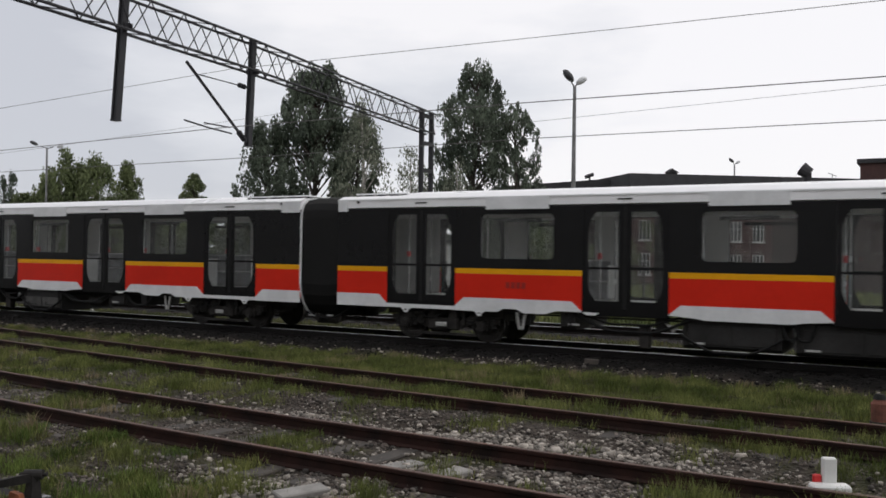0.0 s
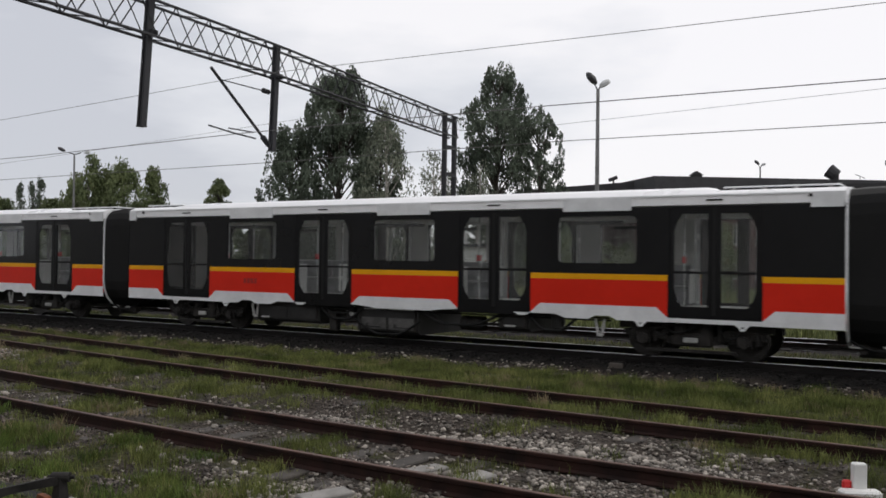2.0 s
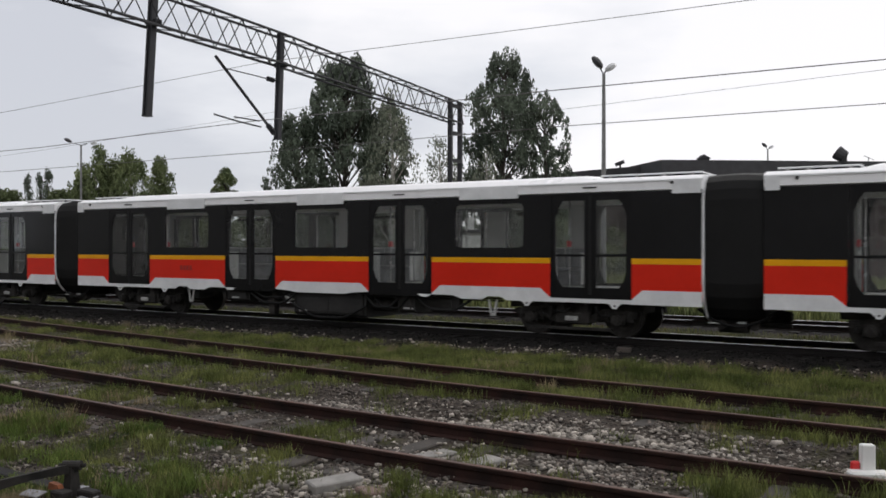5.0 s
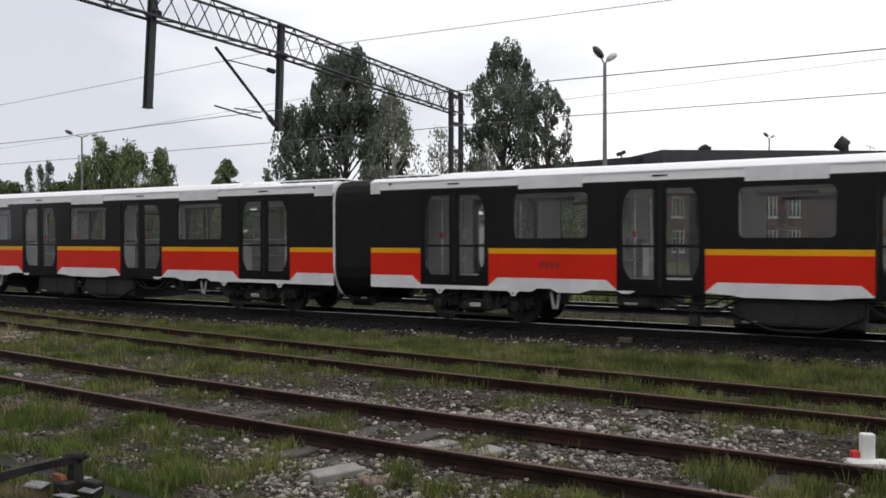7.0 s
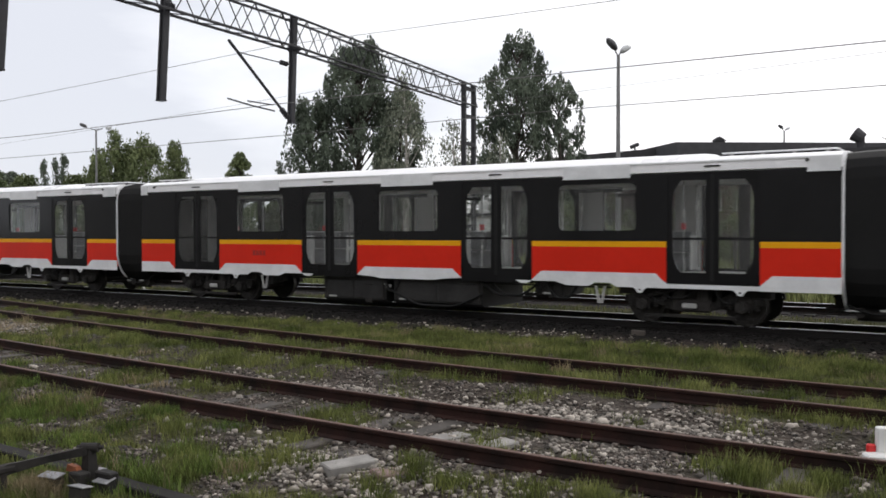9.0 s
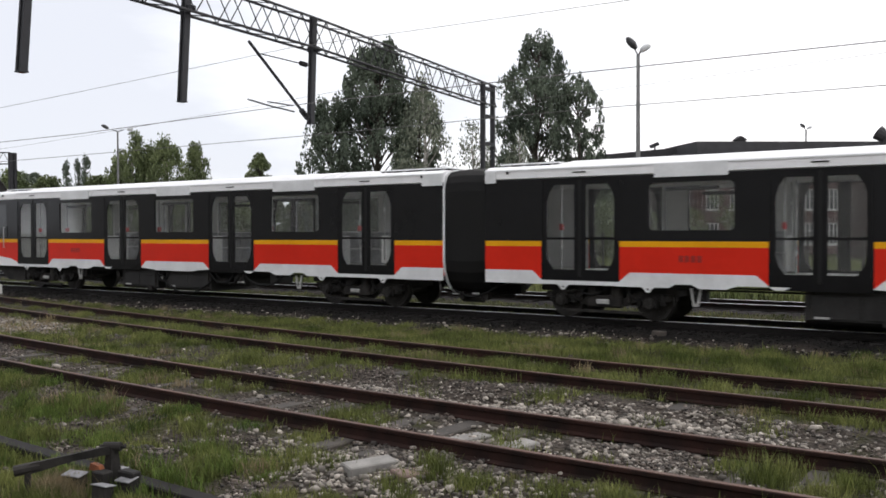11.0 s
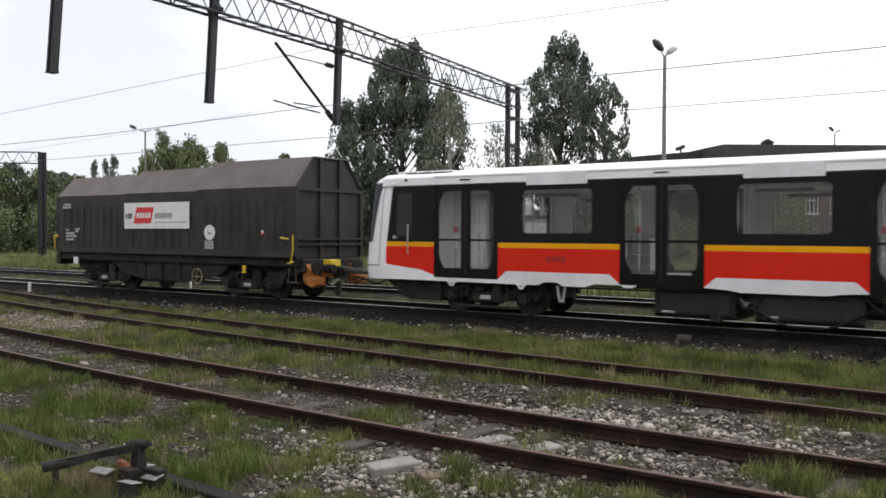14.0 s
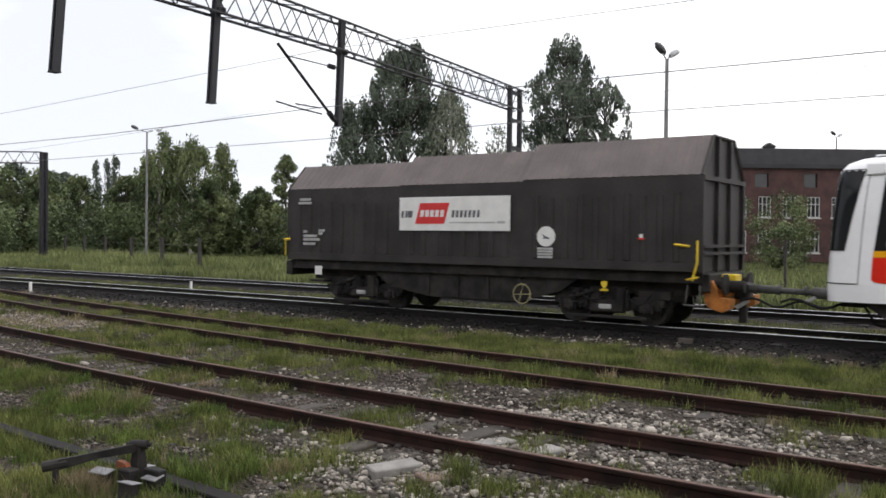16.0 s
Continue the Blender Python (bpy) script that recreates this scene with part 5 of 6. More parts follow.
def build_gantry():
    g = thing("catenary_gantry", "dark steel lattice gantry spanning the tracks", "gantry")
    part("lattice_beam", lattice(bmesh.new(), -0.4, 35.3, 0.45, 0.92, 1.28, 8.66), M_GANTRY, g, "triangulated lattice beam")
    portal_post(g, 34.85, 8.75)
    portal_post(g, -0.2, 8.75)
    for y, lean in ((21.04, 0.18), (15.42, 0.24), (10.76, 0.26)):
        mast = hanging_mast(g, y, 8.75, 5.40 if y > 20 else 5.34, lean)
        if y > 20:
            top, low = beam_point(17.86, 7.40), beam_point(20.75, 5.5)
            arm = part("cantilever", rod(bmesh.new(), low, top, 0.045, 8), M_GANTRY, mast, "slanted cantilever tube with insulators")
            part("tie_rod", rod(bmesh.new(), beam_point(18.2, 7.12), beam_point(20.9, 7.2), 0.018, 6), M_GANTRY, mast)
            bm = bmesh.new()
            for u in np.linspace(0.03, 0.12, 4):
                p = Vector(low).lerp(Vector(top), u)
                q = Vector(low).lerp(Vector(top), u + 0.012)
                rod(bm, p, q, 0.09, 10)
            part("insulator", bm, M_GANTRY, mast)
            bm = bmesh.new()
            for y2 in (20.35, 20.47, 20.59):
                rod(bm, beam_point(y2, 7.19), beam_point(y2 + 0.04, 7.19), 0.08, 10)
            part("insulator", bm, M_GANTRY, mast)
            part("registration_arm", chain(bmesh.new(), [beam_point(20.0, 5.66), beam_point(18.9, 5.68), beam_point(17.8, 5.74)], 0.025), M_GANTRY, mast)
            part("steady_arm", rod(bmesh.new(), beam_point(18.3, 5.72, 0.3), beam_point(19.5, 5.76, 0.3), 0.02, 6), M_GANTRY, mast)
    return g


build_gantry()


def far_gantry():
    """A second gantry of the same kind, far down the line."""
    g = thing("catenary_gantry", "distant dark steel lattice gantry over the line", "gantry")
    bm = bmesh.new()
    xa, ya, xb, yb, zt = -67.5, 39.6, -82.8, 27.6, 8.39
    n = 18
    for z in (zt, zt - 0.9):
        rod(bm, (xa, ya, z), (xb, yb, z), 0.05, 6)
    for k in range(n):
        p = [(xa + (xb - xa) * u / n, ya + (yb - ya) * u / n) for u in (k, k + 0.5, k + 1)]
        bar(bm, (*p[0], zt - 0.9), (*p[1], zt), 0.035)
        bar(bm, (*p[1], zt), (*p[2], zt - 0.9), 0.035)
    part("lattice_beam", bm, M_GANTRY, g)
    bm = bmesh.new()
    for d in (0.0, 0.36):
        box(bm, xa - 0.16, xa + 0.16, ya + d - 0.1, ya + d + 0.1, -0.2, zt)
    for z in np.arange(1, 9, 1.2):
        box(bm, xa - 0.06, xa + 0.06, ya, ya + 0.36, z - 0.08, z + 0.08)
    part("portal_post", bm, M_GANTRY, g)
    part("portal_post", new_box(xb - 0.15, xb + 0.15, yb - 0.15, yb + 0.15, -0.2, zt), M_GANTRY, g)


far_gantry()


def wire(label, pts, r, droppers=()):
    w = thing("overhead_wire", label, "overhead wire", group="wires over the tracks")
    part("wire", chain(bmesh.new(), pts, r, 5), M_WIRE, w)
    for a, b in droppers:
        part("dropper", rod(bmesh.new(), a, b, 0.006, 4), M_WIRE, w)


def sagging(x0, x1, y, z0, z1, sag, n=10):
    return [(x0 + (x1 - x0) * k / n, y, z0 + (z1 - z0) * k / n - sag * math.sin(math.pi * k / n)) for k in range(n + 1)]


wire("contact wire over the train's track", [(-110, TRAIN_Y, 5.55), (-29, TRAIN_Y, 5.60), (-18.5, TRAIN_Y - 0.2, 5.74), (-9, TRAIN_Y, 5.80), (0, TRAIN_Y, 5.74), (60, TRAIN_Y, 5.75)], 0.0125)
wire("carrying wire over the train's track", sagging(-100, -18.4, TRAIN_Y, 7.6, 7.50, 1.0, 14) + sagging(-18.4, 50, TRAIN_Y, 7.50, 7.6, 0.35, 12)[1:], 0.0085)
wire("contact wire over the back track", [(-110, BACK_Y, 5.6), (-38, BACK_Y, 5.64), (-23, BACK_Y, 5.66), (-11, BACK_Y, 5.76), (-1, BACK_Y, 5.70), (60, BACK_Y, 5.7)], 0.0125)
wire("carrying wire over the back track", sagging(-100, -19.5, BACK_Y, 7.3, 7.3, 1.25, 14) + sagging(-19.5, 50, BACK_Y, 6.0, 8.3, 0.0, 12)[1:], 0.006)


# ---------------------------------------------------------------- lamps
def street_lamp(x, y, h, spread, label, tilt, side=(1, 0), big=1.0):
    lamp = thing("yard_lamp", label, "street lamp", x, y, -0.2, group="lamps of the yard")
    part("pole", rod(bmesh.new(), (0, 0, 0), (0, 0, h), 0.15 * big, 12, 0.085 * big), M_POST, lamp)
    dx, dy = side
    for s, m in ((-1, M_LAMPHEAD), (1, M_LAMPGLASS)):
        part("bracket", rod(bmesh.new(), (0, 0, h - 0.05), (s * dx * spread * 0.5, s * dy * spread * 0.5, h + 0.24 * tilt), 0.035, 6), M_LAMPHEAD, lamp)
        bm = bmesh.new()
        bmesh.ops.create_icosphere(bm, subdivisions=2, radius=1)
        for v in bm.verts:
            v.co = Vector((v.co.x * 0.42 * big, v.co.y * 0.25 * big, v.co.z * (0.22 if v.co.z > 0 else 0.12) * big))
        k = 1.0 if s < 0 else 0.78
        for v in bm.verts:
            v.co *= k
        hd = part("lamp_head", bm, m, lamp, "oval dark lamp head" if s < 0 else "oval pale lamp head")
        hd.matrix_basis = pose(s * dx * spread, s * dy * spread, h + (0.50 if s < 0 else 0.28) * tilt + 0.05, 0, -s * (48 if s < 0 else 32) * tilt, math.degrees(math.atan2(dy, dx)))
        bm = bmesh.new()
        bmesh.ops.create_icosphere(bm, subdivisions=2, radius=1)
        for v in bm.verts:
            v.co = Vector((v.co.x * 0.33 * big, v.co.y * 0.19 * big, v.co.z * 0.09 * big - 0.07 * big))
        part("lamp_bowl", bm, M_LAMPGLASS if s > 0 else M_LAMPHEAD, hd)
    return lamp


street_lamp(-16.75, 43.35, 11.25, 0.36, "tall grey pole with two oval lamp heads", 1.0, (0.80, 0.60))
street_lamp(-61.3, 45.0, 10.4, 0.95, "tall concrete yard lamp with two thin arms", 0.5, (0.6, 0.8), 0.78)
street_lamp(-20.5, 103.1, 13.3, 0.4, "distant small twin-headed lamp", 0.8, (0.8, 0.6), 0.9)
street_lamp(-62.0, 100.0, 9.8, 0.6, "distant small yard lamp above the roofs", 0.3, (0.8, 0.6), 0.6)


# ---------------------------------------------------------------- trees
def leaf_cloud(centres, radii, per, size, rng, squash=1.0, droop=0.0, rise=False):
    """Small bent leaf sprays round the clump centres, as points and four-sided faces."""
    c = np.repeat(centres, per, axis=0)
    r = np.repeat(radii, per)
    v = rng.normal(size=(len(c), 3))
    v /= np.linalg.norm(v, axis=1, keepdims=True)
    rad = r * rng.uniform(0.15, 1.0, len(c)) ** 0.5
    p = c + v * rad[:, None] * np.array([1, 1, squash])
    if rise:
        # sprays narrow upwards and lean away from the stem
        up = np.clip((p[:, 2] - c[:, 2]) / (r * squash), -1, 1)
        p[:, :2] = c[:, :2] * (1 + 0.05 * up[:, None]) + (p[:, :2] - c[:, :2]) * (1.1 - 0.55 * up[:, None])
    if droop:
        p[:, 2] -= droop * rng.uniform(0, 1, len(c)) ** 2
    a = rng.normal(size=(len(c), 3))
    a /= np.linalg.norm(a, axis=1, keepdims=True)
    if droop or rise:
        a = a * np.array([0.5, 0.5, 1.6])
    b = np.cross(a, rng.normal(size=(len(c), 3)))
    b /= np.linalg.norm(b, axis=1, keepdims=True) + 1e-9
    s = size * rng.uniform(0.55, 1.3, (len(c), 1))
    q = np.stack([p - a * s * 0.5, p + b * s * 0.32, p + a * s * 0.6, p - b * s * 0.32], 1).reshape(-1, 3)
    return q, np.arange(len(q)).reshape(-1, 4)


def tree(x, y, height, width, label, leaves, bark, seed, shape="poplar", clumps=150, per=60, size=0.3, crown_base=0.12, lean=0.0, gaps=0):
    rng = np.random.RandomState(seed)
    t = thing("tree", label, "tree", x, y, -0.25, group="trees round the yard")
    top = height * 0.93
    bm = bmesh.new()
    pts = [(lean * (u ** 2) * height + 0.12 * math.sin(u * 5 + seed), 0.1 * math.cos(u * 4 + seed), u * top) for u in np.linspace(0, 1, 8)]
    base_r = 0.017 * height + 0.05
    for i in range(7):
        rod(bm, pts[i], pts[i + 1], base_r * (1 - i / 7.6), 9, base_r * (1 - (i + 1) / 7.6))
    part("trunk", bm, bark, t)
    centres, radii = [], []
    limbs = bmesh.new()
    lobes = [(rng.uniform(0, 2 * np.pi), rng.uniform(0.25, 0.95), rng.uniform(0.65, 1.15)) for _ in range(9)]
    voids = [(rng.uniform(0, 2 * np.pi), rng.uniform(0.2, 0.95), rng.uniform(0.028, 0.062)) for _ in range(gaps)]
    for k in range(clumps):
        u = rng.uniform(crown_base, 1.0)
        if shape == "poplar":
            env = np.interp(u, [0, 0.12, 0.35, 0.6, 0.82, 1.0], [0.40, 0.80, 1.0, 0.96, 0.82, 0.40])
        elif shape == "round":
            env = np.interp(u, [0, 0.2, 0.5, 0.75, 1.0], [0.4, 0.9, 1.0, 0.8, 0.2])
        else:
            env = np.interp(u, [0, 0.2, 0.5, 0.8, 1.0], [0.5, 0.95, 0.9, 0.6, 0.15])
        ang = rng.uniform(0, 2 * np.pi)
        if any(abs(math.remainder(ang - va, 2 * math.pi)) < 0.5 and abs(u - vu) < vs for va, vu, vs in voids):
            continue
        swell = 0.78 + 0.42 * max(math.cos(ang - la) * math.exp(-((u - lu) / 0.13) ** 2) * lw for la, lu, lw in lobes)
        r = env * width / 2 * swell * math.sqrt(rng.uniform(0.12, 1.0))
        axis = np.array([np.interp(u, np.linspace(0, 1, 8), [p[j] for p in pts]) for j in (0, 1)])
        c = (axis[0] + r * math.cos(ang), axis[1] + r * math.sin(ang), u * height)
        centres.append(c)
        radii.append(max(0.34 if shape == "poplar" else 0.42, rng.uniform(0.5, 1.0) * width * (0.085 if shape == "poplar" else 0.13)))
        if k % 3 == 0:
            zb = max(0.1 * height, c[2] - r * 1.1 - 0.4)
            ub = zb / height
            start = (float(np.interp(ub, np.linspace(0, 1, 8), [p[0] for p in pts])), float(np.interp(ub, np.linspace(0, 1, 8), [p[1] for p in pts])), zb)
            rod(limbs, start, c, base_r * 0.22, 5, 0.02)
    part("branching", limbs, bark, t)
    q, f = leaf_cloud(np.array(centres), np.array(radii), per, size, rng, 2.1 if shape == "poplar" else 0.95, droop=1.4 if shape == "birch" else 0.0, rise=shape == "poplar")
    arrays("crown", q, f, leaves, t)
    return t


tree(-42.8, 55.3, 16.7, 7.0, "tall dark poplar with dense leaves", M_POPLAR, M_BARK, 3, clumps=390, per=95, size=0.23, gaps=9)
tree(-45.9, 53.4, 12.4, 5.6, "dark poplar, lower side stem with dense leaves", M_POPLAR, M_BARK, 31, clumps=200, per=90, size=0.23, gaps=4)
tree(-33.9, 65.2, 17.9, 7.0, "tall dark poplar with a narrow crown", M_POPLAR, M_BARK, 8, clumps=340, per=95, size=0.23, gaps=14)
tree(-30.9, 66.8, 14.6, 5.0, "dark poplar stem beside the taller one", M_POPLAR, M_BARK, 12, clumps=170, per=90, size=0.23, gaps=8)
tree(-37.9, 54.6, 14.0, 5.2, "pale drooping birch with thin leaves", M_BIRCH, M_BIRCHBARK, 5, shape="birch", clumps=95, per=55, size=0.2, gaps=8)
tree(-40.0, 57.0, 13.2, 4.8, "dark leafy tree between poplar and birch", M_POPLAR, M_BARK, 15, clumps=160, per=85, size=0.23, gaps=6)
tree(-34.6, 56.4, 10.6, 5.0, "thin-leaved grey-green birch beside the poplars", M_BIRCH, M_BIRCHBARK, 6, shape="birch", clumps=66, per=48, size=0.2, gaps=6)
tree(-32.6, 59.5, 10.2, 4.6, "sparse pale birch behind the gantry post", M_BIRCH, M_BIRCHBARK, 16, shape="birch", clumps=60, per=36, size=0.18, gaps=6)


# rows behind: bearing (degrees left of straight across the tracks), distance, height, width
def at_bearing(deg, dist):
    return -dist * math.sin(radians(deg)), dist * math.cos(radians(deg))


for i, (deg, dist, h, w, kind) in enumerate([
        (52.9, 86, 11.4, 5.0, "b"), (51.0, 84, 11.0, 6.0, "b"), (52.0, 87, 10.4, 5.0, "b"), (49.1, 86, 10.6, 3.6, "b"), (53.7, 88, 9.2, 3.6, "b"), (45.2, 100, 10.8, 4.2, "g"), (55.0, 92, 7.6, 5.0, "g"),
        (55.6, 120, 11.7, 1.0, "p"), (56.0, 120, 11.2, 0.8, "p"), (56.55, 120, 10.9, 0.8, "p"), (57.6, 96, 7.6, 6.0, "g"), (59.6, 94, 7.9, 7.0, "g"), (62.0, 96, 8.4, 7.0, "g"),
        (64.6, 95, 8.0, 8.0, "g"), (67.4, 96, 8.6, 9.0, "g"), (58.6, 108, 8.5, 8.0, "d"), (61.0, 108, 9.4, 7.0, "d"), (63.4, 108, 9.2, 9.0, "d"), (66.0, 108, 9.4, 9.0, "d"), (53.9, 106, 8.0, 7.0, "d"), (49.8, 106, 8.0, 7.0, "d"), (50.0, 78, 6.6, 4.6, "g"), (47.0, 78, 6.0, 4.8, "g"), (42.6, 76, 6.4, 5.0, "g"),
        (71.0, 88, 10, 9, "g"), (38.4, 84, 7.4, 6.0, "d"), (34.0, 88, 8.0, 7.0, "d"), (29.5, 92, 8.2, 7.0, "d"), (26.8, 88, 7.4, 6.0, "d"), (23.5, 92, 8.0, 6.0, "d")]):
    px, py = at_bearing(deg, dist)
    if kind == "b":
        tree(px, py, h, w, "mid-green birch at the yard's edge", M_GREEN, M_BIRCHBARK, 40 + i, shape="birch", clumps=115, per=75, size=0.24)
    elif kind == "p":
        tree(px, py, h, w, "far slim dark poplar tree", M_POPLAR, M_BARK, 40 + i, clumps=70, per=40, size=0.22)
    elif kind == "d":
        tree(px, py, h, w, "dark leafy tree behind the siding", M_POPLAR, M_BARK, 40 + i, shape="round", clumps=100, per=100, size=0.27, crown_base=0.05)
    else:
        tree(px, py, h, w, "leafy green tree at the yard's edge", M_GREEN, M_BARK, 40 + i, shape="round", clumps=110, per=120, size=0.24, crown_base=0.05)


def hedge(name, label, seeds, material, per, size):
    """Undergrowth: many clumps along a stretch, joined."""
    rng = np.random.RandomState(77)
    cs, rs = [], []
    for deg0, deg1, dist, h, n in seeds:
        for _ in range(n):
            px, py = at_bearing(rng.uniform(deg0, deg1), dist + rng.uniform(-4, 4))
            hh = h * rng.uniform(0.4, 1.1)
            for z in np.arange(0.3, hh, 0.8):
                cs.append((px + rng.uniform(-0.6, 0.6), py + rng.uniform(-0.6, 0.6), z))
                rs.append(rng.uniform(0.6, 1.1))
    q, f = leaf_cloud(np.array(cs), np.array(rs), per, size, rng)
    tagged(arrays(name, q, f, material), label, "bushes", kind="stuff")


hedge("undergrowth", "dense green bushes below the trees", [(40, 76, 88, 4.6, 260), (31, 40, 80, 3.4, 60), (22, 31, 90, 3.6, 60)], M_BUSH, 80, 0.25)
bpy.data.objects["undergrowth"].location.z = -0.2


def bush(x, y, h, w, seed):
    rng = np.random.RandomState(seed)
    b = thing("bush", "green bush growing by the old building", "bush", x, y, -0.2)
    bm = bmesh.new()
    for k in range(6):
        a = k * 1.05
        rod(bm, (0, 0, 0), (0.4 * w * math.cos(a), 0.4 * w * math.sin(a), h * 0.7), 0.05, 5, 0.015)
    part("stems", bm, M_BARK, b)
    cs = np.stack([rng.uniform(-w / 2, w / 2, 40), rng.uniform(-w / 2, w / 2, 40), rng.uniform(0.1, 1, 40) * h], 1)
    q, f = leaf_cloud(cs, np.full(40, w * 0.17), 130, 0.17, rng)
    arrays("foliage", q, f, M_GREEN, b)


for i, (deg, dist, h, w) in enumerate([(14.5, 70, 5.2, 4.2), (13.8, 62, 3.2, 2.6), (21.5, 66, 2.4, 3.0), (23.5, 66, 4.5, 4.5), (19.0, 74, 3.6, 4.0)]):
    bush(*at_bearing(deg, dist), h, w, 200 + i)


# ---------------------------------------------------------------- buildings
def window_unit(parent, x, z, w, h, y, bars=2, name="window"):
    wi = part(name, new_box(x, x + w, y + 0.10, y + 0.14, z, z + h), M_PANEDARK, parent)
    bm = bmesh.new()
    t = 0.09
    box(bm, x, x + t, y + 0.03, y + 0.1, z, z + h)
    box(bm, x + w - t, x + w, y + 0.03, y + 0.1, z, z + h)
    box(bm, x + t, x + w - t, y + 0.03, y + 0.1, z, z + t)
    box(bm, x + t, x + w - t, y + 0.03, y + 0.1, z + h - t, z + h)
    for k in range(1, bars + 1):
        u = x + w * k / (bars + 1)
        box(bm, u - 0.035, u + 0.035, y + 0.03, y + 0.1, z + t, z + h - t)
    box(bm, x + t, x + w - t, y + 0.035, y + 0.1, z + h * 0.62, z + h * 0.62 + 0.07)
    part("frame", bm, M_WINFRAME, wi)
    part("sill", new_box(x - 0.1, x + w + 0.1, y - 0.10, y + 0.1, z - 0.12, z), M_WINFRAME, wi)


def brick_building():
    """An old brick works building with a dark roof storey; its front runs along local x."""
    b = thing("brick_building", "old dull red brick building with white windows and dark roof", "building", -26.9, 85.2, -0.2)
    b.matrix_basis = pose(-26.9, 85.2, -0.2, 0, 0, 35)
    holes, wins = [], []
    for i in range(10):
        x = 0.9 + i * 2.35
        holes += [(x, x + 1.25, 4.3, 6.3), (x, x + 1.25, 0.9, 3.0)]
    for i in range(6):
        x = 2.9 + i * 4.7
        holes += [(x, x + 1.3, 7.2, 8.5)]
    part("wall", holed(bmesh.new(), 0, 27, 0, 9.0, holes, 0, 0.45), M_BRICK, b, "weathered red brick front wall")
    for x0, x1, z0, z1 in holes:
        if z1 > 7:
            part("opening", new_box(x0, x1, 0.25, 0.3, z0, z1), M_PANEDARK, b)
        else:
            window_unit(b, x0, z0, x1 - x0, z1 - z0, 0.05)
    part("wall", new_box(0, 0.45, 0.45, 22, 0, 9.0), M_BRICK, b)
    part("wall", new_box(26.55, 27, 0.45, 22, 0, 9.0), M_BRICK, b)
    part("wall", new_box(0.45, 26.55, 21.5, 22, 0, 9.0), M_BRICK, b)
    part("eaves_band", new_box(-0.3, 27.3, -0.35, 22.3, 9.0, 9.4), M_ROOFDARK, b)
    part("roof", loft(bmesh.new(), [[(x, y, z) for y, z in ((-0.1, 9.4), (0.25, 10.95), (11, 11.3), (21.9, 10.95), (22.1, 9.4))] for x in (0, 27)]), M_ROOFDARK, b, "dark tarred roof storey")
    for x in (4.1,):
        part("roof_vent", plate(new_box(x, x + 0.9, 0.6, 1.5, 10.8, 11.15), [(x - 0.15, 11.15), (x + 1.05, 11.15), (x + 0.35, 11.55)], 0.5, 1.1), M_ROOFDARK, b)
    # side wing going away
    part("wing_wall", new_box(-11.5, 0, 7.5, 20, 0, 9.0), M_SOOTBRICK, b, "soot-darkened brick wing")
    part("wing_roof", loft(bmesh.new(), [[(x, 7.2, 9.0), (x, 7.2, zt), (x, 20, zt), (x, 20, 9.0)] for x, zt in ((-11.8, 9.9), (0, 11.0))]), M_ROOFDARK, b)
    part("roof_vent", rod(rod(bmesh.new(), (-1.9, 8.4, 10.3), (-1.9, 8.4, 11.3), 0.1, 8), (-2.4, 8.4, 11.2), (-1.5, 8.4, 11.55), 0.2, 8), M_ROOFDARK, b)


brick_building()


def chimney_cowl():
    c = thing("roof_cowl", "dark bent ventilation cowl on a brick block", "chimney", -8.3, 66.0, -0.2)
    part("wall", new_box(-2.2, 14, 0, 10, 0, 7.6), M_SOOTBRICK, c)
    part("roof", new_box(-2.5, 14.3, -0.3, 10.3, 7.6, 7.85), M_ROOFDARK, c)
    bm = rod(bmesh.new(), (0, 1, 7.8), (0, 1, 8.6), 0.26, 12)
    rod(bm, (0.12, 1, 8.55), (-0.42, 1, 8.95), 0.42, 12, 0.5)
    part("cowl", bm, M_ROOFDARK, c)
    part("aerial", bar(bar(bmesh.new(), (1.6, 1, 7.8), (1.6, 1, 8.5), 0.03), (1.3, 1, 8.6), (1.9, 1, 8.3), 0.03), M_GANTRY, c)
    part("stack", new_box(3.4, 6.6, 0.5, 2.5, 7.85, 9.1), M_BRICK, c, "square brick stack")
    part("stack_cap", new_box(3.2, 6.8, 0.3, 2.7, 9.1, 9.4), M_ROOFDARK, c)


chimney_cowl()


def hut():
    h = thing("small_hut", "small white-plastered hut with a flat dark roof", "hut", -26.9, 48.6, -0.2)
    h.matrix_basis = pose(-26.9, 48.6, -0.2, 0, 0, 32)
    part("wall", holed(bmesh.new(), -1.6, 1.25, 0, 3.15, [(-1.05, -0.25, 1.2, 2.1)], -1.2, 0.2), M_WINFRAME, h)
    part("wall", new_box(-1.6, 1.25, -1.0, 1.2, 0, 3.15), M_WINFRAME, h)
    part("roof", new_box(-1.9, 1.5, -1.5, 1.5, 3.15, 3.34, bevel=0.03), M_ROOFDARK, h)
    part("window", new_box(-1.05, -0.25, -1.02, -1.0, 1.2, 2.1), M_PANEDARK, h)
    part("chimney", new_box(-1.0, -0.45, -0.3, 0.3, 3.34, 4.1, bevel=0.02), M_WINFRAME, h)
    part("red_door", new_box(0.62, 1.2, -1.24, -1.2, 0.1, 2.3), M_SIGNRED, h)


hut()


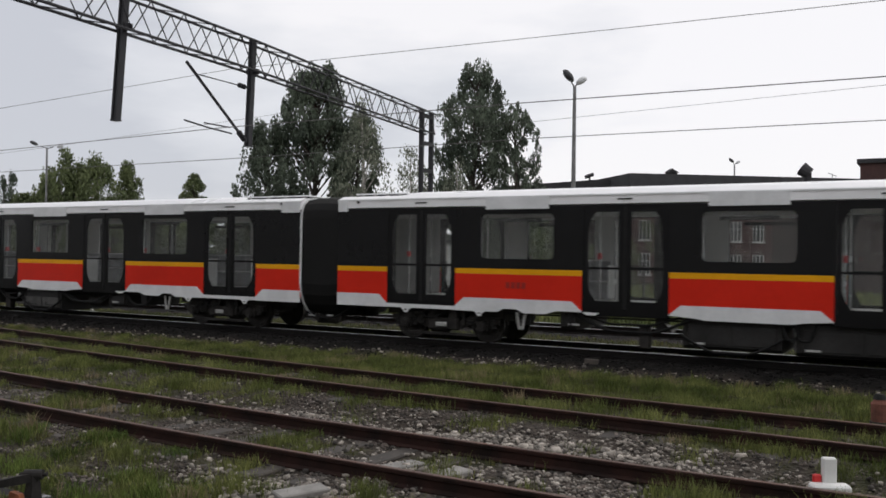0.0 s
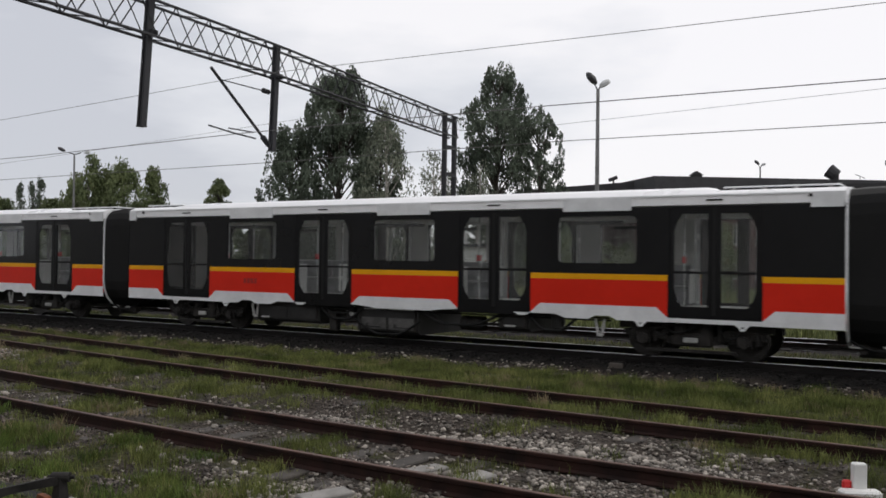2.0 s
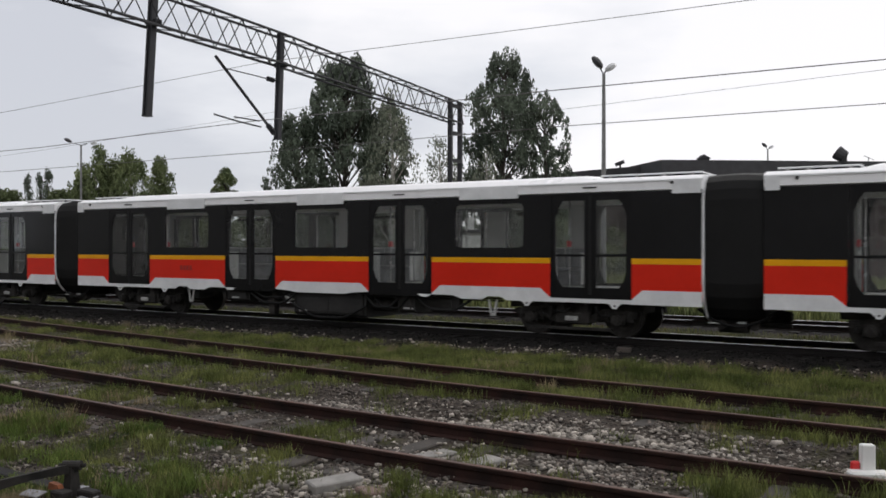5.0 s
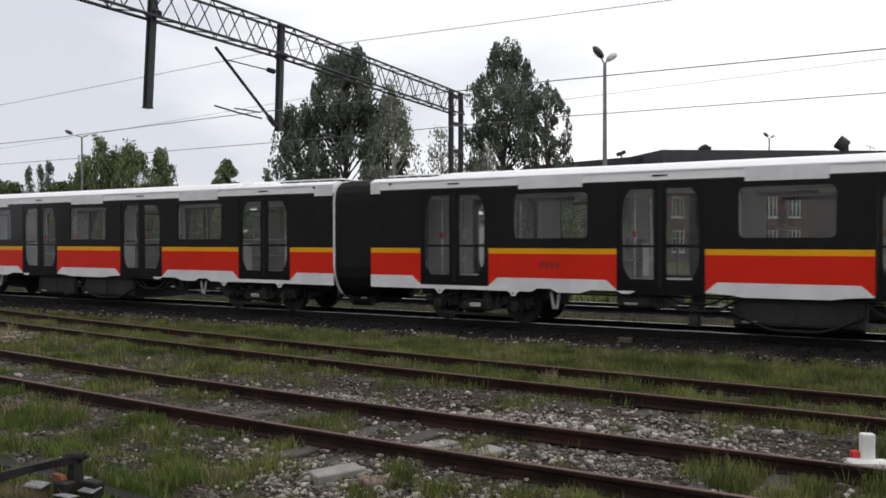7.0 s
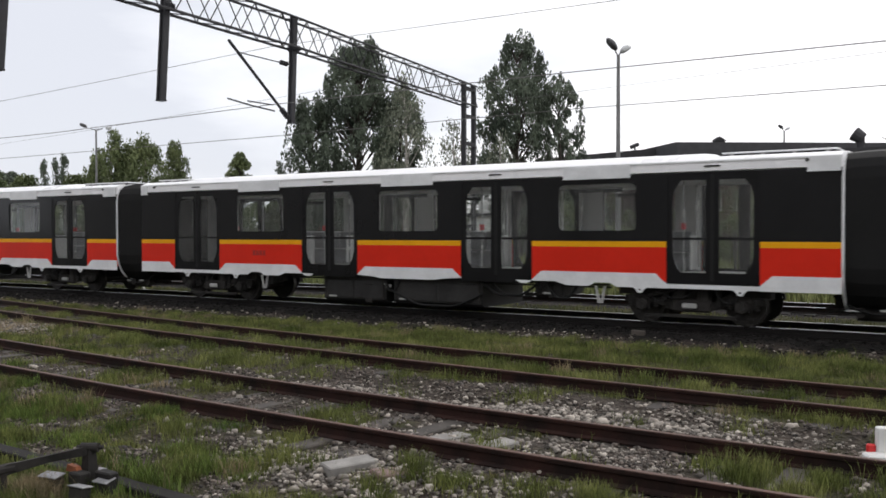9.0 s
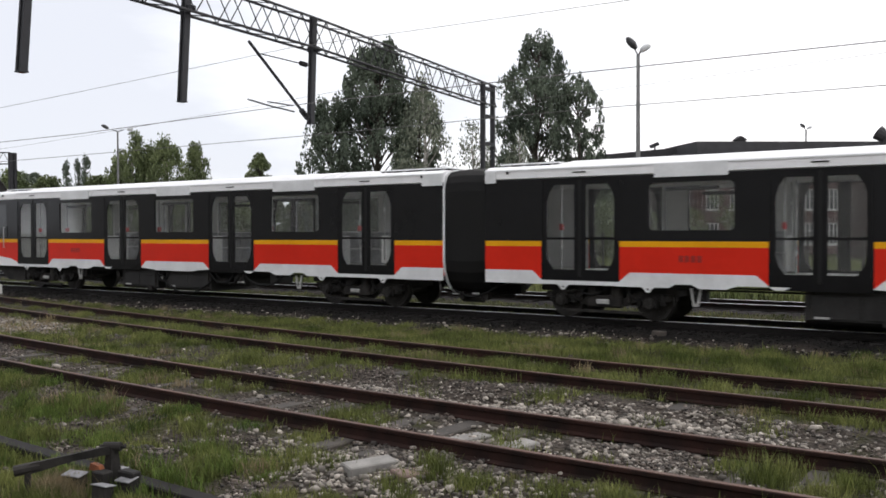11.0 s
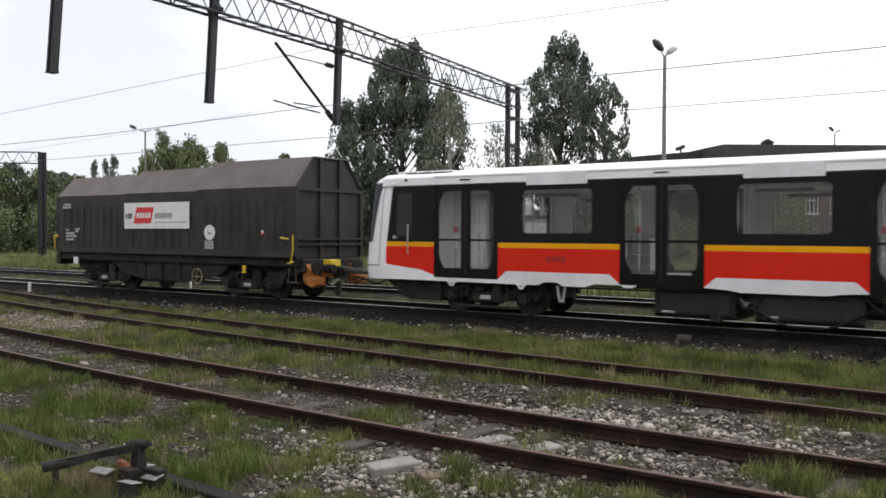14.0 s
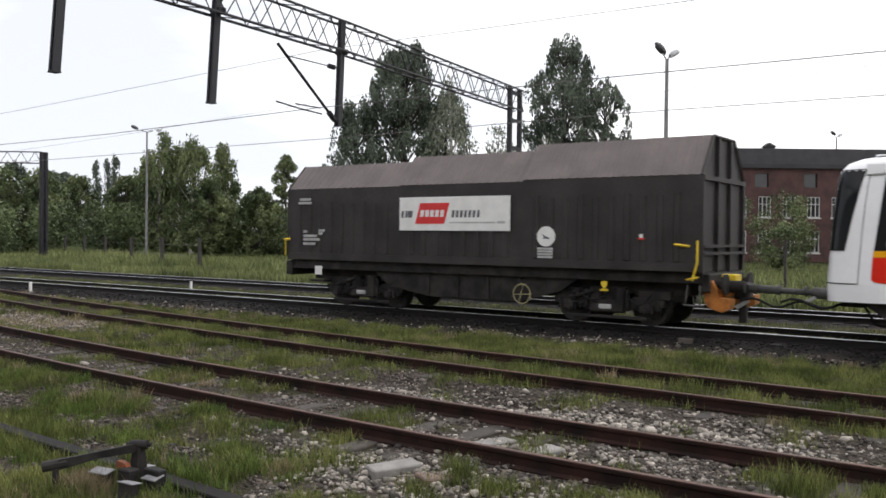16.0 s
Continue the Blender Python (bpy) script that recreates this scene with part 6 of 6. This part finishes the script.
def station_building():
    """The long plastered house on the camera's side, seen mirrored in the train's windows."""
    b = thing("station_building", "long grey plastered building with white windows facing the tracks", "building", 0, -13, -0.2)
    holes = []
    for i in range(24):
        x = -71.2 + i * 4.4
        holes += [(x, x + 1.2, 2.7, 4.5)] + ([(x + 1.9, x + 3.1, 2.7, 4.5)] if i % 3 == 0 else [])
    part("wall", holed(bmesh.new(), -74, 38, 0, 9.0, holes, -0.5, 0.5), M_PLASTER, b)
    for x0, x1, z0, z1 in holes:
        wi = part("window", new_box(x0, x1, -0.3, -0.26, z0, z1), M_PANEDARK, b)
        bm = bmesh.new()
        for u in (x0 + 0.07, (x0 + x1) / 2, x1 - 0.07):
            box(bm, u - 0.05, u + 0.05, -0.26, -0.18, z0, z1)
        for z in (z0 + 0.07, z0 + (z1 - z0) * 0.62, z1 - 0.07):
            box(bm, x0 + 0.14, x1 - 0.14, -0.255, -0.19, z - 0.06, z + 0.06)
        part("frame", bm, M_SIGNWHITE, wi)
    part("wall", new_box(-74, 38, -12, -0.6, 0, 9.0), M_PLASTER, b)
    part("roof", loft(bmesh.new(), [[(x, 0.5, 9.0), (x, -6, 12.5), (x, -12.5, 9.0)] for x in (-74.5, 38.5)]), M_ROOFDARK, b)


station_building()


# ---------------------------------------------------------------- fence and small things by the tracks
def fence():
    f = thing("fence", "row of weathered posts with wire along the field", "fence")
    me = mesh_of("post", new_box(-0.085, 0.085, -0.08, 0.08, -0.3, 1.7, bevel=0.01), M_FENCE)
    pts = []
    rng = np.random.RandomState(4)
    for k in range(11):
        px, py = -38.4 - 6.1 * k, 31.6 + 2.2 * k
        ob = new("post", me)
        ob.parent = f
        ob.matrix_basis = pose(px, py, 0, rng.uniform(-2, 2), rng.uniform(-2, 2), 0)
        pts.append((px, py, 1.3))
    part("wire", chain(bmesh.new(), pts, 0.008, 4), M_WIRE, f)
    part("wire", chain(bmesh.new(), [(a, b, 0.7) for a, b, c in pts], 0.008, 4), M_WIRE, f)


fence()


def mesh_fence():
    """A light fence of slim posts and wires between the hut and the old building."""
    f = thing("fence", "slim dark posts with wire mesh before the old building", "fence")
    me = mesh_of("post", new_box(-0.05, 0.05, -0.05, 0.05, -0.3, 1.95, bevel=0.01), M_FENCE)
    pts = []
    for k in range(13):
        u = k / 12
        px, py = -30.5 + 25.5 * u, 47.5 - 12.5 * u
        ob = new("post", me)
        ob.parent = f
        ob.matrix_basis = pose(px, py, 0, 1.2 * math.sin(k * 2.1), 1.2 * math.cos(k * 1.7), 0)
        pts.append((px, py))
    for z in (0.15, 0.75, 1.3, 1.8):
        part("wire", chain(bmesh.new(), [(a, b, z) for a, b in pts], 0.008, 4), M_FENCE, f)


mesh_fence()


def marker(x, y, h):
    m = thing("clearance_marker", "small white-painted fouling point marker post", "marker post", x, y, -0.2, group="marker posts between the tracks")
    part("post", new_box(-0.042, 0.042, -0.042, 0.042, 0, h, bevel=0.01), M_SIGNWHITE, m)
    part("foot", new_box(-0.07, 0.07, -0.07, 0.07, 0, 0.06, bevel=0.01), M_CONCRETE, m)


marker(-30.2, 17.3, 0.38)
marker(-27.5, 22.2, 0.33)


def white_block():
    m = thing("white_marker_block", "white-painted concrete marker with a red edge lying by the rail", "marker post", -0.78, 9.42, -0.17)
    m.matrix_basis = pose(-0.95, 9.42, -0.20, 0, 0, 25)
    part("upright", new_box(-0.065, 0.065, -0.045, 0.045, 0, 0.29, bevel=0.012), M_SIGNWHITE, m)
    part("foot", new_box(-0.20, 0.17, -0.16, 0.0, -0.03, 0.05, bevel=0.02), M_SIGNWHITE, m)
    part("red_side", new_box(-0.15, -0.065, -0.01, 0.04, 0.0, 0.12, bevel=0.015), M_SIGNRED, m)


white_block()


def slab(name, label, x, y, z, lx, ly, lz, turn, tilt, material=M_CONCRETE):
    s = part(name, new_box(-lx / 2, lx / 2, -ly / 2, ly / 2, -lz, 0, bevel=0.012), material)
    s.matrix_basis = pose(x, y, z, tilt, tilt * 0.5, turn)
    tagged(s, label, "concrete slab", group="loose slabs by the near rail")


slab("concrete_slab", "pale concrete trough lid lying beside the rail", -5.02, 6.32, -0.115, 0.24, 0.48, 0.10, -28, 2)
slab("concrete_slab", "reddish weathered slab end beside the rail", -4.55, 6.38, -0.15, 0.28, 0.38, 0.08, -32, -3, mat("reddish_slab", (0.17, 0.115, 0.10), 0.85, vary=0.25, scale=6, fine=40, bump=0.004))
slab("concrete_slab", "pale concrete sleeper end between the rails", -4.25, 7.42, -0.105, 0.22, 0.80, 0.12, -20, 1)
slab("concrete_slab", "pale concrete sleeper end between the rails", -4.82, 7.55, -0.115, 0.22, 0.70, 0.12, -16, -1)


slab("concrete_slab", "pale concrete slab lying between the running rails", -5.5, 19.75, -0.10, 0.70, 0.6, 0.08, 4, 1)
slab("concrete_slab", "small grey concrete stub beside the running rail", -6.5, 18.02, -0.12, 0.30, 0.12, 0.12, 6, 2, M_SLEEPER)


def clay_stump():
    """A reddish stump with a dark foot beside the middle siding."""
    m = thing("clay_stump", "weathered reddish clay stump on a dark iron foot", "stump", -0.72, 13.4, -0.24)
    part("foot", rod(bmesh.new(), (0, 0, 0), (0, 0, 0.10), 0.15, 14, 0.13), M_UNDER, m)
    part("stump", rod(rod(bmesh.new(), (0, 0, 0.10), (0, 0, 0.34), 0.11, 14, 0.115), (0, 0, 0.34), (0, 0, 0.40), 0.115, 14, 0.07), M_CLAY, m)
    part("cap", rod(bmesh.new(), (0, 0, 0.40), (0, 0, 0.47), 0.09, 12, 0.06), M_UNDER, m)


clay_stump()


def point_lever():
    """A hand point lever on two long timbers, with its boxes and pale plates."""
    l = thing("point_lever", "dark iron hand point lever with pale plates in the grass", "point lever", -6.6, 4.72, -0.18)
    o = Vector((-6.6, 4.72, -0.18))

    def at(x, y, z):
        return Vector((x, y, z)) - o

    part("upright", loft(bmesh.new(), [[at(-6.64 + dx * w, 4.78 + dy * w, z) for dx, dy in ((-1, -1), (1, -1), (1, 1), (-1, 1))] for z, w in ((-0.2, 0.055), (-0.02, 0.045), (0.11, 0.035))]), M_UNDER, l)
    part("lever_arm", loft(bmesh.new(), [[(p.x, p.y, p.z - h), (p.x + 0.03, p.y - 0.02, p.z - h), (p.x + 0.03, p.y - 0.02, p.z + h), (p.x, p.y, p.z + h)] for p, h in ((at(-6.62, 4.81, 0.105), 0.04), (at(-6.82, 4.52, 0.06), 0.03), (at(-7.0, 4.24, 0.0), 0.045))]), M_UNDER, l)
    part("pivot", rod(rod(bmesh.new(), at(-6.70, 4.74, 0.12), at(-6.57, 4.82, 0.12), 0.042, 12), at(-6.73, 4.72, 0.12), at(-6.54, 4.84, 0.12), 0.018, 8), M_UNDER, l)
    part("lever_grip", rod(bmesh.new(), at(-6.96, 4.30, 0.01), at(-7.07, 4.14, -0.015), 0.048, 10), M_UNDER, l)
    part("stand_leg", bar(bmesh.new(), at(-7.0, 4.22, -0.25), at(-7.0, 4.22, -0.01), 0.045), M_UNDER, l)
    for x, y, turn, lx, ly, h, tilt in ((-6.84, 4.56, 10, 0.21, 0.10, 0.080, 9), (-6.66, 4.86, 15, 0.14, 0.08, 0.085, -5), (-6.36, 4.73, 5, 0.17, 0.095, 0.070, 12), (-6.36, 4.48, 5, 0.18, 0.095, 0.070, -8)):
        case = part("gear_case", new_box(-lx * 0.46, lx * 0.46, -ly * 0.5, ly * 0.5, -0.09, h, bevel=0.01), M_UNDER, l)
        case.matrix_basis = pose(x - o.x, y - o.y, 0, tilt, 0, turn)
        part("cover_plate", new_box(-lx / 2, lx / 2, -ly * 0.62, ly * 0.62, h + 0.002, h + 0.012, bevel=0.003), M_COVER, case, "pale galvanised cover plate")
    part("end_case", box(new_box(-0.13, 0.02, -0.06, 0.06, -0.05, 0.12, bevel=0.012), 0.06, 0.26, 0.06, 0.16, -0.05, 0.13, bevel=0.012), M_UNDER, l).location = at(-6.56, 4.66, -0.18)
    part("rust_flange", plate(bmesh.new(), [(0, 0), (0.16, 0.01), (0.13, 0.05), (0.02, 0.06)], 0, 0.05), M_RUSTY, l, "bright rusty flange").location = at(-6.80, 4.66, -0.08)
    for (xa, ya), (xb, yb), w in (((-10.2, 5.22), (-5.2, 4.88), 0.17),):
        d = math.degrees(math.atan2(yb - ya, xb - xa))
        n = math.hypot(xb - xa, yb - ya)
        tb = part("timber", new_box(-n / 2, n / 2, -w / 2, w / 2, -0.13, 0.0, bevel=0.012), M_SLEEPERDARK, l, "long dark weathered timber")
        tb.matrix_basis = pose((xa + xb) / 2 - o.x, (ya + yb) / 2 - o.y, -0.005, 0, 0, d)


point_lever()


# ---------------------------------------------------------------- stones and grass
def stone_field(name, label, n, region, weight, size, material, seed):
    """Loose stones as squashed, knocked-about octahedra with cut corners."""
    rng = np.random.RandomState(seed)
    x, y = region(rng, n * 4)
    keep = rng.uniform(size=len(x)) < weight(x, y)
    x, y = x[keep][:n], y[keep][:n]
    k = len(x)
    base = np.array([[1, 0, 0], [0, 1, 0], [-1, 0, 0], [0, -1, 0], [0.5, 0.5, 0.75], [-0.5, 0.5, 0.7], [-0.5, -0.5, 0.8], [0.5, -0.5, 0.7], [0, 0, -0.6]])
    tris = np.array([[0, 1, 4], [1, 5, 4], [1, 2, 5], [2, 6, 5], [2, 3, 6], [3, 7, 6], [3, 0, 7], [0, 4, 7], [4, 5, 6], [4, 6, 7], [0, 8, 1], [1, 8, 2], [2, 8, 3], [3, 8, 0]])
    v = base[None] * (1 + rng.uniform(-0.45, 0.4, (k, 9, 3)))
    s = size * np.exp(rng.normal(0, 0.35, k))
    v = v * s[:, None, None] * np.array([1, 0.85, 0.75])
    a = rng.uniform(0, 2 * np.pi, k)
    ca, sa = np.cos(a)[:, None], np.sin(a)[:, None]
    px = v[..., 0] * ca - v[..., 1] * sa + x[:, None]
    py = v[..., 0] * sa + v[..., 1] * ca + y[:, None]
    pz = v[..., 2] + (ground_height(x, y) + s * 0.15)[:, None]
    verts = np.stack([px, py, pz], -1).reshape(-1, 3)
    faces = (tris[None] + 9 * np.arange(k)[:, None, None]).reshape(-1, 3)
    tagged(arrays(name, verts, faces, material), label, "ballast", kind="stuff")


def yard(rng, n):
    """Random places, denser towards the camera."""
    u = rng.uniform(size=n)
    y = 3.5 + 13.5 * u ** 1.25
    x = -1.9 * y + rng.uniform(size=n) * (1.95 * y + 1.5) - 0.5
    return x, y


M_BRIGHT = mat("bright_stone", (0.25, 0.226, 0.197), 0.85, vary=0.3, scale=8, fine=40, island=0.8, spec=0.3)
stone_field("ballast", "loose grey-brown ballast stones among the grass", 48000, yard, lambda x, y: np.clip(1.0 - turf_at(x, y) * 1.3, 0.03, 1) * np.clip(0.45 + 0.8 * waves(x, y, 51, 1.3), 0.08, 1), 0.017, M_STONE, 21)
stone_field("ballast", "bright small stones strewn over the ballast", 6500, yard, lambda x, y: np.clip(1.05 - turf_at(x, y) * 1.7, 0.015, 1) * np.clip(0.3 + 0.9 * waves(x, y, 52, 0.9), 0.05, 1), 0.017, M_BRIGHT, 22)
stone_field("ballast", "few larger bright stones on the ground", 130, yard, lambda x, y: np.clip(0.9 - turf_at(x, y), 0.08, 1), 0.031, M_BRIGHT, 24)
for cx, cy, sx, sy, n, k in ((-4.9, 9.65, 1.9, 0.32, 2600, 25), (-5.0, 6.25, 1.0, 0.32, 1300, 26), (-3.9, 7.6, 1.2, 0.40, 900, 27), (-9.5, 9.3, 2.5, 0.6, 300, 28), (-19.0, 17.15, 9.0, 0.32, 1000, 29), (-21.2, 11.65, 1.7, 0.35, 5500, 30), (-8.0, 17.4, 5.0, 0.24, 260, 31)):
    stone_field("ballast", "patch of pale fresh gravel between the rails", n, lambda rng, m: (cx + rng.normal(0, sx, m), cy + rng.normal(0, sy, m)), lambda x, y: np.ones_like(x), 0.025, M_BRIGHT, k)
stone_field("ballast", "dark ballast round the running track", 8000, lambda rng, n: (rng.uniform(-36, 4, n), TRAIN_Y - 1.1 + rng.normal(0, 0.9, n)), lambda x, y: np.where((np.abs(np.abs(y - TRAIN_Y) - GAUGE) < 0.1) | (y > TRAIN_Y + 1.0), 0, 1.0), 0.026, M_DARKSTONE, 23)


def grass_field(name, label, n, region, weight, height, width, material, seed, clump=0.0, per=80):
    """Bent grass blades, two segments each."""
    rng = np.random.RandomState(seed)
    if clump:
        m = n // per
        cx, cy = region(rng, m * 4)
        keep = rng.uniform(size=len(cx)) < weight(cx, cy)
        cx, cy = cx[keep][:m], cy[keep][:m]
        hs = rng.uniform(0.5, 1.35, len(cx))
        x = np.repeat(cx, per) + rng.normal(0, clump, len(cx) * per)
        y = np.repeat(cy, per) + rng.normal(0, clump, len(cx) * per)
        hs = np.repeat(hs, per)
    else:
        x, y = region(rng, n * 3)
        keep = rng.uniform(size=len(x)) < weight(x, y)
        x, y = x[keep][:n], y[keep][:n]
        hs = np.ones(len(x))
    off_rail = np.ones(len(x), bool)
    for line in (near_line, mid_line):
        for s in (-1, 1):
            off_rail &= np.abs(y - line(x) - s * GAUGE) > 0.07
    for xa, ya, xb, yb in ((-10.2, 5.22, -5.2, 4.88),):
        on = ya + (yb - ya) * (x - xa) / (xb - xa)
        off_rail &= (np.abs(y - on) > 0.10) | (x < xa) | (x > xb)
    off_rail &= (y < TRAIN_Y - 1.8) | (np.abs(np.abs(y - TRAIN_Y) - GAUGE) > 0.1) & (y > TRAIN_Y - 0.7)
    x, y, hs = x[off_rail], y[off_rail], hs[off_rail]
    k = len(x)
    h = height * hs * rng.uniform(0.45, 1.25, k)
    w = width * rng.uniform(0.7, 1.3, k)
    a, b = rng.uniform(0, 2 * np.pi, k), rng.uniform(0, 2 * np.pi, k)
    bend_ = h * rng.uniform(0.15, 0.6, k)
    z = ground_height(x, y) - 0.01
    dx, dy = np.cos(a) * w / 2, np.sin(a) * w / 2
    bx, by = np.cos(b) * bend_, np.sin(b) * bend_
    p = np.stack([
        np.stack([x - dx, y - dy, z], -1), np.stack([x + dx, y + dy, z], -1),
        np.stack([x + dx * 0.8 + bx * 0.35, y + dy * 0.8 + by * 0.35, z + h * 0.6], -1), np.stack([x - dx * 0.8 + bx * 0.35, y - dy * 0.8 + by * 0.35, z + h * 0.6], -1),
        np.stack([x + bx, y + by, z + h], -1)], 1).reshape(-1, 3)
    f = np.array([[0, 1, 2], [0, 2, 3], [3, 2, 4]])
    faces = (f[None] + 5 * np.arange(k)[:, None, None]).reshape(-1, 3)
    tagged(arrays(name, p, faces, material), label, "grass", kind="stuff")


grass_field("grass", "short patchy grass of the railway yard", 120000, yard, lambda x, y: np.clip(turf_at(x, y) * 2.0 - 0.9, 0, 1) * np.clip(0.6 + 0.6 * waves(x, y, 47, 0.5), 0.1, 1), 0.065, 0.008, M_BLADE, 31)
grass_field("grass", "taller green tufts between the rails", 260000, yard, lambda x, y: np.clip(turf_at(x, y) * 2.4 - 1.1, 0, 1) * np.clip(0.10 + 1.3 * waves(x, y, 41, 0.8), 0.01, 1), 0.125, 0.0065, M_TUFT, 32, clump=0.10)
grass_field("grass", "lush tufts growing in the near track", 26 * 240, lambda rng, n: (rng.uniform(-3.6, 1.4, n), 7.7 + rng.normal(0, 0.42, n)), lambda x, y: np.clip(0.35 + 0.5 * (x + 2.0), 0.1, 1), 0.19, 0.0065, M_TUFT, 37, clump=0.095, per=240)
M_FRESH = mat("bright_green_clumps", (0.075, 0.132, 0.020), 0.7, vary=0.3, scale=1.5, fine=6, tint=(0.165, 0.225, 0.055), island=0.5, spec=0.2)
grass_field("grass", "bright green clumps beside the near siding", 110 * 190, lambda rng, n: (lambda y: (-1.35 * y - rng.uniform(-2.2, 4.5, n), y))(rng.uniform(4.6, 8.4, n)), lambda x, y: np.where(np.abs(y - near_line(x)) > 0.95, np.clip(turf_at(x, y) * 1.6 - 0.5, 0, 1), 0.12), 0.12, 0.006, M_FRESH, 46, clump=0.10, per=190)
grass_field("grass", "lush tufts before the near rail", 30 * 200, lambda rng, n: (rng.uniform(-5.2, 0.6, n), 6.35 + rng.normal(0, 0.28, n)), lambda x, y: np.ones_like(x), 0.15, 0.006, M_TUFT, 44, clump=0.085, per=200)
grass_field("grass", "dense green strip beside the running track", 62000, lambda rng, n: (rng.uniform(-17, 2.5, n), 14.9 + rng.normal(0, 0.95, n)), lambda x, y: np.where(y < 17.1, np.clip(0.35 + 0.9 * waves(x, y, 71, 1.6), 0.04, 1), 0), 0.125, 0.010, M_TUFT, 40, clump=0.13)
grass_field("grass", "green tufts between the rusty rails", 26000, lambda rng, n: (rng.uniform(-18, 2.5, n), 11.6 + rng.normal(0, 0.8, n)), lambda x, y: np.clip(-0.1 + 1.2 * waves(x, y, 72, 1.3), 0, 1), 0.14, 0.008, M_TUFT, 42, clump=0.12)
grass_field("grass", "dry straw-coloured grass tufts", 9000, yard, lambda x, y: np.clip(turf_at(x, y) - 0.35, 0, 1) * 0.8, 0.17, 0.007, M_DRY, 33, clump=0.09)
grass_field("grass", "bleached dry grass patch by the siding", 3000, lambda rng, n: (-20.9 + rng.normal(0, 1.7, n), 11.6 + rng.normal(0, 0.45, n)), lambda x, y: np.ones_like(x), 0.10, 0.014, M_DRY, 36)
grass_field("grass", "dead straw beside the point lever", 1600, lambda rng, n: (-6.85 + rng.normal(0, 0.12, n), 4.42 + rng.normal(0, 0.10, n)), lambda x, y: np.ones_like(x), 0.20, 0.006, M_DRY, 38)
grass_field("grass", "short grass between the running tracks", 40000, lambda rng, n: (rng.uniform(-42, 3, n), TRAIN_Y - 0.7 + 4.6 * rng.uniform(size=n)), lambda x, y: np.clip(turf_at(x, y) * 1.6 - 0.5, 0, 1), 0.10, 0.016, M_TUFT, 35)
grass_field("grass", "tall meadow grass beyond the tracks", 90000, lambda rng, n: (lambda y: (-1.9 * y + rng.uniform(size=n) * (1.9 * y + 2), y))(BACK_Y + 2.0 + 45 * rng.uniform(size=n) ** 1.4), lambda x, y: np.ones_like(x), 0.50, 0.05, M_MEADOW, 34)

grass_field("grass", "rank weeds growing along the fence", 26000, lambda rng, n: (lambda u: (-34 - 55 * u + rng.normal(0, 1.5, n), 30.6 + 20 * u + rng.normal(0, 1.2, n)))(rng.uniform(size=n)), lambda x, y: np.clip(0.25 + 1.2 * waves(x, y, 61, 5.0), 0, 1), 0.70, 0.05, M_MEADOW, 39, clump=0.45)


# ---------------------------------------------------------------- what moves
# seconds, and place of the first car's rear end along the track
TRAVEL = [
           (0, -13.365), (0.5, -10.172), (1, -7.194), (1.5, -4.007), (2, -0.855), (2.5, 2.301), (3, 5.224),
           (3.5, 8.321), (4, 11.425), (6.5, 26.377), (7, 29.205), (7.5, 32.252), (8, 35.284), (8.5, 38.361),
           (9, 41.168), (11.5, 55.870), (12, 58.797), (12.5, 61.720), (13, 64.503), (13.5, 67.446), (14, 70.435),
           (14.5, 73.446), (15, 76.206), (15.5, 79.217), (16, 82.078)]


def travelled(t):
    """Place of the first car's rear end along the track."""
    return float(np.interp(t, [a for a, _ in TRAVEL], [b for _, b in TRAVEL]))


def motions():
    steps = [a for a, _ in TRAVEL]
    turns = [k * 0.1 for k in range(161)]
    for k, c in enumerate(CARS):
        walk(c, [(t, pose(travelled(t) - k * PITCH, TRAIN_Y, 0)) for t in steps])
    walk(WAGON, [(t, pose(travelled(t) + WAGON_OFF, TRAIN_Y, 0)) for t in steps])
    for c in (*CARS, WAGON):
        for w in c.children:
            if w.name.startswith("wheelset"):
                at, r = w.location.copy(), w.location.z
                walk(w, [(t, pose(at.x, at.y, at.z, 0, math.degrees((travelled(t) - travelled(0)) / r), 0)) for t in turns])


motions()
